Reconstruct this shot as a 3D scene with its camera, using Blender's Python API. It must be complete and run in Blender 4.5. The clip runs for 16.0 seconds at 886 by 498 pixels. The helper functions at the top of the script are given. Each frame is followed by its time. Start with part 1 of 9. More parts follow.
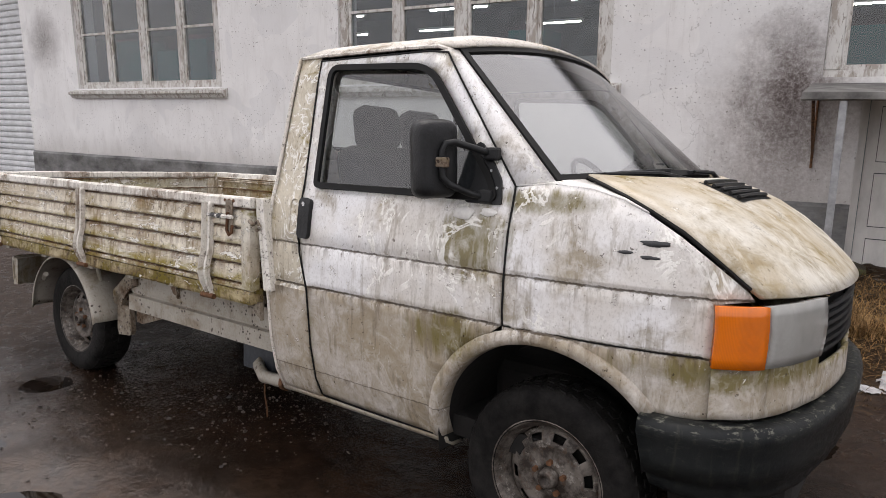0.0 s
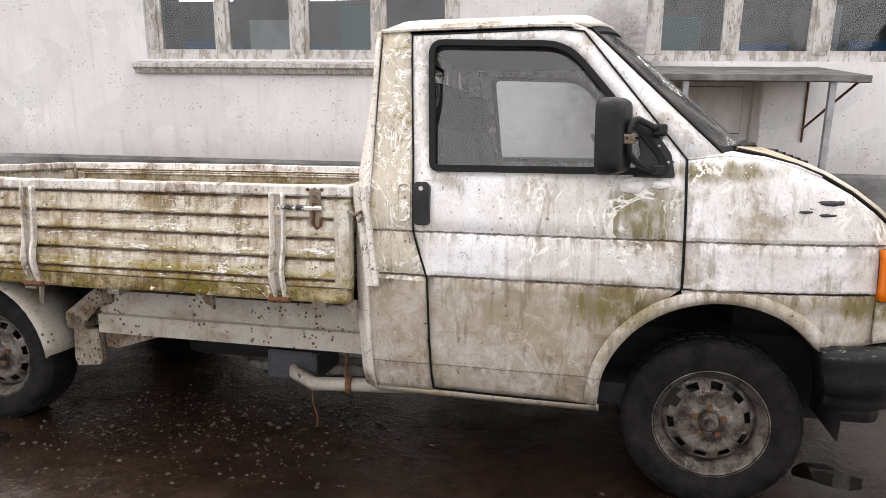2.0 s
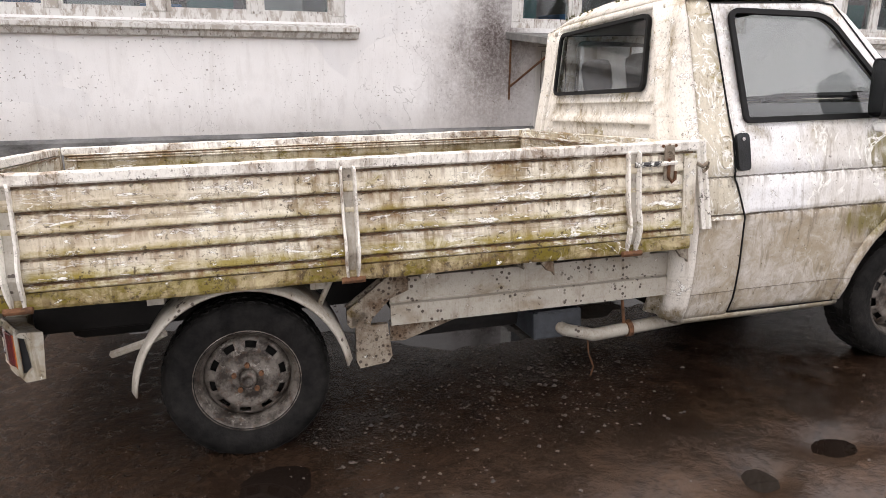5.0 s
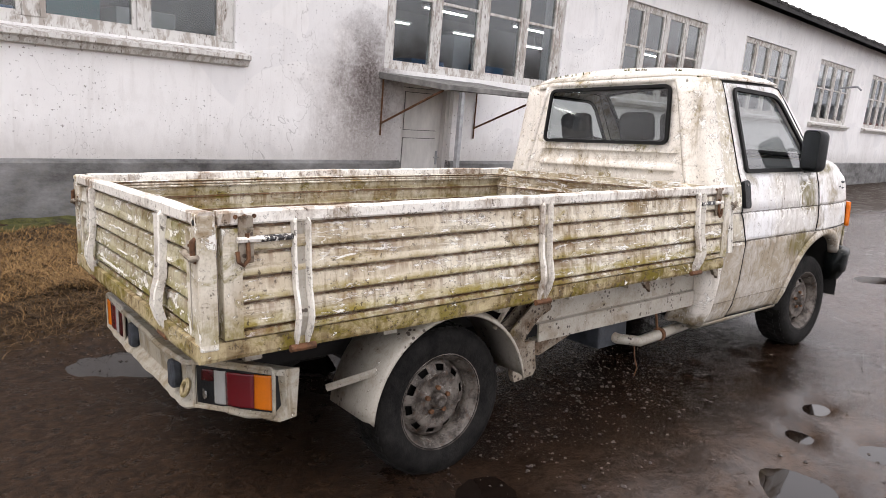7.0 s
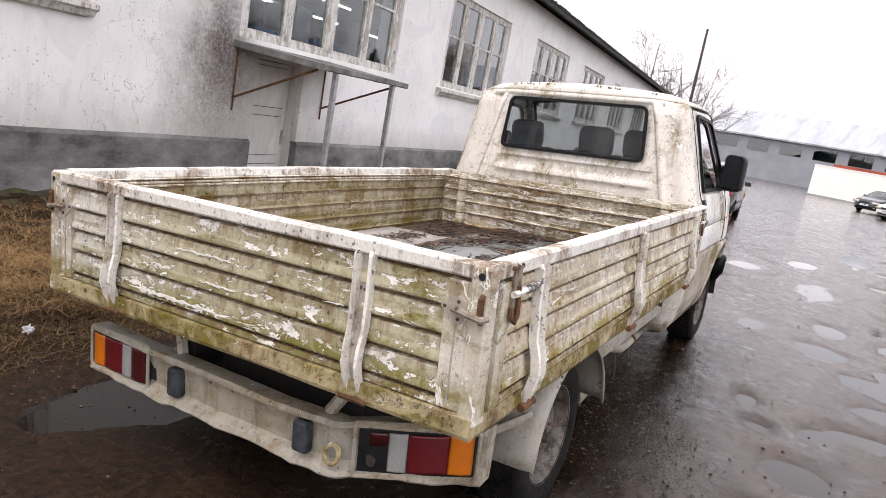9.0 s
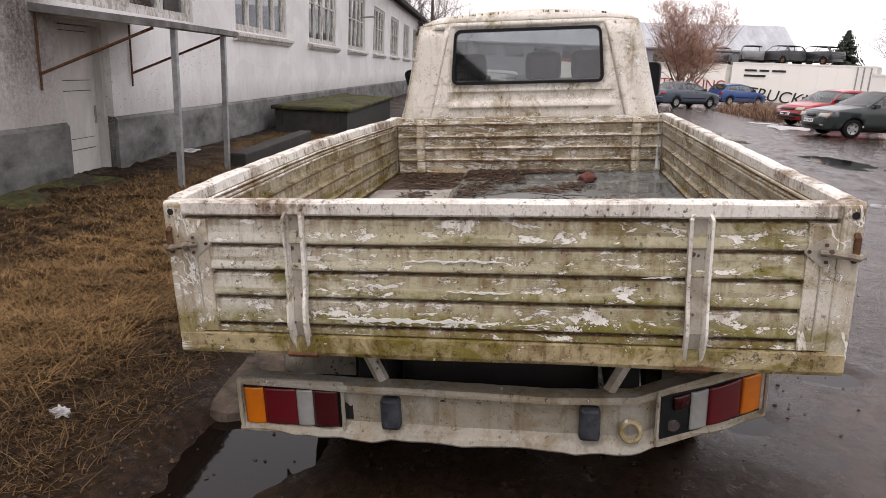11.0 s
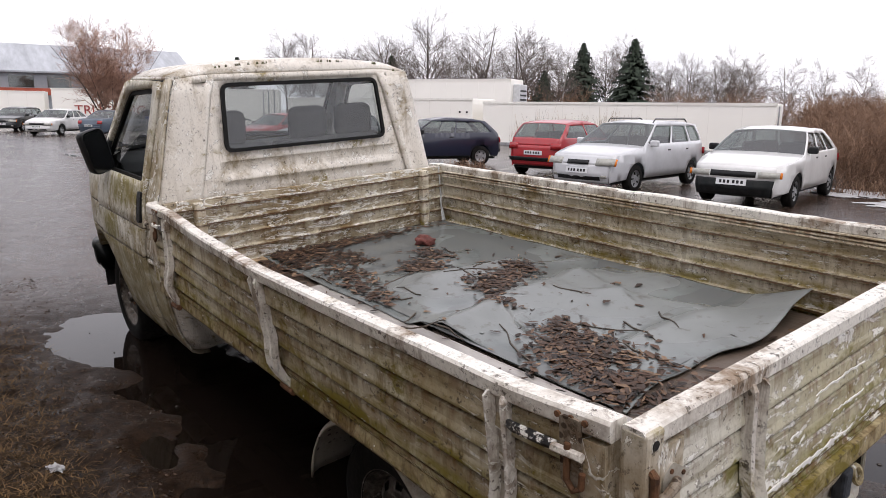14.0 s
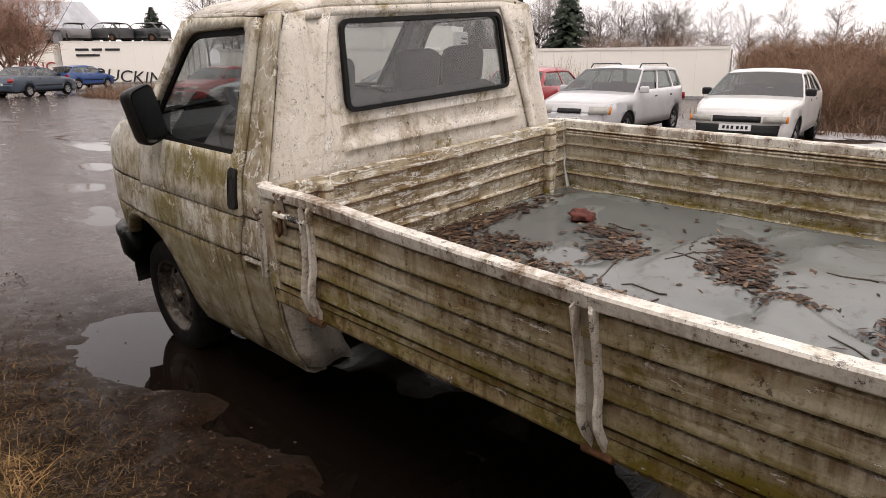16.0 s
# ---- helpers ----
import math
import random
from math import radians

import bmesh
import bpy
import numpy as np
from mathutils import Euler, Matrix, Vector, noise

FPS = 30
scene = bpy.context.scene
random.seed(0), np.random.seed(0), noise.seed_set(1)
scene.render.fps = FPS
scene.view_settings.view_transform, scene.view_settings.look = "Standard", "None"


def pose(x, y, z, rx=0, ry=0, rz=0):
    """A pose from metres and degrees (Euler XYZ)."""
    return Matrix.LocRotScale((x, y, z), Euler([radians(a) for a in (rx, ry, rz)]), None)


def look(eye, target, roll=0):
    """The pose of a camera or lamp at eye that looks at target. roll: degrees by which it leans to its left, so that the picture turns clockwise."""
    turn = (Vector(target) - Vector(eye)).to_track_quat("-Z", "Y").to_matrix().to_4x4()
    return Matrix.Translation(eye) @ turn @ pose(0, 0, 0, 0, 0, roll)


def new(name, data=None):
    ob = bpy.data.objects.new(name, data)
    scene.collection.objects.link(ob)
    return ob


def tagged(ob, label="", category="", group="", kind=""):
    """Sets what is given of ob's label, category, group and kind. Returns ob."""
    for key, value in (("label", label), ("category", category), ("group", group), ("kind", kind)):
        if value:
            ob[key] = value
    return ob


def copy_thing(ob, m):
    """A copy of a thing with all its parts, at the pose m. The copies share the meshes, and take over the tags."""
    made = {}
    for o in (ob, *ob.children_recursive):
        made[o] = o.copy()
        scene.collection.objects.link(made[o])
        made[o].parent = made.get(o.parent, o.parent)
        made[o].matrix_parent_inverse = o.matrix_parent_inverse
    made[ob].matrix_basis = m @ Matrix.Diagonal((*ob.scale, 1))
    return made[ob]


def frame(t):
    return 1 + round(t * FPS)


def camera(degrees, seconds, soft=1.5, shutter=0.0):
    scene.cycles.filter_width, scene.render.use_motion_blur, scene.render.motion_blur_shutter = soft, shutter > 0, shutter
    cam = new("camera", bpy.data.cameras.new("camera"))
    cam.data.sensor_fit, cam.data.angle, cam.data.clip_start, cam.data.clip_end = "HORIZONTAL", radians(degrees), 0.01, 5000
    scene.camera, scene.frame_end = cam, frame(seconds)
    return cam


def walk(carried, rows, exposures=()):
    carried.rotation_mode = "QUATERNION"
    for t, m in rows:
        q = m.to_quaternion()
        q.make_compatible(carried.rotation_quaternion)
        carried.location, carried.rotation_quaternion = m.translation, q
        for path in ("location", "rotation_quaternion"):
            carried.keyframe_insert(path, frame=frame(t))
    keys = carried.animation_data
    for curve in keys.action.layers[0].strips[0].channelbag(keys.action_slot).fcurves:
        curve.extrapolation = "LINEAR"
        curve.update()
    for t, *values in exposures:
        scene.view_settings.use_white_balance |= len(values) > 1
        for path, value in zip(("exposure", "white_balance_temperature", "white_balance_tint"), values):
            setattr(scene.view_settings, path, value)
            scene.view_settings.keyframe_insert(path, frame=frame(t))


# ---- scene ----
cam = camera(66.4, 16.0, soft=0.7)
TRUCK = pose(0, 0, -0.08, -4.1, -1.15, 0)
PATH = [
    (0, (4.287, -2.69, 1.614), (3.119, -1.119, 1.209), 0.4),
    (0.5, (4.026, -3.009, 1.629), (3.085, -1.304, 1.175), -0.7),
    (1, (3.625, -3.112, 1.579), (2.777, -1.357, 1.132), -2.9),
    (1.5, (3.24, -3.207, 1.585), (2.597, -1.363, 1.155), 0.3),
    (2, (2.861, -3.315, 1.599), (2.411, -1.421, 1.141), 0.6),
    (2.5, (2.406, -3.207, 1.561), (2.167, -1.271, 1.123), -0.2),
    (3, (1.986, -3.226, 1.603), (1.926, -1.288, 1.11), 3.1),
    (3.5, (1.533, -3.349, 1.623), (1.658, -1.411, 1.143), 2.6),
    (4, (1.079, -3.354, 1.612), (1.388, -1.452, 1.076), 1.0),
    (4.5, (0.603, -3.452, 1.61), (1.118, -1.58, 1.128), 0.7),
    (5, (0.084, -3.384, 1.559), (0.597, -1.529, 1.018), 0.5),
    (5.2, (-0.111, -3.301, 1.555), (0.388, -1.448, 0.993), -1.0),
    (7.3, (-1.936, -2.745, 1.545), (-0.623, -1.293, 1.136), 6.1),
    (7.5, (-2.045, -2.643, 1.533), (-0.691, -1.232, 1.114), 6.5),
    (8, (-2.191, -2.263, 1.536), (-0.746, -0.948, 1.105), 4.9),
    (8.2, (-2.246, -2.115, 1.534), (-0.747, -0.86, 1.108), 7.0),
    (10.3, (-2.966, -0.62, 1.502), (-1.079, -0.107, 1.084), 2.6),
    (10.5, (-2.944, -0.47, 1.483), (-1.047, 0.006, 1.066), 1.5),
    (11, (-2.891, -0.058, 1.45), (-0.977, 0.214, 0.936), 2.7),
    (11.5, (-2.869, 0.318, 1.465), (-0.985, 0.357, 0.795), 2.0),
    (12, (-2.56, 0.7, 1.433), (-0.671, 0.266, 0.937), 0.8),
    (12.5, (-2.384, 1.136, 1.431), (-0.582, 0.48, 0.864), 6.2),
    (13, (-2.203, 1.444, 1.47), (-0.55, 0.503, 0.853), 3.3),
    (13.5, (-1.9, 1.703, 1.568), (-0.372, 0.54, 1.01), 1.0),
    (14, (-1.701, 2.007, 1.585), (-0.176, 0.778, 1.183), 0.8),
    (14.5, (-1.543, 2.222, 1.626), (-0.077, 0.941, 1.168), 0.5),
    (15, (-1.245, 2.274, 1.587), (0.199, 0.972, 1.119), 2.1),
    (15.5, (-0.866, 2.307, 1.572), (0.598, 1.042, 1.066), 1.5),
    (16, (-0.37, 2.33, 1.548), (0.995, 0.971, 1.011), -0.3),
]
walk(cam, [(t, look(eye, target, roll)) for t, eye, target, roll in PATH],
     [(0.0, 0.65, 6800, 14), (1.0, 0.9, 6900, 14), (2.0, 1.1, 6900, 14), (3.5, 1.17, 6900, 14.5), (5.0, 1.25, 6900, 14.5), (8.0, 1.15, 6700, 15), (10.5, 0.75, 6800, 16.5), (11.0, 0.6, 6900, 17), (11.5, 0.62, 6600, 19), (12.0, 0.88, 6200, 20), (12.5, 0.82, 6250, 19), (13.5, 0.75, 6300, 15.5), (14.5, 0.38, 7000, 15), (15.5, 0.34, 7200, 16), (16.0, 0.53, 7300, 16.5)])

# ---------------- light ----------------
SUN_EL, SUN_AZ = 66.0, -60.0
world = bpy.data.worlds.new("overcast")
scene.world = world
world.use_nodes = True
wn = world.node_tree
wn.nodes.clear()
w_out = wn.nodes.new("ShaderNodeOutputWorld")
w_bg = wn.nodes.new("ShaderNodeBackground")
w_sky = wn.nodes.new("ShaderNodeTexSky")
w_sky.sky_type = "NISHITA"
w_sky.sun_disc = False
w_sky.sun_elevation = radians(SUN_EL)
w_sky.sun_rotation = radians(SUN_AZ)
w_sky.dust_density = 4.0
w_co = wn.nodes.new("ShaderNodeTexCoord")
w_map = wn.nodes.new("ShaderNodeMapping")
w_map.inputs["Scale"].default_value = (1.0, 1.0, 3.0)
w_noise = wn.nodes.new("ShaderNodeTexNoise")
w_noise.inputs["Scale"].default_value = 2.2
w_noise.inputs["Detail"].default_value = 5.0
w_ramp = wn.nodes.new("ShaderNodeValToRGB")
w_ramp.color_ramp.elements[0].position = 0.3
w_ramp.color_ramp.elements[0].color = (6.6, 6.75, 7.3, 1)
w_ramp.color_ramp.elements[1].position = 0.7
w_ramp.color_ramp.elements[1].color = (8.8, 8.8, 9.1, 1)
w_mix = wn.nodes.new("ShaderNodeMixRGB")
w_mix.inputs[0].default_value = 0.9
wn.links.new(w_co.outputs["Generated"], w_map.inputs["Vector"])
wn.links.new(w_map.outputs["Vector"], w_noise.inputs["Vector"])
wn.links.new(w_noise.outputs["Fac"], w_ramp.inputs["Fac"])
wn.links.new(w_sky.outputs["Color"], w_mix.inputs[1])
wn.links.new(w_ramp.outputs["Color"], w_mix.inputs[2])
wn.links.new(w_mix.outputs["Color"], w_bg.inputs["Color"])
w_bg.inputs["Strength"].default_value = 0.115
wn.links.new(w_bg.outputs["Background"], w_out.inputs["Surface"])

sun = new("sun", bpy.data.lights.new("sun", "SUN"))
sun.data.energy = 0.8
sun.data.angle = radians(40)
sun.data.color = (1.0, 0.97, 0.93)
sun.matrix_world = look((40 * math.sin(radians(SUN_AZ)) * math.cos(radians(SUN_EL)), 40 * math.cos(radians(SUN_AZ)) * math.cos(radians(SUN_EL)), 40 * math.sin(radians(SUN_EL))), (0, 0, 0))


# ---------------- materials ----------------
def material(name, color, rough=0.6, metal=0.0, var=0.12, scale=6.0, bump=0.0, bump_scale=40.0, stretch=(1, 1, 1), coat=0.0, spec=0.5):
    """A plain surface with two scales of colour variation and fine relief."""
    m = bpy.data.materials.new(name)
    m.use_nodes = True
    t = m.node_tree
    b = t.nodes["Principled BSDF"]
    b.inputs["Roughness"].default_value = rough
    b.inputs["Metallic"].default_value = metal
    b.inputs["Coat Weight"].default_value = coat
    b.inputs["Specular IOR Level"].default_value = spec
    if var or bump:
        co = t.nodes.new("ShaderNodeTexCoord")
        mp = t.nodes.new("ShaderNodeMapping")
        mp.inputs["Scale"].default_value = stretch
        t.links.new(co.outputs["Object"], mp.inputs["Vector"])
    if var:
        n1 = t.nodes.new("ShaderNodeTexNoise")
        n1.inputs["Scale"].default_value = scale
        n1.inputs["Detail"].default_value = 6
        n1.inputs["Roughness"].default_value = 0.65
        t.links.new(mp.outputs["Vector"], n1.inputs["Vector"])
        r = t.nodes.new("ShaderNodeValToRGB")
        r.color_ramp.elements[0].position, r.color_ramp.elements[1].position = 0.3, 0.7
        lo, hi = 1 - var * 2, 1 + var
        r.color_ramp.elements[0].color = tuple(c * lo for c in color) + (1,)
        r.color_ramp.elements[1].color = tuple(min(c * hi, 0.95) for c in color) + (1,)
        t.links.new(n1.outputs["Fac"], r.inputs["Fac"])
        t.links.new(r.outputs["Color"], b.inputs["Base Color"])
    else:
        b.inputs["Base Color"].default_value = tuple(color) + (1,)
    if bump:
        n2 = t.nodes.new("ShaderNodeTexNoise")
        n2.inputs["Scale"].default_value = bump_scale
        n2.inputs["Detail"].default_value = 4
        t.links.new(mp.outputs["Vector"], n2.inputs["Vector"])
        bp = t.nodes.new("ShaderNodeBump")
        bp.inputs["Strength"].default_value = bump
        bp.inputs["Distance"].default_value = 0.01
        t.links.new(n2.outputs["Fac"], bp.inputs["Height"])
        t.links.new(bp.outputs["Normal"], b.inputs["Normal"])
    return m


class Nodes:
    """Short hands for building a node material."""

    def __init__(self, name):
        self.m = bpy.data.materials.new(name)
        self.m.use_nodes = True
        self.t = self.m.node_tree
        self.b = self.t.nodes["Principled BSDF"]
        self.co = self.t.nodes.new("ShaderNodeTexCoord").outputs["Object"]

    def link(self, a, b):
        self.t.links.new(a, b)

    def mapped(self, scale, loc=(0, 0, 0)):
        n = self.t.nodes.new("ShaderNodeMapping")
        n.inputs["Scale"].default_value = scale
        n.inputs["Location"].default_value = loc
        self.link(self.co, n.inputs["Vector"])
        return n.outputs["Vector"]

    def noise(self, scale, detail=5, vec=None, rough=0.6, warp=0.0):
        n = self.t.nodes.new("ShaderNodeTexNoise")
        n.inputs["Scale"].default_value = scale
        n.inputs["Detail"].default_value = detail
        n.inputs["Roughness"].default_value = rough
        n.inputs["Distortion"].default_value = warp
        self.link(vec or self.co, n.inputs["Vector"])
        return n.outputs["Fac"]

    def step(self, fac, lo, hi, a=0.0, b=1.0):
        n = self.t.nodes.new("ShaderNodeMapRange")
        n.inputs["From Min"].default_value, n.inputs["From Max"].default_value = lo, hi
        n.inputs["To Min"].default_value, n.inputs["To Max"].default_value = a, b
        self.link(fac, n.inputs["Value"])
        return n.outputs["Result"]

    def math(self, op, a, b):
        n = self.t.nodes.new("ShaderNodeMath")
        n.operation = op
        for i, v in enumerate((a, b)):
            if isinstance(v, (int, float)):
                n.inputs[i].default_value = v
            else:
                self.link(v, n.inputs[i])
        return n.outputs["Value"]

    def mix(self, fac, a, b):
        n = self.t.nodes.new("ShaderNodeMixRGB")
        for i, v in enumerate((fac, a, b)):
            if isinstance(v, (int, float)):
                n.inputs[i].default_value = v
            elif isinstance(v, tuple):
                n.inputs[i].default_value = v + (1,)
            else:
                self.link(v, n.inputs[i])
        return n.outputs["Color"]

    def axis(self, i):
        n = self.t.nodes.new("ShaderNodeSeparateXYZ")
        self.link(self.co, n.inputs["Vector"])
        return n.outputs[i]

    def bump(self, height, strength=0.3, dist=0.01):
        n = self.t.nodes.new("ShaderNodeBump")
        n.inputs["Strength"].default_value = strength
        n.inputs["Distance"].default_value = dist
        self.link(height, n.inputs["Height"])
        self.link(n.outputs["Normal"], self.b.inputs["Normal"])

    def done(self, color, rough=0.6, metal=0.0):
        self.link(color, self.b.inputs["Base Color"]) if not isinstance(color, tuple) else None
        if isinstance(rough, (int, float)):
            self.b.inputs["Roughness"].default_value = rough
        else:
            self.link(rough, self.b.inputs["Roughness"])
        self.b.inputs["Metallic"].default_value = metal
        return self.m


def weathered_paint(name, base, grime, moss, amounts, flake=(7.5, (1, 1, 1), 0.46), film=None, stains=(), seams=(), peel=(9.0, (1, 1, 1), 0.0),
                    haze=0.0, ledges=(), spots=0.0, pale=None):
    """Old white vehicle paint. amounts: grime, level streaks, drips, moss and dark specks, each 0 to 1;
    flake: size, stretch and threshold of the pale curled edges; peel: size, stretch and share of the islands where the
    dirty coat has come off; film: mud below a height; stains: mossy runs at x, z; seams: creases at a height, dark with
    dirt and painted shade; haze: soft grey-brown film;
    ledges: moss lying above a height (z, reach, amount); spots: round rust spots; pale: washed-out end (axis, from,
    to)."""
    dirt, level, drips, green, specks = amounts
    k = Nodes(name)
    big = k.noise(2.4, 6, None, 0.65, 0.4)
    mid = k.noise(10.0, 7, None, 0.72, 0.5)
    fine = k.noise(55.0, 4, None, 0.7)
    col = k.mix(k.step(mid, 0.3, 0.7), base, tuple(c * 0.86 for c in base))
    patch = k.math("MULTIPLY", k.step(big, 0.62 - 0.22 * dirt, 0.70 - 0.18 * dirt), k.step(mid, 0.36, 0.58))
    col = k.mix(k.math("MULTIPLY", patch, 0.8), col, grime)
    if haze:
        soft = k.noise(3.0, 5, k.mapped((1, 1, 0.8), (4, 2, 6)), 0.55, 0.3)
        soft = k.math("MULTIPLY", k.step(soft, 0.43, 0.60), k.step(mid, 0.2, 0.7, 0.6, 1.0))
        col = k.mix(k.math("MULTIPLY", soft, haze), col, tuple(c * 1.5 for c in grime))
    if pale:
        ax, p0, p1 = pale
        worn = k.step(k.math("ADD", k.axis(ax), k.math("MULTIPLY", k.math("SUBTRACT", big, 0.5), 0.5)), p0, p1)
        col = k.mix(k.math("MULTIPLY", worn, 0.75), col, (0.66, 0.645, 0.59))
    line_n = k.noise(4.0, 6, k.mapped((0.45, 0.45, 7.0), (2, 2, 2)), 0.7, 0.3)
    lines = k.math("MULTIPLY", k.step(line_n, 0.60 - 0.1 * level, 0.66 - 0.1 * level), k.step(mid, 0.3, 0.55))
    col = k.mix(k.math("MULTIPLY", lines, 0.75 * level), col, tuple(c * 0.75 for c in grime))
    drip_n = k.noise(4.0, 5, k.mapped((7.0, 7.0, 0.55), (5, 5, 5)), 0.65, 0.2)
    run = k.math("MULTIPLY", k.step(drip_n, 0.60 - 0.08 * drips, 0.68 - 0.08 * drips), k.step(big, 0.36, 0.55))
    col = k.mix(k.math("MULTIPLY", run, 0.7 * drips), col, tuple(c * 0.8 for c in grime))
    alg_n = k.noise(3.1, 6, k.mapped((1, 1, 1.8), (3.1, 7.7, 1.3)), 0.72, 0.6)
    alg = k.math("MULTIPLY", k.step(alg_n, 0.68 - 0.22 * green, 0.74 - 0.2 * green), k.step(mid, 0.34, 0.56))
    for x0, z0, rx, rz in stains:
        dx = k.math("MULTIPLY", k.math("SUBTRACT", k.axis(0), x0), 1 / rx)
        dz = k.math("MULTIPLY", k.math("SUBTRACT", k.axis(2), z0), 1 / rz)
        d = k.math("ADD", k.math("MULTIPLY", dx, dx), k.math("MULTIPLY", dz, dz))
        d = k.math("ADD", d, k.math("MULTIPLY", k.math("SUBTRACT", drip_n, 0.5), 4.0))
        alg = k.math("MAXIMUM", alg, k.math("MULTIPLY", k.step(d, 1.2, 0.2), k.step(mid, 0.28, 0.5, 0.4, 1.0)))
    for z0, reach, amount in ledges:
        up = k.math("ADD", k.axis(2), k.math("MULTIPLY", k.math("SUBTRACT", alg_n, 0.5), reach * 2.0))
        lie = k.math("MULTIPLY", k.step(up, z0 + reach, z0 + reach * 0.4), k.step(k.axis(2), z0 - 0.004, z0))
        alg = k.math("MAXIMUM", alg, k.math("MULTIPLY", k.math("MULTIPLY", lie, k.step(mid, 0.36, 0.55, 0.25, 1.0)), amount))
    if film:
        z0, colour, amount = film
        edge = k.math("ADD", k.axis(2), k.step(k.noise(14, 4), 0.3, 0.7, -0.012, 0.012))
        below = k.math("MULTIPLY", k.step(edge, z0 + 0.008, z0 - 0.008), k.step(mid, 0.3, 0.62, amount * 0.5, amount))
        col = k.mix(below, col, colour)
        col = k.mix(k.math("MULTIPLY", k.math("MULTIPLY", run, below), 0.6), col, tuple(c * 0.5 for c in colour))
    col = k.mix(k.math("MULTIPLY", alg, 0.85), col, moss)
    # islands of bare white with a dark rim
    psize, pstretch, share = peel
    pn = k.noise(psize, 8, k.mapped(pstretch, (6, 1, 9)), 0.74, 0.4)
    pm = k.noise(psize * 2.7, 6, k.mapped(pstretch, (2, 8, 3)), 0.7, 0.3)
    pn = k.math("MAXIMUM", pn, k.math("SUBTRACT", pm, 0.02))
    island = k.step(pn, 0.70 - 0.16 * share, 0.708 - 0.16 * share)
    outline = k.math("SUBTRACT", k.step(pn, 0.682 - 0.16 * share, 0.69 - 0.16 * share), island)
    if share:
        col = k.mix(k.math("MULTIPLY", outline, 0.75), col, (0.10, 0.075, 0.045))
        col = k.mix(k.math("MULTIPLY", island, 0.92), col, (0.86, 0.85, 0.80))
    size, stretch, at, *wide = flake
    wide = wide[0] if wide else 1.0
    fl = k.noise(size, 4, k.mapped(stretch, (9, 2, 4)), 0.6, 1.2)
    zone = k.step(k.noise(1.9, 3, k.mapped((1, 1, 1), (1, 5, 8))), at, at + 0.05)
    rim = k.math("MULTIPLY", k.step(k.math("ABSOLUTE", k.math("SUBTRACT", fl, 0.5), 0), 0.017 * wide, 0.008 * wide), zone)
    rim = k.math("MULTIPLY", rim, k.step(k.noise(17, 3), 0.40, 0.5))
    if film:
        rim = k.math("MULTIPLY", rim, k.step(k.axis(2), film[0] - 0.02, film[0] + 0.02, 0.2, 1.0))
    col = k.mix(k.math("MULTIPLY", rim, 0.9), col, (0.88, 0.87, 0.82))
    crease = None
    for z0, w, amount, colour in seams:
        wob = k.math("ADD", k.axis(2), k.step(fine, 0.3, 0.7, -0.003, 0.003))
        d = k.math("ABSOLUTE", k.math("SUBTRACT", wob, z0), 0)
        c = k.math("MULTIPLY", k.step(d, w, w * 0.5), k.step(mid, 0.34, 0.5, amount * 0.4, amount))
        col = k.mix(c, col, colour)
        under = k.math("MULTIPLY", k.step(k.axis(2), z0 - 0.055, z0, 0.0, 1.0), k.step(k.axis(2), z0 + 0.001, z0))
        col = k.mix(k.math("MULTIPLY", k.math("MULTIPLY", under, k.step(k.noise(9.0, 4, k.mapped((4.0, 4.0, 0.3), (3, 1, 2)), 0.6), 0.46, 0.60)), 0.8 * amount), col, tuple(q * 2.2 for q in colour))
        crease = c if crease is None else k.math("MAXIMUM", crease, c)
    if spots:
        v = k.t.nodes.new("ShaderNodeTexVoronoi")
        v.inputs["Scale"].default_value = 38.0
        k.link(k.co, v.inputs["Vector"])
        dot = k.math("MULTIPLY", k.step(k.math("ADD", v.outputs["Distance"], k.step(fine, 0.3, 0.7, -0.05, 0.05)), 0.30, 0.24), k.step(k.noise(5.0, 3, k.mapped((1, 1, 1), (1, 9, 2))), 0.62 - 0.2 * spots, 0.66 - 0.2 * spots))
        col = k.mix(k.math("MULTIPLY", dot, 0.9), col, (0.035, 0.02, 0.012))
    grain = k.noise(140.0, 3, k.mapped((1, 1, 0.6), (7, 3, 1)), 0.6)
    col = k.mix(k.step(grain, 0.5, 0.75, 0.0, 0.30), col, tuple(c * 0.55 for c in grime))
    speck = k.math("MULTIPLY", k.step(fine, 0.70 - 0.12 * specks, 0.73 - 0.12 * specks), k.step(mid, 0.42, 0.56))
    col = k.mix(k.math("MULTIPLY", speck, 0.85), col, (0.06, 0.042, 0.026))
    relief = k.math("ADD", k.math("MULTIPLY", rim, 0.8), k.math("ADD", k.math("MULTIPLY", fine, 0.3), k.math("MULTIPLY", alg, 0.4)))
    k.bump(k.math("SUBTRACT", relief, k.math("MULTIPLY", island, 0.5 if share else 0.0)), 0.4, 0.004)
    dull = k.math("MAXIMUM", patch, alg)
    if film:
        dull = k.math("MAXIMUM", dull, below)
    k.link(k.math("SUBTRACT", 0.5, k.math("MULTIPLY", dull, 0.35)), k.b.inputs["Specular IOR Level"])
    return k.done(col, k.math("ADD", k.math("MULTIPLY", dull, 0.4), 0.42))


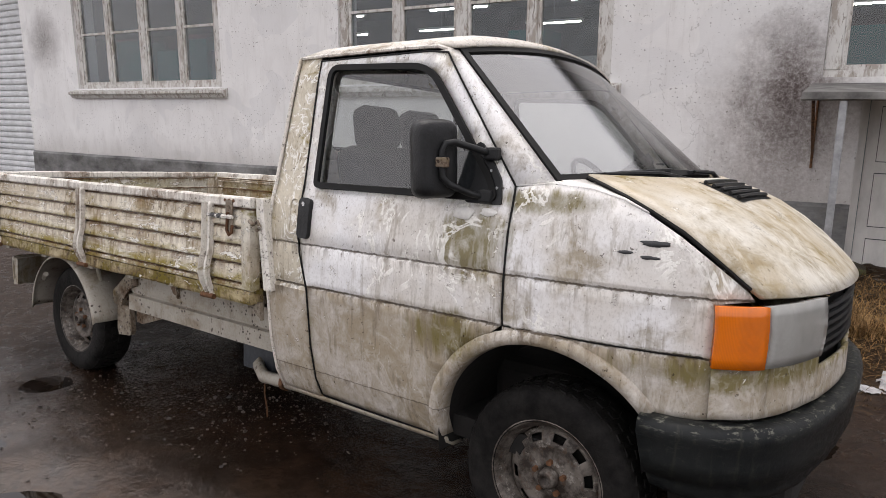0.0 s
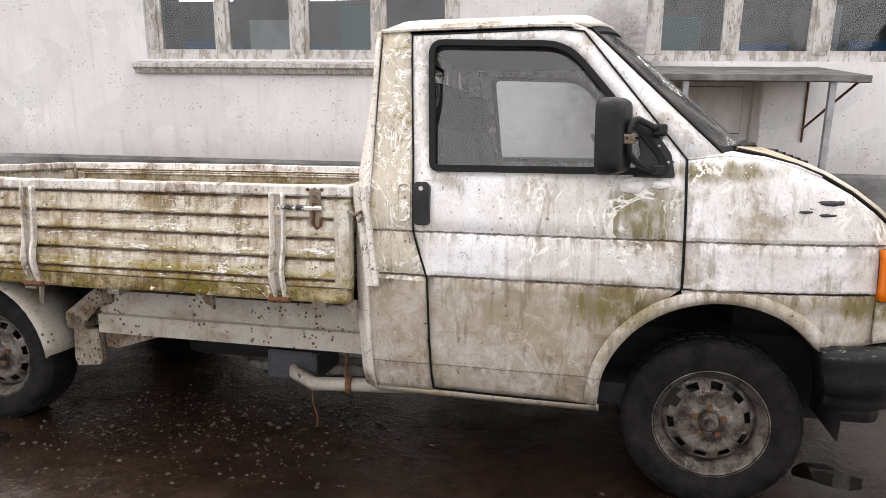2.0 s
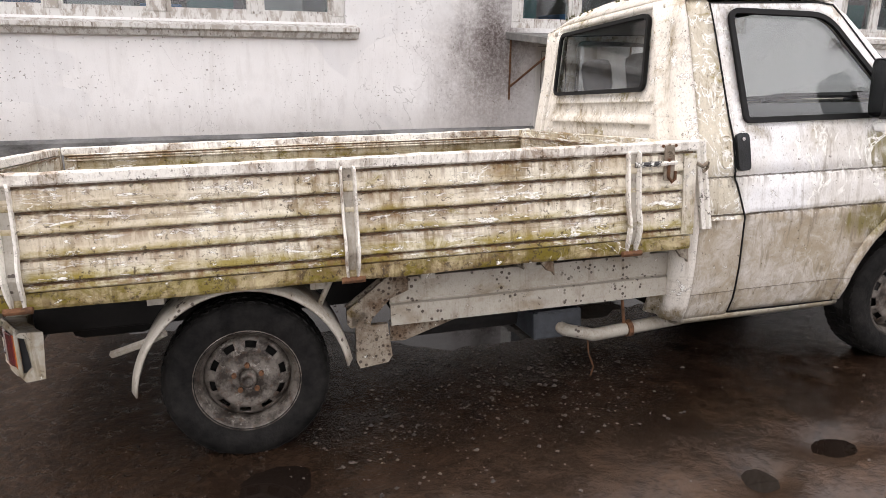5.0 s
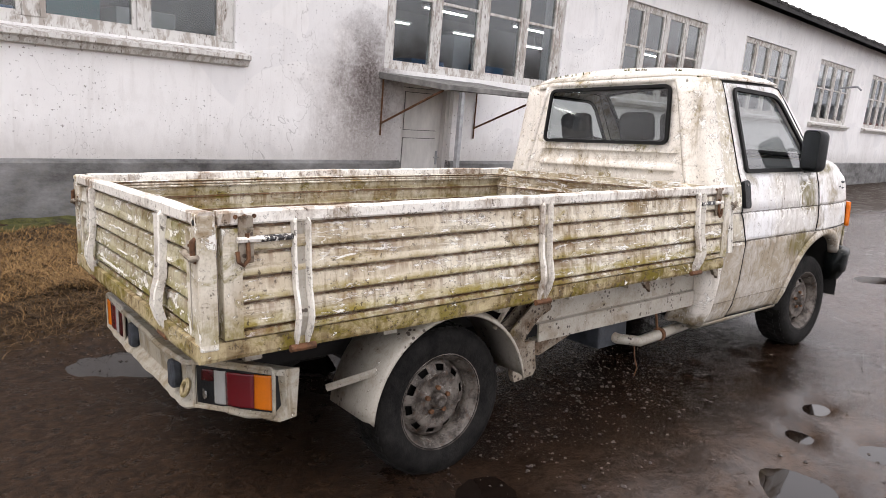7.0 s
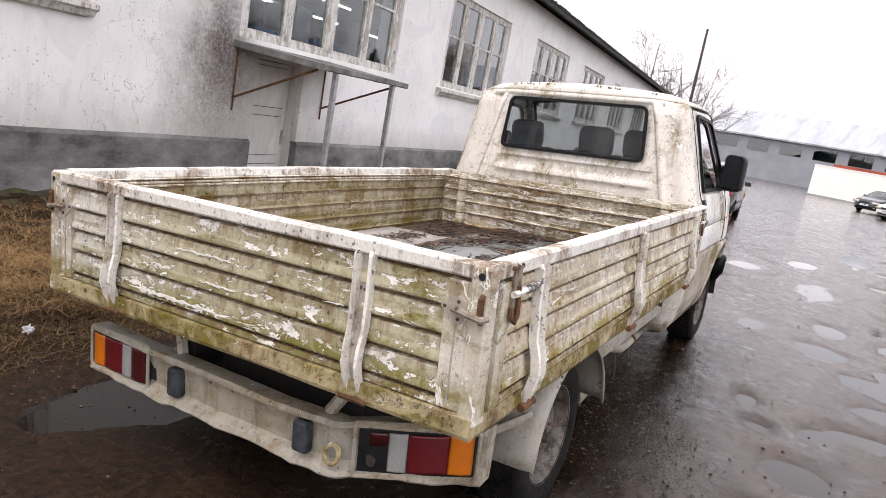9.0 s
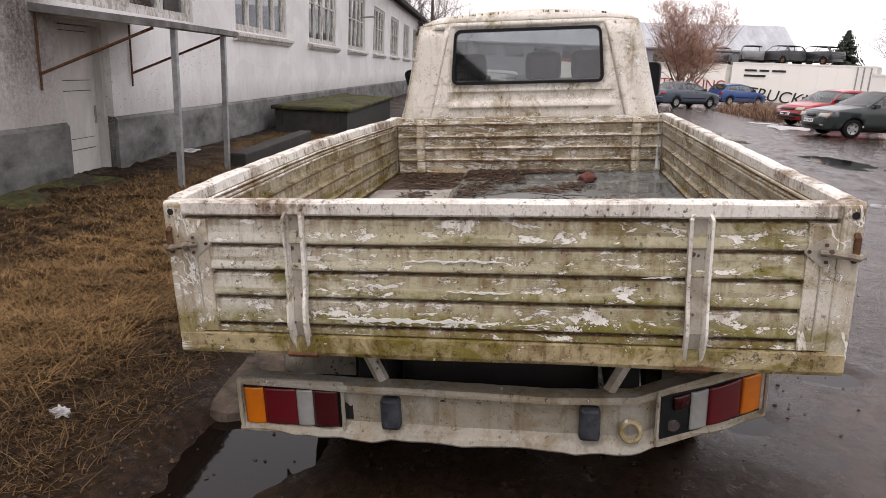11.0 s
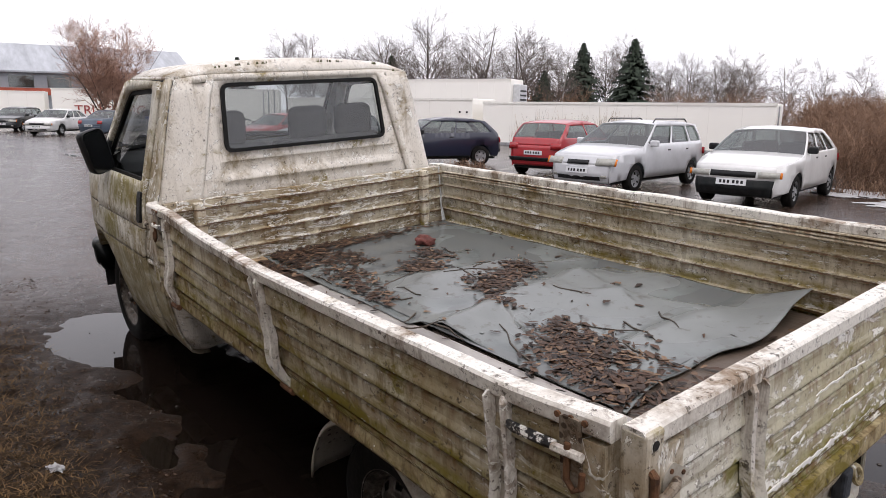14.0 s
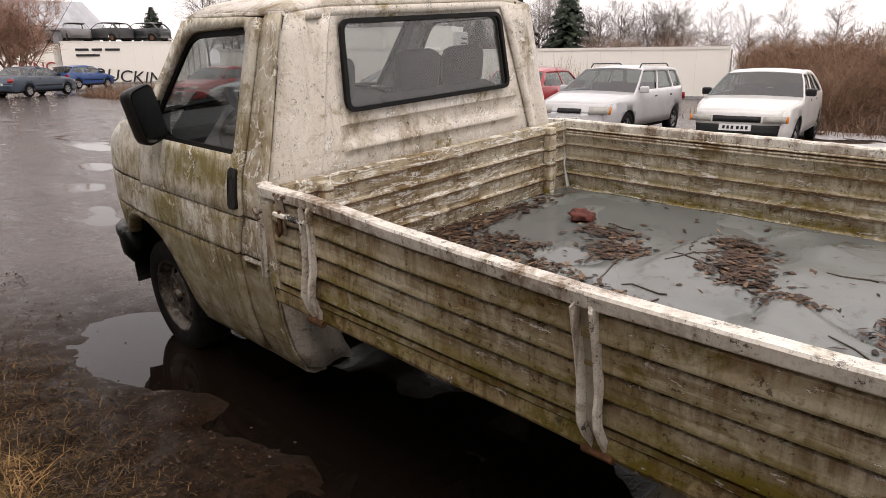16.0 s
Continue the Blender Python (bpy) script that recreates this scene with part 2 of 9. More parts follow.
# crease and lap lines: dirt and rust, with the recess's shade painted in
CREASE_DIRT_SHADE, LAP_RUST_SHADE = (0.045, 0.032, 0.02), (0.085, 0.042, 0.018)
CAB_SEAMS = ((0.862, 0.006, 0.95, CREASE_DIRT_SHADE), (1.035, 0.005, 0.9, CREASE_DIRT_SHADE), (0.49, 0.0035, 0.6, CREASE_DIRT_SHADE))
LAPS = tuple((z - 0.006, 0.0065, 0.95, LAP_RUST_SHADE) for z in (0.832, 0.918, 1.0, 1.08, 1.165))
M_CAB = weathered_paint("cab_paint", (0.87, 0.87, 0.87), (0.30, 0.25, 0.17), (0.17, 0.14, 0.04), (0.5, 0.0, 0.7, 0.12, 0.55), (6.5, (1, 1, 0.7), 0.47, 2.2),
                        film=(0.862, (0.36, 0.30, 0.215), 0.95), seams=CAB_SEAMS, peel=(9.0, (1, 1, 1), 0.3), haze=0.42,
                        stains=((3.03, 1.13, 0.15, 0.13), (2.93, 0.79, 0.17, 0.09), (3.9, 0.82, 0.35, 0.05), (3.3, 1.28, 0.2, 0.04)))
# wall side: dirtier copy of the cab paint, base darkened for shade
M_CAB_SHADY = weathered_paint("cab_paint_shaded_side", (0.77, 0.74, 0.65), (0.30, 0.235, 0.12), (0.19, 0.155, 0.03), (0.75, 0.0, 1.0, 0.6, 0.7), (8.0, (1, 1, 0.8), 0.46, 1.2),
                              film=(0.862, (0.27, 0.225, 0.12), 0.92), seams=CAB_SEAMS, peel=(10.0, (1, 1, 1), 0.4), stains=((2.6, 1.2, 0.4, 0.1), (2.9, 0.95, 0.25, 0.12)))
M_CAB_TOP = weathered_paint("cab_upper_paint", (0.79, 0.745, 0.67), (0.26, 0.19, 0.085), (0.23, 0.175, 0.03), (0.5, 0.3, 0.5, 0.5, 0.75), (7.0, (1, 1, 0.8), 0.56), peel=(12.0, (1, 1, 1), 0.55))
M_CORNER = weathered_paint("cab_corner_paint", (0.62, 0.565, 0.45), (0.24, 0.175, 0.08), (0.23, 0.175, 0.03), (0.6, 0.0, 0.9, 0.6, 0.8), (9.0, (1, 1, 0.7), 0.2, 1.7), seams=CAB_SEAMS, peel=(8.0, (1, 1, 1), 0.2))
M_HOOD = weathered_paint("bonnet_paint", (0.74, 0.71, 0.63), (0.27, 0.21, 0.115), (0.23, 0.18, 0.06), (0.6, 0.0, 0.2, 0.4, 0.5), (7.0, (0.5, 1, 1), 0.62), peel=(9.0, (0.4, 1, 0.4), 0.3), haze=0.8)
BED_MOSS = ((0.803, 0.045, 0.9), (0.834, 0.05, 1.0), (0.920, 0.03, 0.8), (1.002, 0.022, 0.55), (1.082, 0.018, 0.4))
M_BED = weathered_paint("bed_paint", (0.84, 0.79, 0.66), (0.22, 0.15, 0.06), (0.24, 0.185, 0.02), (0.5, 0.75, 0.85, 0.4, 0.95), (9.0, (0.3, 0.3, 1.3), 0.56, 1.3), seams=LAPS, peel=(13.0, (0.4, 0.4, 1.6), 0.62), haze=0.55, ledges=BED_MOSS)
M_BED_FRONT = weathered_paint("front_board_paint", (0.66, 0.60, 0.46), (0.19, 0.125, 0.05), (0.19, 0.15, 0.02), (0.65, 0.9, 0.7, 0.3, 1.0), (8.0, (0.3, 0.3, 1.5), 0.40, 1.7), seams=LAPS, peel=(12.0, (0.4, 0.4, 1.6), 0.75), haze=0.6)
# left board: dirtier and mossier, its shaded side put into the base colour
M_BED_SHADED = weathered_paint("shaded_board_paint", (0.60, 0.545, 0.41), (0.20, 0.14, 0.055), (0.17, 0.135, 0.014), (0.6, 0.8, 0.8, 0.6, 0.95), (9.0, (0.3, 0.3, 1.3), 0.62), seams=LAPS, peel=(13.0, (0.4, 0.4, 1.6), 0.45), haze=0.7, ledges=BED_MOSS)
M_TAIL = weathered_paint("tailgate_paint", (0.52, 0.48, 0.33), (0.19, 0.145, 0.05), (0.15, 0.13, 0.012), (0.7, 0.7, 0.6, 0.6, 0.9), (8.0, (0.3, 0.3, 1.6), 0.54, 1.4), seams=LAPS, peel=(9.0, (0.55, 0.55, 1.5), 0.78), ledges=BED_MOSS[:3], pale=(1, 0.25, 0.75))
M_RAIL = weathered_paint("rail_paint", (0.86, 0.83, 0.76), (0.17, 0.095, 0.04), (0.22, 0.175, 0.05), (0.6, 0.2, 0.8, 0.35, 1.0), (10.0, (1, 1, 1), 0.6), peel=(14.0, (1, 1, 1), 0.4))
M_ENDCAP = weathered_paint("end_cap_paint", (0.74, 0.70, 0.60), (0.19, 0.13, 0.06), (0.21, 0.17, 0.03), (0.7, 0.0, 1.0, 0.7, 0.9), (8.0, (1, 1, 0.6), 0.5, 1.3), peel=(11.0, (1, 1, 0.7), 0.55), haze=0.7, ledges=((0.80, 0.09, 0.9),))
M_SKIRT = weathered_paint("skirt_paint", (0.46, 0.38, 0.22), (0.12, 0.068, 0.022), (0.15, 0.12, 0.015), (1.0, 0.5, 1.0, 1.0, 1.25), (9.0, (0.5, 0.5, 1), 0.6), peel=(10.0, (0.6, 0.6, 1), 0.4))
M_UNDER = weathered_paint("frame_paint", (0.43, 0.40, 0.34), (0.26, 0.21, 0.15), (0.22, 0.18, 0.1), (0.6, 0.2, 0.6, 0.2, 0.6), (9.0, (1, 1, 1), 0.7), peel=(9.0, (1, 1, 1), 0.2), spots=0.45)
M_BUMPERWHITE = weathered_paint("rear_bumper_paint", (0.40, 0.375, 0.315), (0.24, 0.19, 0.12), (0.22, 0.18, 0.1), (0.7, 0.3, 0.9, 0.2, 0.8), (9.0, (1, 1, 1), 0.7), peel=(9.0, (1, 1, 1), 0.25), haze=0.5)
M_RUSTY = weathered_paint("rusty_bracket_paint", (0.32, 0.28, 0.22), (0.10, 0.055, 0.028), (0.14, 0.10, 0.03), (0.95, 0.2, 0.7, 0.4, 1.2), (9.0, (1, 1, 1), 0.7), peel=(12.0, (1, 1, 1), 0.4), spots=0.9)
M_FLAKED = weathered_paint("flaked_black_lacquer", (0.02, 0.02, 0.022), (0.015, 0.013, 0.012), (0.02, 0.02, 0.02), (0.2, 0.0, 0.0, 0.0, 0.0), (9.0, (1, 1, 1), 0.9), peel=(26.0, (1, 1, 1), 0.95))
M_RUST = material("rust", (0.16, 0.075, 0.035), 0.85, 0.2, 0.35, 30, 0.4, 80)
M_BLACK = material("black_plastic", (0.014, 0.015, 0.016), 0.42, 0, 0.35, 8, 0.2, 120, spec=0.28)
M_RUBBER = material("rubber_seal", (0.008, 0.008, 0.008), 0.6, 0, 0.2, 15, spec=0.2)


def bumper_material():
    k = Nodes("bumper_plastic")
    n1, n2, n3 = k.noise(5, 6, k.mapped((1, 1, 0.5)), 0.7), k.noise(26, 6, k.mapped((1, 1, 2.5)), 0.75, 0.4), k.noise(90, 3)
    col = k.mix(k.step(n1, 0.35, 0.65), (0.006, 0.008, 0.009), (0.016, 0.018, 0.018))
    top = k.step(k.axis(2), 0.64, 0.672)
    col = k.mix(k.math("MULTIPLY", k.step(n2, 0.55, 0.6), k.math("ADD", k.math("MULTIPLY", top, 0.6), 0.05)), col, (0.22, 0.22, 0.18))
    run = k.noise(4, 5, k.mapped((9, 9, 0.6)), 0.6)
    col = k.mix(k.math("MULTIPLY", k.step(run, 0.58, 0.66), 0.35), col, (0.045, 0.047, 0.035))
    k.b.inputs["Specular IOR Level"].default_value = 0.22
    k.bump(k.math("ADD", k.math("MULTIPLY", n3, 0.4), n1), 0.3, 0.006)
    return k.done(col, k.step(n2, 0.4, 0.6, 0.35, 0.55))


M_BUMPER = bumper_material()

M_TYRE = material("tyre", (0.013, 0.012, 0.011), 0.75, 0, 0.5, 14, 0.4, 70, spec=0.18)
M_DARK = material("dark_underbody", (0.011, 0.010, 0.009), 0.85, 0, 0.3, 7, 0.3, 30)
M_STEEL = material("galvanised_steel", (0.42, 0.43, 0.44), 0.5, 0.6, 0.2, 10, 0.1, 60)
M_SEAT = material("seat_fabric", (0.06, 0.062, 0.068), 0.9, 0, 0.2, 30, 0.3, 200)
M_DASH = material("dashboard", (0.05, 0.052, 0.055), 0.7, 0, 0.2, 20, 0.2, 150)
M_LINING = material("cab_lining", (0.21, 0.21, 0.21), 0.8, 0, 0.15, 8)
M_MIRROR = material("mirror_glass", (0.10, 0.105, 0.11), 0.22, 1.0, 0.0)
M_CHROME = material("worn_chrome", (0.6, 0.6, 0.6), 0.25, 1.0, 0.1, 20)


def rim_material():
    k = Nodes("steel_rim")
    n1, n2 = k.noise(14, 6, None, 0.7), k.noise(40, 4)
    col = k.mix(k.step(n1, 0.40, 0.58), (0.03, 0.023, 0.018), (0.17, 0.15, 0.13))
    col = k.mix(k.math("MULTIPLY", k.step(n2, 0.56, 0.64), 0.6), col, (0.085, 0.05, 0.032))
    col = k.mix(k.math("MULTIPLY", k.step(k.noise(18, 5, None, 0.7), 0.58, 0.66), 0.7), col, (0.40, 0.375, 0.335))
    k.bump(n2, 0.3, 0.003)
    return k.done(col, 0.55, 0.35)


M_RIM = rim_material()
M_PAD = material("blue_grey_rubber", (0.05, 0.056, 0.066), 0.6, 0, 0.4, 14, 0.3, 80, spec=0.3)
M_BOXGREY = material("grey_plastic_box", (0.055, 0.062, 0.072), 0.5, 0, 0.3, 10, 0.2, 60)
M_BARE = material("bare_white_paint", (0.82, 0.81, 0.77), 0.6, 0, 0.1, 30)


def glass(name, tint=(0.85, 0.9, 0.9), rough=0.0, alpha=0.25, most=0.95):
    """Thin pane: part see-through, part mirror by the angle of view."""
    m = bpy.data.materials.new(name)
    m.use_nodes = True
    t = m.node_tree
    t.nodes.remove(t.nodes["Principled BSDF"])
    out = t.nodes["Material Output"]
    clear = t.nodes.new("ShaderNodeBsdfTransparent")
    clear.inputs["Color"].default_value = tint + (1,)
    gloss = t.nodes.new("ShaderNodeBsdfGlossy")
    gloss.inputs["Roughness"].default_value = rough
    face = t.nodes.new("ShaderNodeLayerWeight")
    face.inputs["Blend"].default_value = 0.5
    power = t.nodes.new("ShaderNodeMath")
    power.operation = "POWER"
    power.inputs[1].default_value = 4.0
    boost = t.nodes.new("ShaderNodeMapRange")
    boost.inputs["To Min"].default_value, boost.inputs["To Max"].default_value = alpha, most
    mix = t.nodes.new("ShaderNodeMixShader")
    t.links.new(face.outputs["Facing"], power.inputs[0])
    t.links.new(power.outputs["Value"], boost.inputs["Value"])
    t.links.new(boost.outputs["Result"], mix.inputs["Fac"])
    t.links.new(clear.outputs["BSDF"], mix.inputs[1])
    t.links.new(gloss.outputs["BSDF"], mix.inputs[2])
    t.links.new(mix.outputs["Shader"], out.inputs["Surface"])
    return m


M_GLASS = glass("cab_glass", (0.72, 0.75, 0.75), 0.03, 0.10)
M_SCREEN = glass("misted_screen", (0.72, 0.75, 0.75), 0.12, 0.3)
M_PANE = glass("window_pane", (0.75, 0.79, 0.81), 0.01, 0.06)
M_CARGLASS = glass("car_glass", (0.40, 0.46, 0.45), 0.01, 0.13, 0.6)


def wall_material():
    """Old white render: grey weathering, pitted spots, hair cracks, brown soot stains, dirt runs."""
    k = Nodes("white_render")
    n1, n2, n3 = k.noise(0.7, 6, None, 0.6), k.noise(5, 6, k.mapped((1, 1, 0.4)), 0.7), k.noise(60, 3, None, 0.7)
    col = k.mix(k.step(n1, 0.32, 0.7), (0.76, 0.75, 0.735), (0.88, 0.875, 0.86))
    col = k.mix(k.math("MULTIPLY", k.step(n2, 0.5, 0.72), 0.3), col, (0.55, 0.53, 0.50))
    run = k.noise(3, 6, k.mapped((3.5, 3.5, 0.18), (1, 2, 3)), 0.7, 0.2)
    col = k.mix(k.math("MULTIPLY", k.step(run, 0.55, 0.7), 0.24), col, (0.45, 0.42, 0.38))
    # patched areas of smoother filler
    fill = k.noise(0.9, 2, k.mapped((1, 1, 1.3), (8, 3, 1)), 0.4, 0.8)
    col = k.mix(k.math("MULTIPLY", k.step(fill, 0.56, 0.575), 0.35), col, (0.66, 0.66, 0.66))

    def soot(x0, z0, sx, sz, rough, out, core, colour, most):
        c = col
        dx = k.math("MULTIPLY", k.math("SUBTRACT", k.axis(0), x0), sx)
        dz = k.math("MULTIPLY", k.math("SUBTRACT", k.axis(2), z0), sz)
        r = k.math("SQRT", k.math("ADD", k.math("MULTIPLY", dx, dx), k.math("MULTIPLY", dz, dz)), 0)
        r = k.math("ADD", r, k.math("MULTIPLY", k.math("SUBTRACT", k.noise(2.6, 7, None, 0.75), 0.5), rough))
        grain = k.step(k.noise(24, 5, None, 0.8), 0.34, 0.58, 0.5, 1.0)
        return k.mix(k.math("MULTIPLY", k.math("MULTIPLY", k.step(r, out, core), grain), most), c, colour)

    col = soot(3.40, 1.35, 1.0, 0.72, 1.0, 1.0, 0.25, (0.21, 0.17, 0.15), 0.75)
    col = soot(3.45, 1.85, 1.7, 1.15, 1.2, 1.0, 0.15, (0.07, 0.05, 0.046), 0.95)
    col = soot(-9.5, 2.85, 1.0, 1.0, 0.6, 0.62, 0.1, (0.17, 0.15, 0.14), 0.85)
    low = k.math("ADD", k.axis(2), k.math("MULTIPLY", k.math("SUBTRACT", n2, 0.5), 0.9))
    col = k.mix(k.step(low, 1.12, 0.72, 0, 0.45), col, (0.33, 0.30, 0.27))
    pits = k.math("MULTIPLY", k.step(k.noise(34, 2, k.mapped((1, 1, 1), (4, 4, 4)), 0.5), 0.64, 0.68), k.step(k.noise(1.3, 4, k.mapped((1, 1, 1.6), (2, 0, 6))), 0.45, 0.58))
    col = k.mix(k.math("MULTIPLY", pits, 0.85), col, (0.16, 0.14, 0.12))
    crack_n = k.noise(1.1, 5, k.mapped((1, 1, 0.6), (3, 1, 7)), 0.6, 0.5)
    crack = k.math("MULTIPLY", k.step(k.math("ABSOLUTE", k.math("SUBTRACT", crack_n, 0.5), 0), 0.0035, 0.001), k.step(k.noise(0.5, 2, k.mapped((1, 1, 1), (7, 1, 2))), 0.55, 0.6))
    col = k.mix(k.math("MULTIPLY", crack, 0.4), col, (0.3, 0.28, 0.26))
    k.bump(k.math("SUBTRACT", k.math("ADD", k.math("MULTIPLY", n3, 0.5), k.math("MULTIPLY", n2, 0.5)), k.math("ADD", pits, crack)), 0.4, 0.01)
    return k.done(col, 0.9)


M_WALL = wall_material()


def plinth_material():
    k = Nodes("damp_plinth")
    n1, n2 = k.noise(1.6, 7, k.mapped((0.8, 1, 1.5)), 0.7), k.noise(14, 5)
    col = k.mix(k.step(n1, 0.35, 0.68), (0.06, 0.058, 0.055), (0.3, 0.3, 0.295))
    col = k.mix(k.math("MULTIPLY", k.step(n2, 0.5, 0.7), 0.5), col, (0.17, 0.16, 0.14))
    k.bump(n2, 0.4, 0.015)
    return k.done(col, 0.85)


M_PLINTH = plinth_material()


def peeling_wood():
    k = Nodes("peeling_white_wood")
    n1, n2 = k.noise(12, 6, k.mapped((1, 1, 0.35)), 0.75, 0.4), k.noise(40, 4, k.mapped((1, 1, 0.2)))
    col = k.mix(k.step(n1, 0.47, 0.57), (0.62, 0.61, 0.58), (0.37, 0.335, 0.295))
    col = k.mix(k.step(n2, 0.60, 0.68), col, (0.14, 0.115, 0.09))
    k.bump(n1, 0.4, 0.006)
    return k.done(col, 0.75)


M_WINWOOD = peeling_wood()
M_DOORPAINT = material("grey_door_paint", (0.66, 0.64, 0.61), 0.6, 0, 0.12, 5, 0.15, 50, (1, 1, 0.4))
M_ROOF = material("roof_felt", (0.035, 0.033, 0.032), 0.9, 0, 0.3, 3, 0.3, 20)
M_CONCRETE = material("old_concrete", (0.36, 0.35, 0.33), 0.85, 0, 0.25, 4, 0.4, 40)
M_CANOPY = material("damp_grey_concrete", (0.20, 0.195, 0.185), 0.85, 0, 0.3, 5, 0.4, 40)
M_CONCRETE_DARK = material("wet_dark_concrete", (0.028, 0.026, 0.023), 0.7, 0, 0.3, 5, 0.4, 30)


def moss_material():
    k = Nodes("moss")
    n1, n2, n3 = k.noise(2.2, 6, None, 0.7, 0.5), k.noise(14, 6, None, 0.75), k.noise(70, 3)
    col = k.mix(k.step(n2, 0.36, 0.64), (0.04, 0.046, 0.010), (0.115, 0.115, 0.026))
    col = k.mix(k.step(n1, 0.46, 0.58), col, (0.045, 0.034, 0.022))
    k.bump(k.math("ADD", n2, k.math("MULTIPLY", n3, 0.5)), 0.9, 0.03)
    return k.done(col, 0.95)


M_MOSS = moss_material()
M_SNOW = material("old_snow", (0.52, 0.52, 0.53), 0.6, 0, 0.28, 14, 0.8, 50)
M_ROLLER = material("roller_shutter", (0.62, 0.63, 0.64), 0.5, 0, 0.1, 5)
M_INSIDE = material("workshop_inside", (0.12, 0.125, 0.13), 0.9, 0, 0.3, 1.2)
M_CLADDING = material("grey_cladding", (0.28, 0.295, 0.32), 0.6, 0, 0.1, 0.6)
M_TINROOF = material("pale_tin_roof", (0.40, 0.42, 0.45), 0.5, 0, 0.2, 0.25, 0, 40, (3, 0.4, 1))
M_TRAILER = material("white_trailer_panel", (0.94, 0.92, 0.86), 0.45, 0, 0.01, 0.5)
M_BARK = material("bark", (0.1, 0.082, 0.066), 0.9, 0, 0.3, 8)
M_TWIG = material("brown_twigs", (0.25, 0.150, 0.095), 0.9, 0, 0.35, 3)
M_TWIGGREY = material("grey_twigs", (0.135, 0.11, 0.095), 0.9, 0, 0.3, 3)
M_BIRCH = material("birch_bark", (0.42, 0.4, 0.37), 0.8, 0, 0.35, 6)
M_NEEDLE = material("spruce_needles", (0.03, 0.045, 0.028), 0.9, 0, 0.4, 3)
M_LEAF = material("dead_leaves", (0.075, 0.045, 0.028), 0.75, 0, 0.5, 25)


def blade_material(name, dark, light):
    """Dead blades, each of its own tone, in patches."""
    k = Nodes(name)
    g = k.t.nodes.new("ShaderNodeNewGeometry").outputs["Random Per Island"]
    col = k.mix(k.math("MULTIPLY", g, k.step(k.noise(2.5, 5, None, 0.6), 0.3, 0.65, 0.45, 1.0)), dark, light)
    k.b.inputs["Specular IOR Level"].default_value = 0.2
    return k.done(col, 0.8)


M_STRAW = blade_material("dead_grass", (0.05, 0.028, 0.012), (0.50, 0.31, 0.135))
M_TURF = blade_material("brown_turf_blades", (0.018, 0.011, 0.006), (0.25, 0.155, 0.07))
M_WOODSHEET = material("grey_wet_plywood", (0.13, 0.098, 0.075), 0.5, 0, 0.25, 6, 0.3, 40, (0.3, 1, 1))


def lamp_material(name, color, rough=0.25, flutes=150.0, relief=0.12):
    """Moulded lens with fine flutes and a dull film of dirt."""
    k = Nodes(name)
    w = k.t.nodes.new("ShaderNodeTexWave")
    w.bands_direction = "Y"
    w.inputs["Scale"].default_value = flutes
    w.inputs["Distortion"].default_value = 0.4
    k.link(k.co, w.inputs["Vector"])
    n1 = k.noise(12, 5, None, 0.65)
    col = k.mix(w.outputs["Fac"], tuple(c * 0.9 for c in color), color)
    col = k.mix(k.math("MULTIPLY", k.step(n1, 0.45, 0.7), 0.3), col, tuple(c * 0.45 + 0.02 for c in color))
    k.bump(k.math("ADD", w.outputs["Fac"], k.math("MULTIPLY", k.noise(7, 2), 0.6)), relief, 0.004)
    k.b.inputs["Coat Weight"].default_value = 0.25
    return k.done(col, rough)


M_ORANGE = lamp_material("orange_lens", (0.74, 0.165, 0.0), 0.18)
M_RED = lamp_material("red_lens", (0.06, 0.005, 0.007))
M_REDB = lamp_material("bright_red_lens", (0.13, 0.006, 0.010))
M_AMBER = lamp_material("muddy_amber_lens", (0.66, 0.17, 0.006))
M_CLEAR = lamp_material("clear_lens", (0.36, 0.36, 0.34), 0.12, 90.0, 0.2)


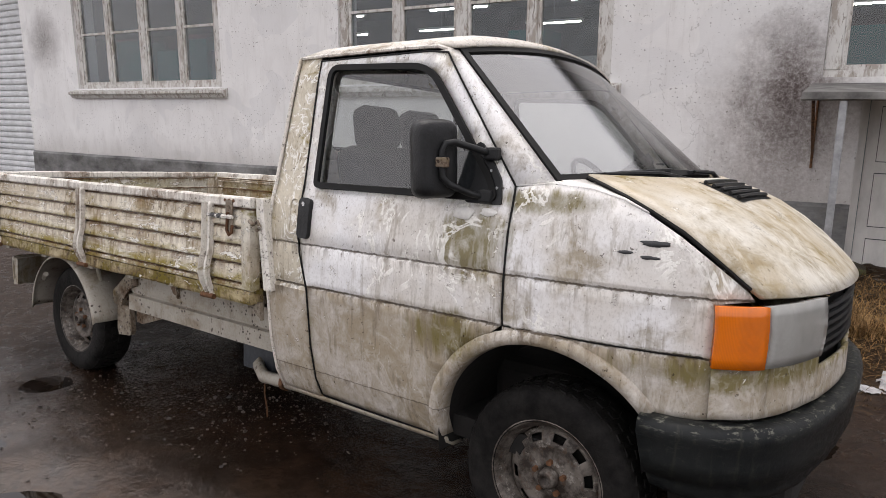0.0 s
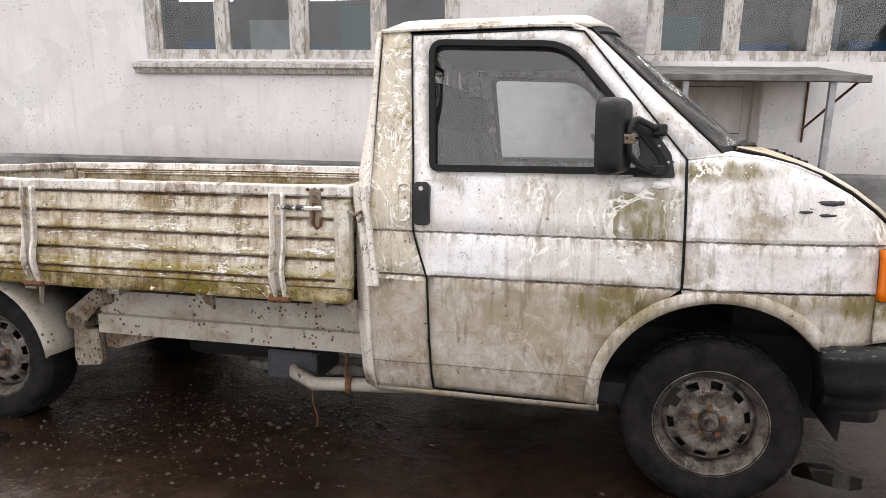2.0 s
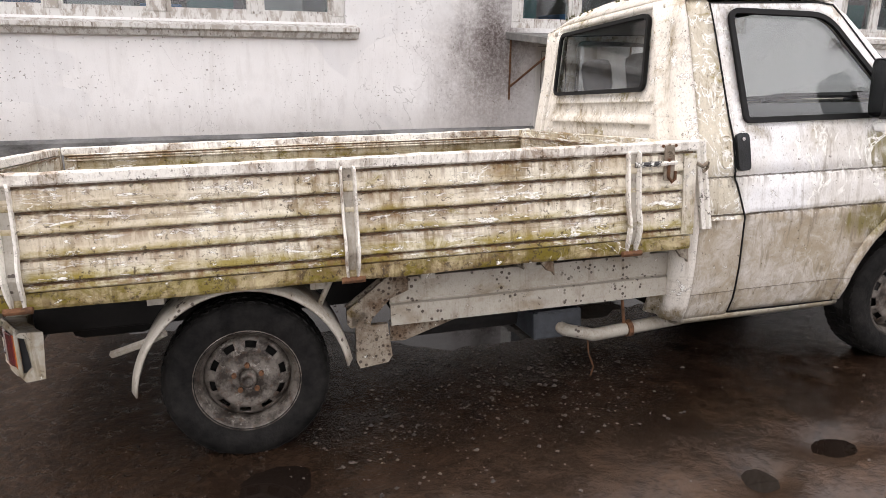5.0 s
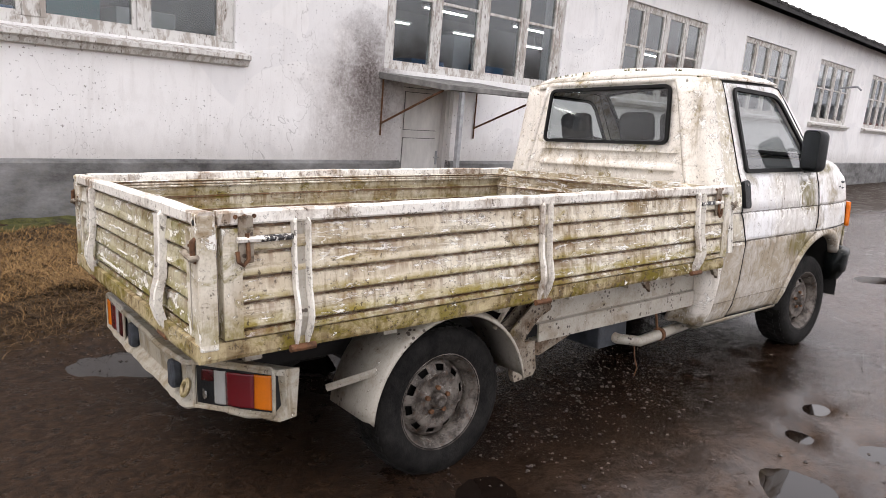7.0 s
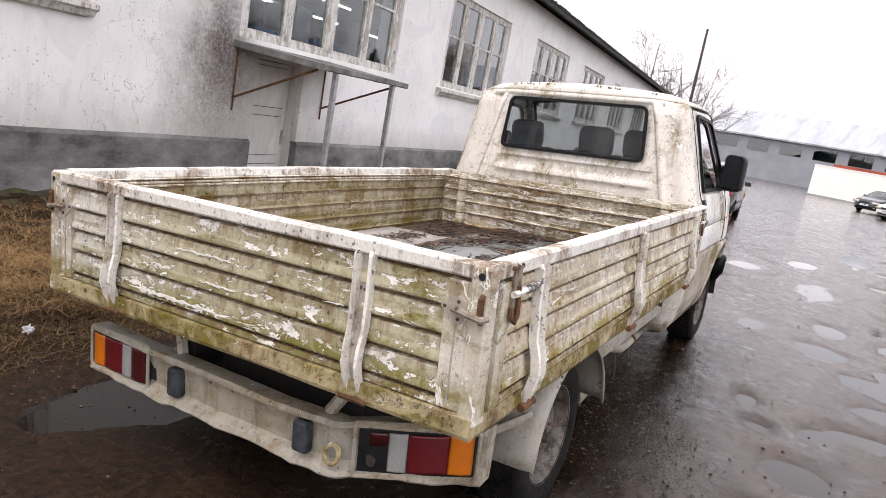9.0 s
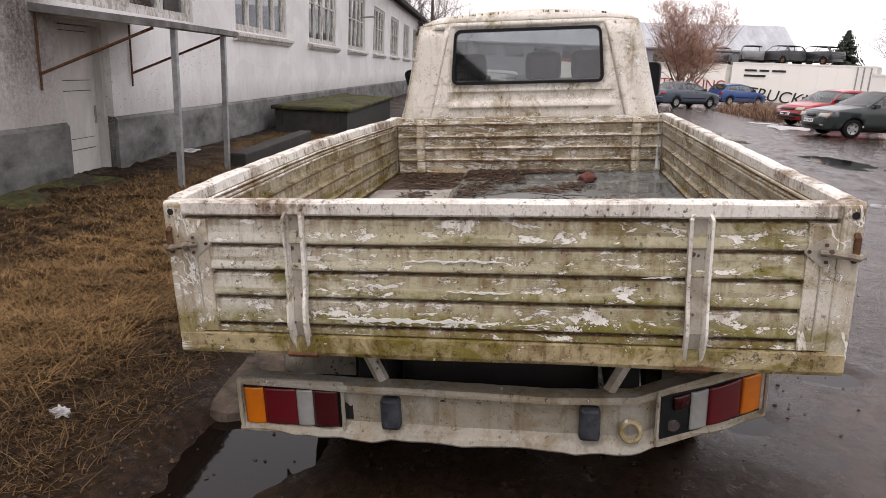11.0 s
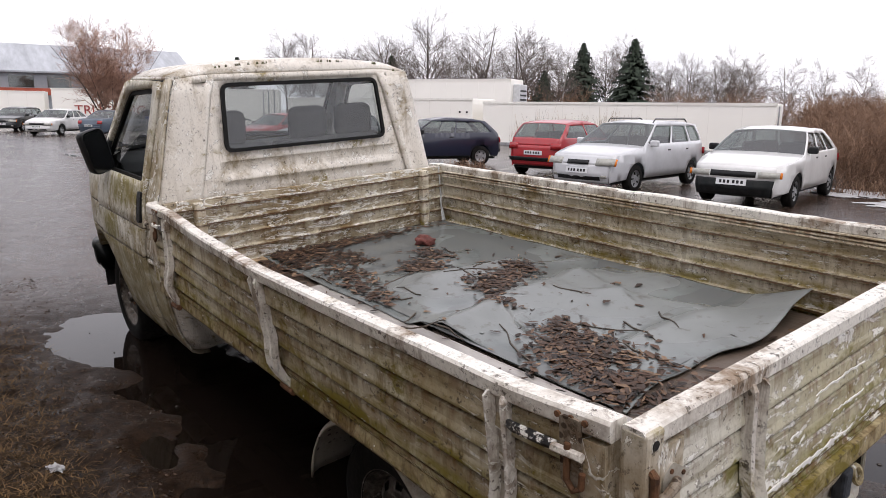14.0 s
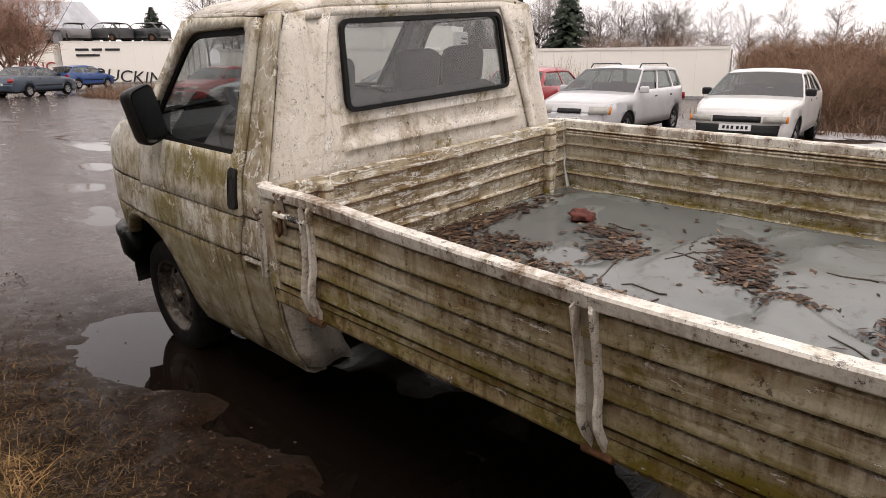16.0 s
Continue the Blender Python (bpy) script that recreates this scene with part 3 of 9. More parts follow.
def ground_material():
    """Wet broken asphalt with brown mud round the truck, coloured darker for its shadow, gravel specks, brown turf by
    the wall.
    """
    k = Nodes("wet_ground")
    n0, n1, n2, n3 = k.noise(0.35, 6, None, 0.65), k.noise(2.4, 7, None, 0.7), k.noise(11, 6, None, 0.7), k.noise(75, 3, None, 0.6)
    n4 = k.noise(27, 6, None, 0.72, 0.3)
    road = k.mix(k.step(n1, 0.33, 0.68), (0.027, 0.016, 0.012), (0.066, 0.044, 0.035))
    # mud tone darkened to carry the truck's shadow, lighter out on the right
    mud_shaded = k.mix(k.step(n1, 0.33, 0.68), (0.007, 0.004, 0.0026), (0.030, 0.0175, 0.0108))
    open_mud = k.mix(k.step(n1, 0.33, 0.68), (0.018, 0.0105, 0.007), (0.058, 0.036, 0.0235))
    mud_shaded = k.mix(k.step(k.math("ADD", k.axis(1), k.math("MULTIPLY", k.math("SUBTRACT", n0, 0.5), 0.8)), -1.0, -1.5), mud_shaded, open_mud)
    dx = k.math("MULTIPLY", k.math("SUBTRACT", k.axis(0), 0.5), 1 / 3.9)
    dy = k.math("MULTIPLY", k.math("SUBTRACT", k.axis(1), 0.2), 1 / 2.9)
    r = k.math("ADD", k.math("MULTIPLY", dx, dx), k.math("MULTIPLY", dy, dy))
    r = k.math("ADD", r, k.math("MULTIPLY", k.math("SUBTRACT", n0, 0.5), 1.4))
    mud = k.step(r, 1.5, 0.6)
    col = k.mix(mud, road, mud_shaded)
    col = k.mix(k.math("MULTIPLY", k.step(n2, 0.48, 0.64), 0.6), col, (0.010, 0.006, 0.004))
    col = k.mix(k.math("MULTIPLY", k.step(n4, 0.56, 0.62), k.step(mud, 0.0, 1.0, 0.5, 0.2)), col, (0.055, 0.037, 0.027))
    col = k.mix(k.math("MULTIPLY", k.step(n3, 0.68, 0.72), k.step(mud, 0.0, 1.0, 0.3, 0.12)), col, (0.10, 0.08, 0.065))
    edge = k.math("ADD", k.axis(1), k.math("MULTIPLY", k.math("SUBTRACT", n1, 0.5), 1.3))
    edge = k.math("SUBTRACT", edge, k.math("MULTIPLY", k.axis(0), 0.1))
    turf = k.step(edge, 1.25, 1.6)
    tcol = k.mix(k.step(n4, 0.38, 0.62), (0.010, 0.006, 0.0035), (0.048, 0.028, 0.013))
    col = k.mix(turf, col, tcol)
    film = k.step(n1, 0.50, 0.44)
    churned = k.step(k.math("ADD", k.axis(1), k.math("MULTIPLY", k.math("SUBTRACT", n0, 0.5), 1.2)), 0.35, 1.0)
    churned = k.math("MULTIPLY", churned, k.step(k.axis(0), 6.0, 3.5))
    rear = k.math("MULTIPLY", k.step(k.axis(0), 0.2, -0.5), k.step(k.axis(1), -1.5, -0.9))
    churned = k.math("MAXIMUM", churned, rear)
    film = k.math("MULTIPLY", film, k.step(churned, 0.0, 1.0, 1.0, 0.35))
    col = k.mix(k.math("MULTIPLY", churned, k.math("SUBTRACT", 0.75, k.math("MULTIPLY", turf, 0.75))), col, k.mix(k.step(n4, 0.4, 0.6), (0.009, 0.0055, 0.0034), (0.040, 0.0225, 0.013)))
    clods = k.math("MULTIPLY", churned, k.step(n2, 0.47, 0.42))
    stony = k.math("MULTIPLY", k.step(mud, 0.5, 0.0), k.step(k.noise(48, 4, None, 0.7), 0.56, 0.62))
    col = k.mix(k.math("MULTIPLY", stony, k.math("SUBTRACT", 0.45, k.math("MULTIPLY", turf, 0.45))), col, (0.13, 0.105, 0.09))
    dry = k.math("ADD", k.math("MULTIPLY", churned, 0.32), k.math("MULTIPLY", turf, 0.25))
    wet = k.math("ADD", k.math("SUBTRACT", 0.20, k.math("MULTIPLY", film, 0.14)), k.math("MULTIPLY", dry, k.math("SUBTRACT", 1.0, k.math("MULTIPLY", clods, 0.9))))
    silt = k.math("MULTIPLY", k.math("MULTIPLY", mud, k.step(k.axis(1), -1.5, -0.8, 0.15, 1.0)), k.step(n1, 0.44, 0.52, 0.4, 0.8))
    k.link(k.math("SUBTRACT", 0.44, k.math("MULTIPLY", k.math("MAXIMUM", k.math("MAXIMUM", turf, churned), silt), 0.34)), k.b.inputs["Specular IOR Level"])
    k.bump(k.math("ADD", k.math("MULTIPLY", n3, 0.22), k.math("ADD", k.math("MULTIPLY", n2, 1.0), k.math("MULTIPLY", n4, 0.5))), 0.36, 0.03)
    return k.done(col, wet)


M_GROUND = ground_material()


def water_material():
    m = bpy.data.materials.new("puddle_water")
    m.use_nodes = True
    t = m.node_tree
    b = t.nodes["Principled BSDF"]
    b.inputs["Base Color"].default_value = (0.009, 0.006, 0.0045, 1)
    b.inputs["Roughness"].default_value = 0.03
    b.inputs["IOR"].default_value = 1.33
    co = t.nodes.new("ShaderNodeTexCoord")
    n = t.nodes.new("ShaderNodeTexNoise")
    n.inputs["Scale"].default_value = 9
    bp = t.nodes.new("ShaderNodeBump")
    bp.inputs["Strength"].default_value = 0.03
    bp.inputs["Distance"].default_value = 0.01
    t.links.new(co.outputs["Object"], n.inputs["Vector"])
    t.links.new(n.outputs["Fac"], bp.inputs["Height"])
    t.links.new(bp.outputs["Normal"], b.inputs["Normal"])
    return m


M_WATER = water_material()


# ---------------- building blocks ----------------
def finish(ob, mat, smooth=False):
    if mat:
        ob.data.materials.append(mat)
    if smooth:
        for p in ob.data.polygons:
            p.use_smooth = True
    return ob


def mesh_of(bm, name):
    me = bpy.data.meshes.new(name)
    bm.normal_update()
    bm.to_mesh(me)
    bm.free()
    return me


def part(name, bm, mat, parent, label="", smooth=False, thick=0.0, offset=-1.0):
    """Links a bmesh as one mesh object under a thing or a part."""
    ob = finish(new(name, mesh_of(bm, name)), mat, smooth)
    ob.parent = parent
    if label:
        tagged(ob, label)
    if thick:
        s = ob.modifiers.new("thickness", "SOLIDIFY")
        s.thickness, s.offset = thick, offset
    return ob


def thing(name, bm, mat, label, category, group="", kind="", smooth=False):
    ob = finish(new(name, mesh_of(bm, name)), mat, smooth)
    return tagged(ob, label, category, group, kind)


def root(name, m, label, category, group="", kind=""):
    ob = new(name)
    ob.empty_display_size = 0.2
    ob.matrix_world = m
    return tagged(ob, label, category, group, kind)


def box(bm, x0, x1, y0, y1, z0, z1, bevel=0.0, m=None):
    vs = [bm.verts.new((x, y, z)) for x in (x0, x1) for y in (y0, y1) for z in (z0, z1)]
    fs = [bm.faces.new([vs[i] for i in q]) for q in ((0, 1, 3, 2), (4, 6, 7, 5), (0, 4, 5, 1), (2, 3, 7, 6), (0, 2, 6, 4), (1, 5, 7, 3))]
    if bevel:
        es = list({e for f in fs for e in f.edges})
        out = bmesh.ops.bevel(bm, geom=es, offset=bevel, segments=2, profile=0.5, affect="EDGES")
        vs = list({v for f in out["faces"] for v in f.verts} | {v for v in vs if v.is_valid})
    if m is not None:
        bmesh.ops.transform(bm, matrix=m, verts=[v for v in vs if v.is_valid])
    return bm


def boxed(*a, **k):
    return box(bmesh.new(), *a, **k)


def tube(bm, pts, r, seg=8, caps=True):
    """A round bar along points; r is one radius or one for each point."""
    pts = [Vector(p) for p in pts]
    rs = r if isinstance(r, (list, tuple)) else [r] * len(pts)
    rings = []
    side = None
    for i, p in enumerate(pts):
        d = (pts[min(i + 1, len(pts) - 1)] - pts[max(i - 1, 0)]).normalized()
        if side is None:
            side = d.orthogonal().normalized()
        side = (side - d * side.dot(d)).normalized()
        up = d.cross(side)
        rings.append([bm.verts.new(p + rs[i] * (math.cos(a) * side + math.sin(a) * up)) for a in [2 * math.pi * j / seg for j in range(seg)]])
    for a, b in zip(rings, rings[1:]):
        for j in range(seg):
            bm.faces.new((a[j], a[(j + 1) % seg], b[(j + 1) % seg], b[j]))
    if caps:
        bm.faces.new(rings[0][::-1])
        bm.faces.new(rings[-1])
    return bm


def lathe(bm, profile, axis_y=True, seg=40, centre=(0, 0, 0), sweep=2 * math.pi):
    """Turns (radius, across) points round the y axis."""
    cx, cy, cz = centre
    closed = abs(sweep - 2 * math.pi) < 1e-6
    n = seg if closed else seg + 1
    rings = []
    for j in range(n):
        a = sweep * j / seg
        rings.append([bm.verts.new((cx + r * math.cos(a), cy + y, cz + r * math.sin(a))) for r, y in profile])
    for j in range(seg):
        a, b = rings[j], rings[(j + 1) % n]
        for i in range(len(profile) - 1):
            bm.faces.new((a[i], a[i + 1], b[i + 1], b[i]))
    return bm


def extrude(bm, profile, fn, stations):
    """Sweeps a closed or open profile; fn(u, p) places profile point p at station u."""
    rows = [[bm.verts.new(fn(u, p)) for p in profile] for u in stations]
    n = len(profile)
    for a, b in zip(rows, rows[1:]):
        for i in range(n):
            bm.faces.new((a[i], a[(i + 1) % n], b[(i + 1) % n], b[i]))
    bm.faces.new(rows[0][::-1])
    bm.faces.new(rows[-1])
    return bm


def grid(bm, rows):
    vs = [[bm.verts.new(p) for p in row] for row in rows]
    for a, b in zip(vs, vs[1:]):
        for i in range(len(a) - 1):
            bm.faces.new((a[i], a[i + 1], b[i + 1], b[i]))
    return bm


def rounded(pts, r, n=5):
    """Rounds the corners of a 2D polygon."""
    out = []
    for i, p in enumerate(pts):
        p, a, b = Vector(p), Vector(pts[i - 1]), Vector(pts[(i + 1) % len(pts)])
        da, db = (a - p), (b - p)
        rr = r[i] if isinstance(r, (list, tuple)) else r
        k = min(rr, da.length * 0.45, db.length * 0.45)
        if k < 1e-4:
            out.append(tuple(p))
            continue
        s, e = p + da.normalized() * k, p + db.normalized() * k
        for j in range(n + 1):
            t = j / n
            out.append(tuple((1 - t) ** 2 * s + 2 * t * (1 - t) * p + t * t * e))
    return out


def inset(pts, d):
    """Moves a 2D polygon's edges inwards by d."""
    area = sum(a[0] * b[1] - b[0] * a[1] for a, b in zip(pts, pts[1:] + pts[:1]))
    s = 1 if area > 0 else -1
    out = []
    n = len(pts)
    for i in range(n):
        p, a, b = Vector(pts[i]), Vector(pts[i - 1]), Vector(pts[(i + 1) % n])
        t1, t2 = (p - a).normalized(), (b - p).normalized()
        n1, n2 = Vector((-t1.y, t1.x)) * s, Vector((-t2.y, t2.x)) * s
        m = (n1 + n2)
        m = m / max(m.length_squared, 0.3) * 2
        out.append(tuple(p + m * d))
    return out


def inside(p, poly):
    x, y = p
    hit = False
    for (x1, y1), (x2, y2) in zip(poly, poly[1:] + poly[:1]):
        if (y1 > y) != (y2 > y) and x < (x2 - x1) * (y - y1) / (y2 - y1) + x1:
            hit = not hit
    return hit


def skin(bm, outline, holes, fn, step=0.07, rows=()):
    """A curved panel: a 2D outline with holes, filled with a fine net and placed by fn(a, b)."""
    pts, edges = [], []
    for ring in [outline] + list(holes):
        dense = []
        for a, b in zip(ring, ring[1:] + ring[:1]):
            k = max(1, int(math.hypot(b[0] - a[0], b[1] - a[1]) / step))
            dense += [(a[0] + (b[0] - a[0]) * j / k, a[1] + (b[1] - a[1]) * j / k) for j in range(k)]
        base = len(pts)
        pts += dense
        edges += [(base + j, base + (j + 1) % len(dense)) for j in range(len(dense))]
    lo = [min(p[i] for p in outline) for i in (0, 1)]
    hi = [max(p[i] for p in outline) for i in (0, 1)]
    bs = [lo[1] + step * (j + 0.5) for j in range(int((hi[1] - lo[1]) / step) + 1)] + list(rows)
    shapes = [outline] + list(holes)
    for b in bs:
        for j in range(int((hi[0] - lo[0]) / step) + 1):
            p = (lo[0] + step * (j + 0.5), b)
            if inside(p, outline) and not any(inside(p, h) for h in holes):
                pts.append(p)
    from mathutils import geometry
    vs, _, fs, _, _, _ = geometry.delaunay_2d_cdt([Vector(p) for p in pts], edges, [], 0, 1e-5)
    made = [bm.verts.new(fn(v.x, v.y)) for v in vs]
    for f in fs:
        c = (sum(vs[i].x for i in f) / len(f), sum(vs[i].y for i in f) / len(f))
        if inside(c, outline) and not any(inside(c, h) for h in holes):
            bm.faces.new([made[i] for i in f])
    bmesh.ops.delete(bm, geom=[v for v in bm.verts if not v.link_faces], context="VERTS")
    return bm


def band(bm, outer, inner, fn):
    """A strip between two outlines with the same number of points."""
    a = [bm.verts.new(fn(*p)) for p in outer]
    b = [bm.verts.new(fn(*p)) for p in inner]
    n = len(a)
    for i in range(n):
        bm.faces.new((a[i], a[(i + 1) % n], b[(i + 1) % n], b[i]))
    return bm


# ---------------- ground ----------------
# x, y, radius along x, radius along y, depth
DIPS = [(0.0, 0.82, 0.6, 0.30, 0.075), (3.35, 0.85, 0.5, 0.35, 0.05), (3.38, 1.02, 0.62, 0.36, 0.075), (1.27, 0.33, 0.50, 0.34, 0.085), (0.3, -0.7, 0.4, 0.2, 0.02),
        (1.36, -1.72, 0.22, 0.22, 0.05), (0.70, -1.65, 0.15, 0.20, 0.045), (0.07, -1.02, 0.18, 0.15, 0.05), (1.92, -1.47, 0.12, 0.13, 0.045), (2.3, -2.12, 0.14, 0.28, 0.05), (2.98, -2.2, 0.16, 0.22, 0.05), (2.4, -1.36, 0.16, 0.10, 0.045),
        (3.72, -2.14, 0.2, 0.2, 0.05), (4.49, -1.75, 0.28, 0.2, 0.05), (4.25, -2.4, 0.25, 0.22, 0.05), (5.6, -1.83, 0.3, 0.2, 0.05), (5.4, -2.45, 0.3, 0.24, 0.05), (4.9, -1.1, 0.35, 0.2, 0.05), (3.9, -0.35, 0.25, 0.2, 0.05), (2.1, -1.8, 0.12, 0.12, 0.05),
        (9.6, 2.1, 1.7, 0.45, 0.06), (7.0, 1.9, 1.0, 0.26, 0.05), (5.2, 1.7, 0.7, 0.3, 0.045), (6.4, -3.4, 0.9, 0.4, 0.04),
        (8.0, -1.6, 0.9, 0.3, 0.04), (10.5, -3.0, 1.2, 0.4, 0.04), (14.0, -2.2, 1.6, 0.4, 0.04), (-0.75, 1.02, 0.4, 0.22, 0.09), 
        (-0.9, -1.5, 0.8, 0.3, 0.035), (5.5, -5.0, 1.0, 0.5, 0.035), (3.2, -4.6, 0.7, 0.4, 0.03), (2.3, 0.70, 0.5, 0.28, 0.045), (12.0, -6.0, 1.4, 0.6, 0.04), (17, -5.0, 2.0, 0.5, 0.04),
        (1.95, 0.72, 0.6, 0.34, 0.07), (0.75, 0.75, 0.6, 0.34, 0.075), (1.44, 1.21, 0.20, 0.07, 0.062), (0.92, 1.21, 0.15, 0.07, 0.058), (0.33, 1.56, 0.11, 0.07, 0.06),
        (9.2, -0.52, 0.5, 0.3, 0.06), (6.95, 0.0, 0.35, 0.2, 0.06), (7.55, -0.2, 0.3, 0.16, 0.055), (11.0, -1.3, 0.6, 0.25, 0.055)]


_rnd = random.Random(17)
DIPS = [(x, y, rx, ry, d * 1.5 if y < -1.2 else d) for x, y, rx, ry, d in DIPS]
for _i in range(21):
    for _j in range(6):
        _x, _y, _s = 3.6 + 1.05 * _i + _rnd.uniform(-0.4, 0.4), -2.6 - 1.0 * _j + _rnd.uniform(-0.4, 0.4), _rnd.uniform(0.09, 0.21)
        if _rnd.random() < 0.85:
            DIPS.append((_x, _y, _s * _rnd.uniform(0.8, 1.3), _s * _rnd.uniform(0.7, 1.1), _rnd.uniform(0.05, 0.075)))
CELLS = {}
for _d in DIPS:
    for _i in range(int(math.floor(_d[0] - 2.5 * _d[2])), int(math.floor(_d[0] + 2.5 * _d[2])) + 1):
        for _j in range(int(math.floor(_d[1] - 2.5 * _d[3])), int(math.floor(_d[1] + 2.5 * _d[3])) + 1):
            CELLS.setdefault((_i, _j), []).append(_d)


def ground_z(x, y):
    z = 0.012 * noise.noise((x * 1.7, y * 1.7, 0)) + 0.02 * noise.noise((x * 0.4, y * 0.4, 5))
    near = max(0.0, 1 - math.hypot(x - 2, y) / 30)
    z += (0.008 * noise.noise((x * 6, y * 6, 3)) + 0.006 * noise.noise((x * 15, y * 15, 6))) * near
    bank = min(max((y - 1.35 - 0.1 * x + 0.4 * noise.noise((x * 0.8, y * 0.8, 9))) / 1.2, 0), 1)
    z += 0.13 * bank * bank * (3 - 2 * bank) * min(max((14 - x) / 4, 0), 1)
    if bank > 0.3:
        z += 0.035 * noise.noise((x * 4, y * 4, 1)) * bank
    churn = min(max((y - 0.95) / 0.5, 0), 1) * min(max((6.0 - x) / 2.0, 0), 1) * min(max((x + 4) / 1.5, 0), 1)
    if churn > 0:
        z += (0.026 * noise.noise((x * 5, y * 5, 12)) + 0.020 * noise.noise((x * 11, y * 11, 14)) + 0.008 * noise.noise((x * 24, y * 24, 2)) + 0.014) * churn
    z += 0.04 * math.exp(-(((x - 3.3) / 0.5) ** 2 + ((y + 0.75) / 0.35) ** 2))
    for cx, cy, rx, ry, d in CELLS.get((math.floor(x), math.floor(y)), ()):
        q = ((x - cx) / rx) ** 2 + ((y - cy) / ry) ** 2
        if q < 6:
            z -= d * math.exp(-q * (1 + 0.5 * noise.noise((x * 3, y * 3, 7))))
    return z


def steps(parts):
    out = []
    for a, b, n in parts:
        out += [a + (b - a) * i / n for i in range(n)]
    return out + [parts[-1][1]]


def make_ground():
    bm = bmesh.new()
    xs = steps([(-400, -40, 6), (-40, -8, 16), (-8, -4, 20), (-4, 6, 230), (6, 22, 130), (22, 60, 30), (60, 600, 9)])
    ys = steps([(-600, -60, 9), (-60, -14, 20), (-14, -9, 20), (-9, -3.5, 80), (-3.5, 3.2, 160), (3.2, 5, 20), (5, 12, 12), (12, 400, 8)])
    grid(bm, [[(x, y, ground_z(x, y)) for y in ys] for x in xs])
    for f in bm.faces:
        if f.normal.z < 0:
            f.normal_flip()
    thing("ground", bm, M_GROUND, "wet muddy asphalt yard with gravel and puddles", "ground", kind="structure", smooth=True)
    bm = bmesh.new()
    grid(bm, [[(x, y, -0.034) for y in (-10.0, 3.0)] for x in (-4, 28)])
    thing("water", bm, M_WATER, "shallow brown puddles lying in the yard's hollows", "water", kind="structure")


make_ground()

# ---------------- workshop building ----------------
BUILD = pose(-0.47, 4.476, 0, 0, 0, 5.54)      # the wall's face: x along it, y into the building
WIN = [(-8.5, -4.63), (-2.25, 1.62), (3.69, 7.38), (9.15, 12.3), (14.25, 17.42), (19.28, 22.36), (24.3, 27.3), (29.3, 32.3), (34.4, 37.4), (39.4, 42.4)]
WIN_Z0, WIN_Z1, WALL_TOP, WALL_X0, WALL_X1 = 1.935, 3.66, 4.4, -26.0, 46.0


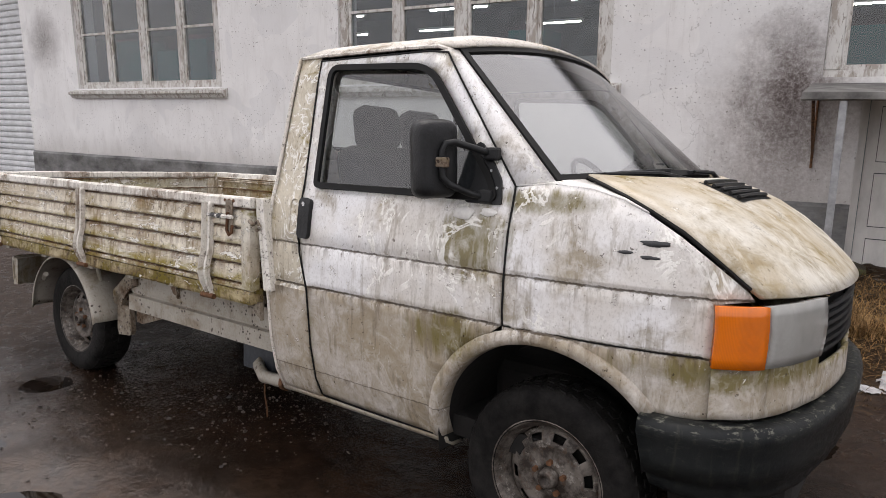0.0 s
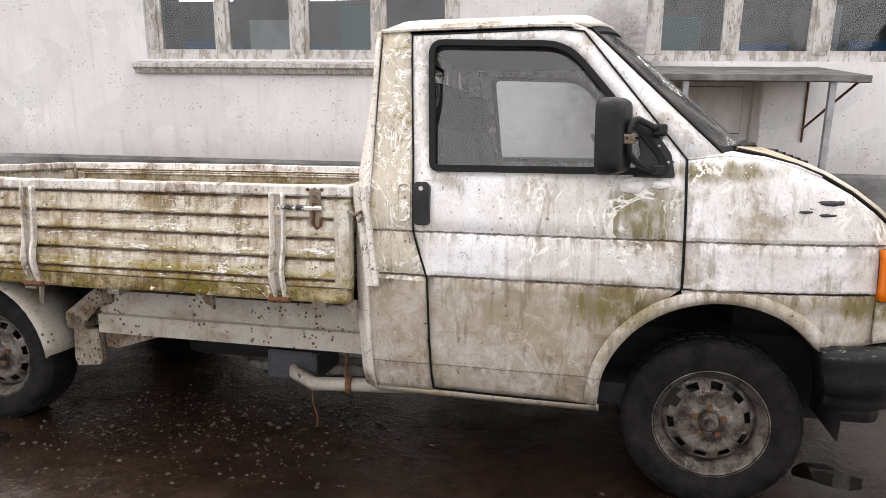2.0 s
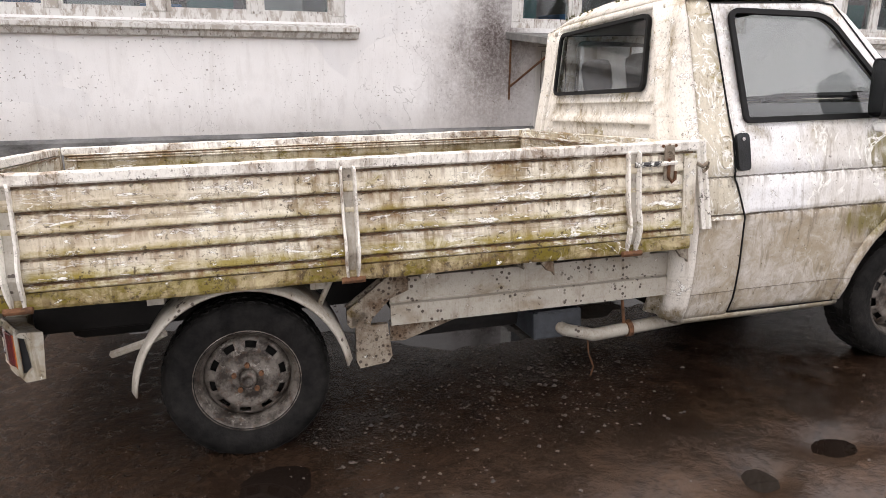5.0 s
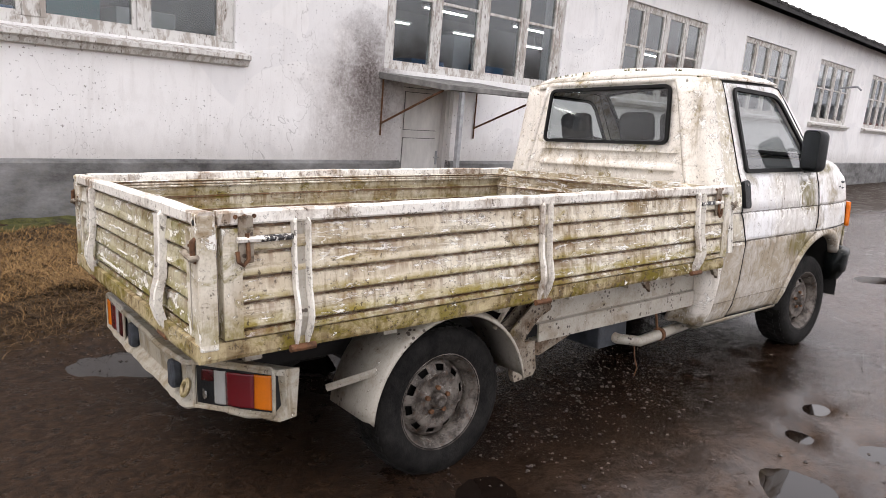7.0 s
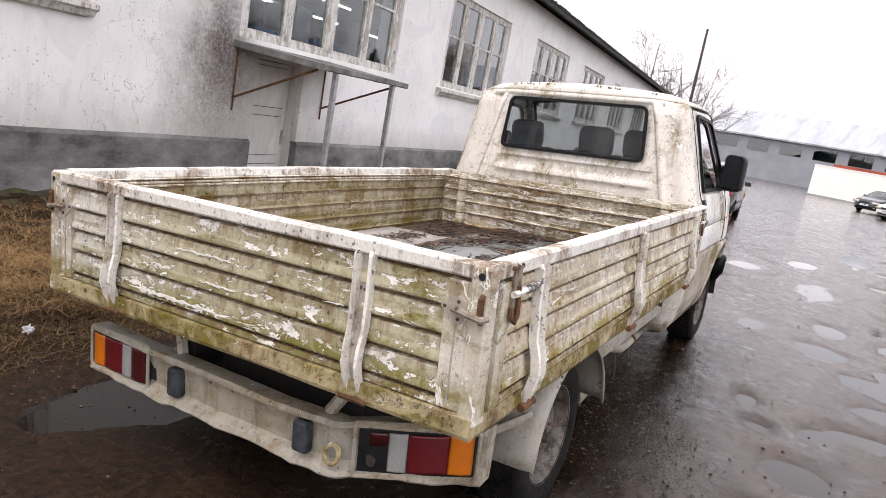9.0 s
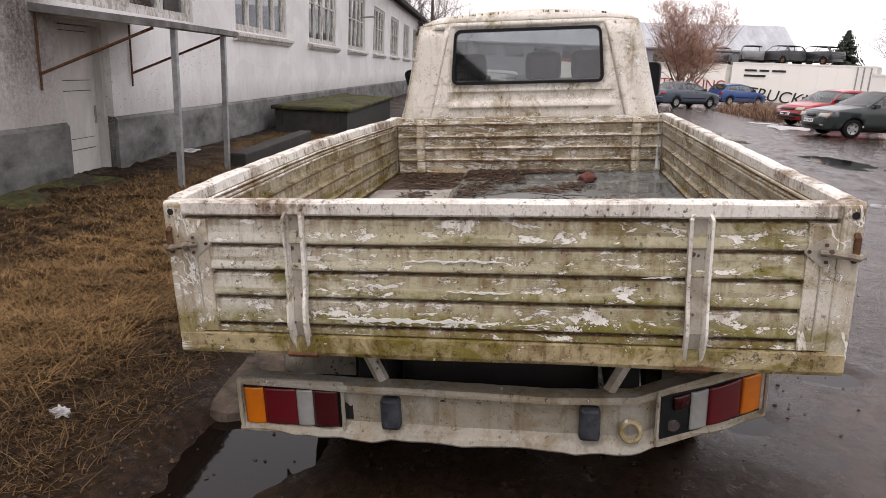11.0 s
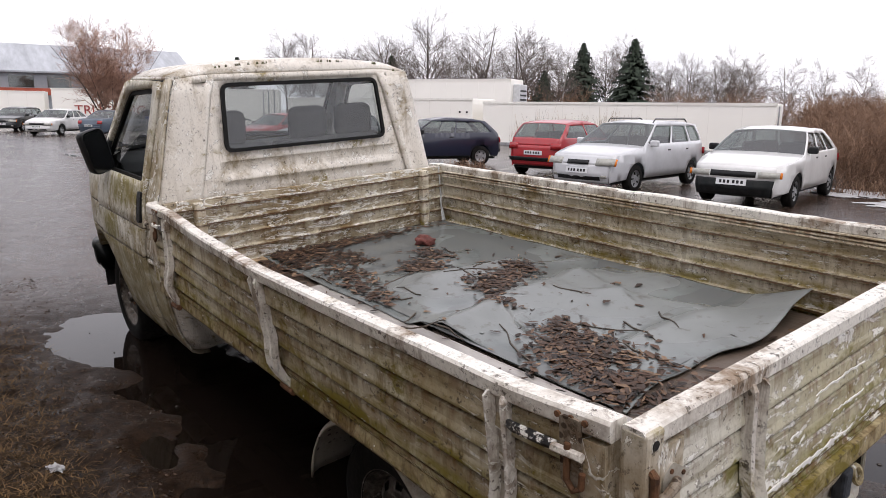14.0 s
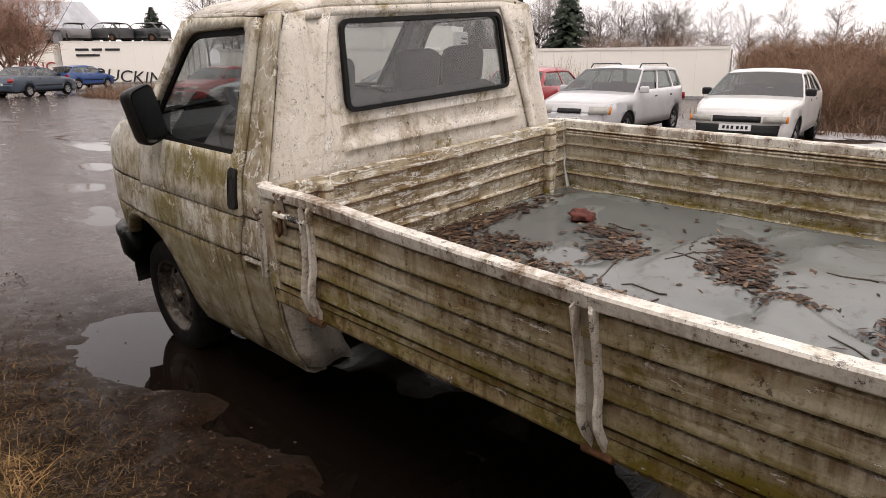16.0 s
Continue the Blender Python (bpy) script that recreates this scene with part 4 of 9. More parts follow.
def make_building():
    bm = bmesh.new()
    holes = [[(a, WIN_Z0), (b, WIN_Z0), (b, WIN_Z1), (a, WIN_Z1)] for a, b in WIN]
    holes.append([(4.05, -0.3), (5.0, -0.3), (5.0, 1.78), (4.05, 1.78)])
    holes.append([(-14.4, -0.3), (-10.25, -0.3), (-10.25, 4.2), (-14.4, 4.2)])
    xs = sorted({WALL_X0, WALL_X1} | {p[0] for h in holes for p in h})
    zs = sorted({-0.4, WALL_TOP} | {p[1] for h in holes for p in h})
    for x0, x1 in zip(xs, xs[1:]):
        for z0, z1 in zip(zs, zs[1:]):
            c = ((x0 + x1) / 2, (z0 + z1) / 2)
            if not any(inside(c, h) for h in holes):
                vs = [bm.verts.new((x, 0, z)) for x, z in ((x0, z0), (x1, z0), (x1, z1), (x0, z1))]
                bm.faces.new(vs)
    bmesh.ops.remove_doubles(bm, verts=bm.verts, dist=1e-4)
    wall = thing("wall_workshop", bm, M_WALL, "white rendered workshop wall, weathered and soot-stained", "wall", kind="structure")
    wall.matrix_world = BUILD
    s = wall.modifiers.new("thickness", "SOLIDIFY")
    s.thickness, s.offset = 0.42, -1
    # damp base, proud of the wall, broken by the doors
    for i, (a, b) in enumerate(((WALL_X0, -14.4), (-10.25, 4.05), (5.0, WALL_X1))):
        bm = bmesh.new()
        prof = [(0.3, -0.4), (-0.035, -0.4), (-0.035, 0.695), (-0.004, 0.735), (0.3, 0.735)]
        n = max(2, int((b - a) / 0.5))
        extrude(bm, prof, lambda u, p: (u, p[0] if p[0] > 0 else p[0] + 0.006 * noise.noise((u * 2, p[1] * 3, 0)), p[1] + (0.008 * noise.noise((u * 1.5, 1, 1)) if p[1] > 0.5 else 0)),
                [a + (b - a) * j / n for j in range(n + 1)])
        ob = thing("baseboard_%d" % (i + 1), bm, M_PLINTH, "damp grey cement plinth with dark stains", "plinth", kind="structure")
        ob.matrix_world = BUILD
    # roof
    bm = bmesh.new()
    prof = [(-0.45, 4.32), (5.5, 6.5), (11.5, 4.32), (11.5, 4.44), (5.5, 6.64), (-0.45, 4.44)]
    n = 36
    extrude(bm, prof, lambda u, p: (u, p[0], p[1]), [WALL_X0 - 0.4 + (WALL_X1 - WALL_X0 + 0.8) * j / n for j in range(n + 1)])
    roof = thing("roof_workshop", bm, M_ROOF, "low pitched roof with dark felt and worn edge", "roof", kind="structure")
    roof.matrix_world = BUILD
    bm = bmesh.new()
    rnd = random.Random(4)
    u = WALL_X0
    while u < WALL_X1:
        box(bm, u, u + 0.16, -0.47, -0.3, 4.42, 4.46 + rnd.random() * 0.03)
        u += 0.22
    # eave lath, end walls, back wall
    edge = part("eave_strip", bm, M_ROOF, roof)
    for name, y0, y1, x0, x1 in (("wall_end_west", 0.42, 11, WALL_X0, WALL_X0 + 0.4), ("wall_end_east", 0.42, 11, WALL_X1 - 0.4, WALL_X1), ("wall_back", 11, 11.4, WALL_X0, WALL_X1)):
        ob = thing(name, boxed(x0, x1, y0, y1, -0.4, 4.3), M_WALL, "white rendered workshop wall, weathered", "wall", kind="structure")
        ob.matrix_world = BUILD
    ob = thing("floor", boxed(WALL_X0, WALL_X1, 0.42, 11, -0.4, 0.12), M_CONCRETE, "grey concrete workshop floor", "floor", kind="structure")
    ob.matrix_world = BUILD
    ob = thing("ceiling", boxed(WALL_X0, WALL_X1, 0.42, 11, 4.2, 4.32), M_INSIDE, "dim grey workshop ceiling", "ceiling", kind="structure")
    ob.matrix_world = BUILD
    # partition that closes the view inside
    ob = thing("wall_inside", boxed(WALL_X0 + 0.4, WALL_X1 - 0.4, 9.6, 9.8, 0.12, 4.2), M_INSIDE, "dim grey workshop partition", "wall", kind="structure")
    ob.matrix_world = BUILD


make_building()


def make_window(i, a, b):
    """Four casements with two panes each, peeling frames, board sill."""
    w = root("window_%d" % i, BUILD, "wooden workshop window with peeling white frames", "window", kind="structure")
    y0, y1 = 0.05, 0.13
    bm = bmesh.new()
    box(bm, a, b, y0, y1 + 0.04, WIN_Z1 - 0.07, WIN_Z1)
    box(bm, a, b, y0, y1 + 0.04, WIN_Z0, WIN_Z0 + 0.07)
    part("window_frame", bm, M_WINWOOD, w)
    n = 4
    for j in range(n + 1):
        x = a + (b - a) * j / n
        h = 0.07 if j in (0, n) else (0.075 if j == 2 else 0.05)
        x = x + (h if j == 0 else -h if j == n else 0)
        part("mullion", boxed(x - h, x + h, y0 - 0.012, y1 + 0.03, WIN_Z0 + 0.07, WIN_Z1 - 0.07, 0.008), M_WINWOOD, w)
    zr = WIN_Z0 + 0.07 + (WIN_Z1 - WIN_Z0 - 0.14) * 0.56
    for j in range(n):
        x0, x1 = a + (b - a) * j / n, a + (b - a) * (j + 1) / n
        x0 += 0.14 if j == 0 else 0.075 if j == 2 else 0.05
        x1 -= 0.14 if j == n - 1 else 0.075 if j == 1 else 0.05
        bm = bmesh.new()
        for q in ((x0, x0 + 0.045, WIN_Z0 + 0.07, WIN_Z1 - 0.07), (x1 - 0.045, x1, WIN_Z0 + 0.07, WIN_Z1 - 0.07)):
            box(bm, q[0], q[1], y0 + 0.004, y1, q[2], q[3], 0.005)
        for z in (WIN_Z0 + 0.07, zr - 0.018, WIN_Z1 - 0.07 - 0.045):
            box(bm, x0 + 0.045, x1 - 0.045, y0 + 0.008, y1 - 0.004, z, z + (0.036 if z == zr - 0.018 else 0.045))
        c = part("casement", bm, M_WINWOOD, w)
        for z0, z1 in ((WIN_Z0 + 0.11, zr - 0.015), (zr + 0.015, WIN_Z1 - 0.11)):
            p = part("pane", boxed(x0 + 0.04, x1 - 0.04, 0.085, 0.089, z0, z1), M_PANE, c)
            p.visible_shadow = False
    if i == 3:
        return      # the canopy's slab stands in for its sill
    bm = bmesh.new()
    prof = [(0.05, WIN_Z0 - 0.01), (-0.13, WIN_Z0 - 0.06), (-0.13, WIN_Z0 - 0.1), (-0.09, WIN_Z0 - 0.12), (-0.06, WIN_Z0 - 0.17), (0.05, WIN_Z0 - 0.17)]
    extrude(bm, prof, lambda u, p: (u, p[0], p[1]), [a - 0.14, (a + b) / 2, b + 0.13])
    part("window_sill", bm, M_WINWOOD, w)


for i, (a, b) in enumerate(WIN):
    make_window(i + 1, a, b)

# ---------------- pickup truck ----------------
# Own frame: x forwards from the rear axle, y to its left, z up from the tyres' foot.
truck = root("pickup_truck", TRUCK, "old white flatbed pickup truck with mossy peeling paint, standing in mud", "truck")

SIDE_Z = [0.30, 0.36, 0.45, 0.60, 0.85, 1.05, 1.20, 1.27, 1.50, 1.77, 1.83]
SIDE_Y = [0.775, 0.812, 0.855, 0.887, 0.910, 0.904, 0.884, 0.860, 0.806, 0.742, 0.716]
PLAN_X = [3.2, 3.5, 3.7, 3.83, 3.93]
PLAN_K = [1.0, 0.985, 0.95, 0.905, 0.815]
GROOVES = (0.862, 1.035)


def side_y(x, z):
    y = float(np.interp(z, SIDE_Z, SIDE_Y)) * float(np.interp(x, PLAN_X, PLAN_K))
    for g in GROOVES:
        d = abs(z - g)
        if d < 0.012:
            y -= 0.009 * (1 - max(d - 0.003, 0) / 0.009)
    return y


def groove_rows():
    return [g + d for g in GROOVES for d in (-0.014, -0.004, 0.004, 0.014)]


def arc(cx, cz, r, a0, a1, n=18):
    return [(cx + r * math.cos(radians(a0 + (a1 - a0) * i / n)), cz + r * math.sin(radians(a0 + (a1 - a0) * i / n))) for i in range(n + 1)]


ARCH = (3.32, 0.395, 0.425)
SHUT = [(2.236, 0.375), (2.23, 0.85), (2.172, 1.03), (2.166, 1.2), (2.119, 1.80)]     # rear edge of the doors
DOOR_WIN = [(2.232, 1.27), (2.197, 1.772), (2.735, 1.752), (3.085, 1.345), (3.12, 1.27)]


def make_cab_side(s):
    """One side of the cab: door, wing, rear corner."""
    def at(off):
        return lambda x, z: (x, s * (side_y(x, z) + off), z)
    gap = 0.004
    paint = M_CAB if s < 0 else M_CAB_SHADY      # the side towards the wall is dirtier, with its shade in the colour
    # door
    front = [(2.79, 1.795), (3.172, 1.325), (3.176, 0.862)]
    flare = arc(ARCH[0], ARCH[1], 0.472, 108, 183, 14)
    outline = [(x + gap, z) for x, z in SHUT] + [(2.70, 1.806), (2.75, 1.802)] + [(x - gap, z) for x, z in front] + [p for p in flare if p[0] < 3.17] + [(2.86, 0.362)]
    win = rounded(DOOR_WIN, [0.03, 0.06, 0.09, 0.05, 0.04])
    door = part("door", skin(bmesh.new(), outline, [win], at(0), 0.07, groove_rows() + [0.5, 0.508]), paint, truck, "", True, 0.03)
    def gap_strip(line, name, parent, w=0.003):
        bm = bmesh.new()
        dense = []
        for p, q in zip(line, line[1:]):
            dense += [(p[0] + (q[0] - p[0]) * i / 6, p[1] + (q[1] - p[1]) * i / 6) for i in range(6)]
        dense.append(line[-1])
        rows = []
        for i, (x, z) in enumerate(dense):
            d = Vector(dense[min(i + 1, len(dense) - 1)]) - Vector(dense[max(i - 1, 0)])
            d.normalize()
            rows.append([at(0.0015)(x - d.y * e * w, z + d.x * e * w) for e in (-1, 1)])
        part(name, grid(bm, rows), M_RUBBER, parent, "", False, 0.004, 0.0)
    gap_strip(SHUT + [(2.70, 1.807), (2.79, 1.796)], "door_seal", door)
    gap_strip([(2.79, 1.797), (3.174, 1.323), (3.178, 0.862)], "door_seal", door)
    gap_strip([(2.24, 0.372), (2.5, 0.366), (2.86, 0.362)], "door_seal", door, 0.004)
    # black strip laid in the wing's crease in place of its shade
    gap_strip([(3.175, 0.862), (3.30, 0.862), (3.5, 0.862), (3.825, 0.862)], "crease_shade", truck, 0.002)
    seal = inset(win, 0.02)
    bm = band(bmesh.new(), inset(win, -0.003), seal, at(0.004))
    part("window_seal", bm, M_RUBBER, door, "black rubber window seal", False, 0.016)
    bm = skin(bmesh.new(), inset(win, 0.015), [], at(-0.008), 0.12)
    part("window_glass", bm, M_GLASS, door, "grey side window", True).visible_shadow = False
    # black triangle that carries the mirror
    tri = rounded([(2.985, 1.262), (3.134, 1.262), (3.118, 1.345), (3.055, 1.432), (3.015, 1.470), (2.995, 1.462), (3.012, 1.35)], 0.012)
    base = part("mirror_base", skin(bmesh.new(), tri, [], at(0.012), 0.1), M_BLACK, door, "black plastic mirror base", False, 0.02)
    for x, z in ((3.075, 1.372), (3.108, 1.315), (3.095, 1.275)):
        y = side_y(x, z) + 0.012
        part("screw", tube(bmesh.new(), [(x, s * y, z), (x, s * (y + 0.003), z)], 0.005, 8), M_STEEL, base)
    plate = rounded([(2.178, 1.062), (2.240, 1.062), (2.236, 1.228), (2.170, 1.228)], 0.022, 4)
    handle = part("door_handle", skin(bmesh.new(), plate, [], at(0.020), 0.05), M_BLACK, door, "black plastic door handle plate", False, 0.022)
    lock_y = side_y(2.203, 1.203) + 0.020
    part("lock", tube(bmesh.new(), [(2.203, s * lock_y, 1.203), (2.203, s * (lock_y + 0.004), 1.203)], 0.009, 12), M_CHROME, handle, "round metal key lock")
    scoop = rounded([(2.106, 1.075), (2.156, 1.075), (2.152, 1.218), (2.104, 1.218)], 0.024, 4)
    bm = bmesh.new()
    ring_pts = [at(0.001)(*p) for p in scoop]
    tube(bm, ring_pts + ring_pts[:2], 0.0045, 6, False)
    part("grip_recess", bm, M_CORNER, door, "pressed rim of the finger recess", True)
    # wing in front of the door
    arch_in = arc(ARCH[0], ARCH[1], ARCH[2] - 0.002, -8, 110, 20)
    wing = [(3.176, 0.862), (3.172, 1.32), (3.30, 1.338), (3.44, 1.328), (3.54, 1.302), (3.62, 1.266), (3.72, 1.208), (3.80, 1.148), (3.87, 1.088), (3.90, 1.06), (3.915, 1.032), (3.828, 1.022), (3.828, 0.842),
            (3.90, 0.835), (3.925, 0.83), (3.925, 0.69), (3.74, 0.665)]
    ring = [p for p in arc(ARCH[0], ARCH[1], 0.455, 38, 108, 16)]
    wing = wing + [(3.70, 0.668)] + ring
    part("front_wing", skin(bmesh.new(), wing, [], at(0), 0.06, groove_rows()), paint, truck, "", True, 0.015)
    # wheel-arch lip
    bm = bmesh.new()
    prof = [(0.474, 0.000), (0.47, 0.012), (0.445, 0.018), (0.424, 0.010), (0.418, -0.05), (0.44, -0.06)]
    stations = [38 + (183 - 38) * i / 26 for i in range(27)]
    def lip(a, p):
        x, z = ARCH[0] + p[0] * math.cos(radians(a)), ARCH[1] + p[0] * math.sin(radians(a))
        return (x, s * (side_y(min(x, 3.7), max(z, 0.36)) + p[1]), z)
    extrude(bm, prof, lip, stations)
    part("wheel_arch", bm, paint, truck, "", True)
    bm = bmesh.new()
    rows = []
    for i in range(21):
        a = radians(-10 + 200 * i / 20)
        rows.append([(ARCH[0] + 0.43 * math.cos(a), s * y, ARCH[1] + 0.43 * math.sin(a)) for y in (0.85, 0.55, 0.40)])
    grid(bm, rows)
    part("wheel_housing", bm, M_DARK, truck, "", True)
    # rear corner and the rocker below
    corner = [(1.985, 0.352), (2.236 - gap, 0.352)] + [(x - gap, z) for x, z in SHUT] + [(2.10, 1.822), (2.0, 1.815), (1.995, 1.4), (1.985, 0.9)]
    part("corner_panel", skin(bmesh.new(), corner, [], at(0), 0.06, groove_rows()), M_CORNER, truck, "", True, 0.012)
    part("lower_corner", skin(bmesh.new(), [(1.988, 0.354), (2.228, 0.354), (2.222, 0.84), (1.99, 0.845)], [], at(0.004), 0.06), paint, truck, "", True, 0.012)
    bm = bmesh.new()
    rows = []
    for z in [0.354 + (1.815 - 0.354) * i / 16 for i in range(17)]:
        y, b = side_y(2.0, z), back_x(z)
        rows.append([(1.992, s * y, z), (1.978, s * (y - 0.006), z), (b + 0.006, s * (y - 0.04), z), (b - 0.004, s * (y - 0.075), z), (b + 0.012, s * (y - 0.11), z),
                     (b + 0.014, s * (y - 0.16), z), (b - 0.012, s * (y - 0.178), z), (b - 0.014, s * (y - 0.195), z), (b, s * (y - 0.21), z)])
    grid(bm, rows)
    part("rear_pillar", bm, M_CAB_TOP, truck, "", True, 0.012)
    bm = bmesh.new()
    rows = [[(x, s * (side_y(x, 0.36) + dy), 0.36 + dz) for dy, dz in ((0.004, 0.0), (-0.005, -0.02), (-0.04, -0.04), (-0.1, -0.045))] for x in (1.985, 2.2, 2.5, 2.86, 2.905)]
    grid(bm, rows)
    part("rocker", bm, M_BUMPERWHITE, truck, "", True, 0.01)
    # windscreen pillar
    bm = bmesh.new()
    a_line = [(3.172, 1.325), (3.05, 1.475), (2.92, 1.635), (2.79, 1.795), (2.745, 1.805)]
    rows = []
    for i, (x, z) in enumerate(a_line):
        k = i / (len(a_line) - 1)
        w = Vector(screen_edge(k))
        p = Vector((x, side_y(x, z), z))
        mid = (p + w) / 2 + Vector((0.008, 0.010, 0.006))
        rows.append([(q.x, s * q.y, q.z) for q in (p, mid, w)])
    grid(bm, rows)
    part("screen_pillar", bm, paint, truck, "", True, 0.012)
    if s > 0:
        bm = bmesh.new()
        ring = [(2.075 + 0.042 * math.cos(q) * (1 + 0.5 * noise.noise((math.cos(q) * 2, math.sin(q) * 2, 3))), 1.275 + 0.05 * math.sin(q) * (1 + 0.5 * noise.noise((math.cos(q) * 2, math.sin(q) * 2, 8)))) for q in [2 * math.pi * i / 20 for i in range(20)]]
        part("rust_patch", skin(bm, ring, [], at(0.002), 0.05), M_RUST, truck, "orange rust round a small hole", False, 0.003, 0.0)
        bm = bmesh.new()
        for rx, rz, rl in ((2.055, 1.235, 0.10), (2.085, 1.235, 0.16), (2.105, 1.25, 0.07)):
            run = [(rx - 0.007, rz), (rx + 0.008, rz), (rx + 0.005, rz - rl * 0.6), (rx + 0.001, rz - rl), (rx - 0.005, rz - rl * 0.5)]
            part("rust_run", skin(bmesh.new(), run, [], at(0.0012), 0.05), M_RUST, truck, "", False, 0.002, 0.0)
        part("rust_hole", skin(bm, [(2.06 + (x - 2.06) * 0.4, 1.29 + (z - 1.29) * 0.3) for x, z in ring], [], at(0.0045), 0.05), M_DARK, truck, "", False, 0.002, 0.0)
    if s < 0:
        def blotch(name, cx, cz, rx, rz, mat, parent, label, seed):
            ring = []
            for q in [2 * math.pi * i / 24 for i in range(24)]:
                k = 1 + 0.45 * noise.noise((math.cos(q) * 1.6, math.sin(q) * 1.6, seed)) + 0.2 * noise.noise((math.cos(q) * 5, math.sin(q) * 5, seed))
                ring.append((cx + rx * math.cos(q) * k, cz + rz * math.sin(q) * k))
            part(name, skin(bmesh.new(), ring, [], at(0.0015), 0.05), mat, parent, label, True, 0.002, 0.0)
        blotch("bare_patch", 2.985, 1.226, 0.046, 0.020, M_BARE, door, "bare white patch where the coat has come off", 3)
        blotch("bare_patch", 3.085, 1.232, 0.034, 0.013, M_BARE, door, "", 5)
        blotch("scuff", 3.655, 1.182, 0.040, 0.010, M_DASH, truck, "grey scuff in the paint", 7)
        blotch("scuff", 3.64, 1.139, 0.026, 0.006, M_DASH, truck, "", 9)
        blotch("scuff", 3.57, 1.150, 0.022, 0.005, M_DASH, truck, "", 12)
    # gutter between roof and door
    bm = bmesh.new()
    pts = [(1.99, s * 0.725, 1.817), (2.12, s * 0.728, 1.821), (2.6, s * 0.728, 1.824), (2.74, s * 0.722, 1.822), (2.80, s * 0.71, 1.803)]
    tube(bm, pts, 0.008, 6)
    part("roof_gutter", bm, M_RAIL, truck)


def back_x(z):
    return 1.93 + 0.052 * (z - 1.28) / 0.5 if z > 1.28 else 1.93


def screen_edge(k):
    """Side edge of the windscreen from its foot (0) to its head (1)."""
    return (3.295 + (2.812 - 3.295) * k, 0.80 + (0.695 - 0.80) * k, 1.345 + (1.808 - 1.345) * k)


def screen_point(k, v, off=0.0):
    """k up the screen, v across from -1 to 1."""
    x, y, z = screen_edge(k)
    c = 1 - v * v
    return (x + (0.20 - 0.10 * k) * c + off * 0.7, y * v, z + (0.025 + 0.035 * k) * c + off * 0.7)


def make_cab():
    for s in (-1, 1):
        make_cab_side(s)
    # windscreen with seal
    ks, vs = [i / 10 for i in range(11)], [-1 + i / 10 for i in range(21)]
    inner = grid(bmesh.new(), [[screen_point(0.03 + 0.94 * k, 0.972 * v) for v in vs] for k in ks])
    part("windscreen", inner, M_SCREEN, truck, "misted windscreen", True).visible_shadow = False
    bm = bmesh.new()
    ring_o = [(0, v) for v in vs] + [(k, 1) for k in ks[1:]] + [(1, -v) for v in vs[1:]] + [(1 - k, -1) for k in ks[1:-1]]
    ring_i = [(0.035 + 0.93 * k, 0.968 * v) for k, v in ring_o]
    band(bm, ring_o, ring_i, lambda k, v: screen_point(k, v, 0.008))
    part("windscreen_seal", bm, M_RUBBER, truck, "black rubber windscreen seal", False, 0.02)
    # roof
    rows = []
    for i in range(15):
        u = i / 14
        row = []
        for j in range(21):
            v = -1 + j / 10
            c = 1 - v * v
            head = Vector(screen_point(1, v))
            x0 = 1.985 + 0.02 * abs(v)
            x = x0 + (head.x - x0) * u
            edge = min(1, (1 - abs(v)) / 0.2)
            z = 1.822 + 0.03 * math.sqrt(edge) + 0.055 * c * (1 - abs(2 * u - 1) ** 6 * 0.35)
            if u > 0.93:
                z += (head.z + 0.004 - z) * (u - 0.93) / 0.07
            if u < 0.08:
                z += (1.814 + 0.022 * min(1, (1 - abs(v)) / 0.25) - z) * (1 - u / 0.08) ** 2
            row.append((x, 0.722 * v * (1 - 0.012 * u), z))
        rows.append(row)
    part("roof", grid(bmesh.new(), rows), M_CAB_TOP, truck, "", True, 0.012)
    edge = rows[0]
    lip = [[(x + 0.004, y, z + 0.002) for x, y, z in edge], [(x - 0.010, y * 1.002, z - 0.006) for x, y, z in edge], [(x - 0.012, y * 1.002, z - 0.034) for x, y, z in edge]]
    part("roof_lip", grid(bmesh.new(), lip), M_CAB_TOP, truck, "", True, 0.006, 0.0)
    # rear wall with its window
    def at(off):
        return lambda y, z: (back_x(z) + off, y, z)
    wall = [(-0.72, 0.70), (0.72, 0.70), (0.68, 1.28), (0.615, 1.50), (0.56, 1.80), (0.5, 1.835), (-0.5, 1.835), (-0.56, 1.80), (-0.615, 1.50), (-0.68, 1.28)]
    win = rounded([(-0.515, 1.425), (0.515, 1.425), (0.49, 1.785), (-0.49, 1.785)], 0.05)
    def bulge(y, z):
        press = 0.014 if 1.30 < z < 1.375 and abs(y) < 0.55 else 0.0
        press += 0.014 if 1.0 < z < 1.265 and abs(y) < 0.55 else 0.0
        return (back_x(z) + press, y, z)
    part("rear_wall", skin(bmesh.new(), wall, [win], bulge, 0.05, [1.297, 1.303, 1.372, 1.378, 1.262, 1.268]), M_CAB_TOP, truck, "", True, 0.012, 1.0)
    part("rear_window_seal", band(bmesh.new(), inset(win, -0.003), inset(win, 0.016), at(-0.006)), M_RUBBER, truck, "black rubber window seal", False, 0.018)
    part("rear_window", skin(bmesh.new(), inset(win, 0.015), [], at(0.0), 0.15), M_GLASS, truck, "grey rear window").visible_shadow = False
    # cab floor, lining, dashboard
    part("cab_floor", boxed(1.97, 3.35, -0.76, 0.76, 0.36, 0.44), M_DARK, truck)
    bm = bmesh.new()
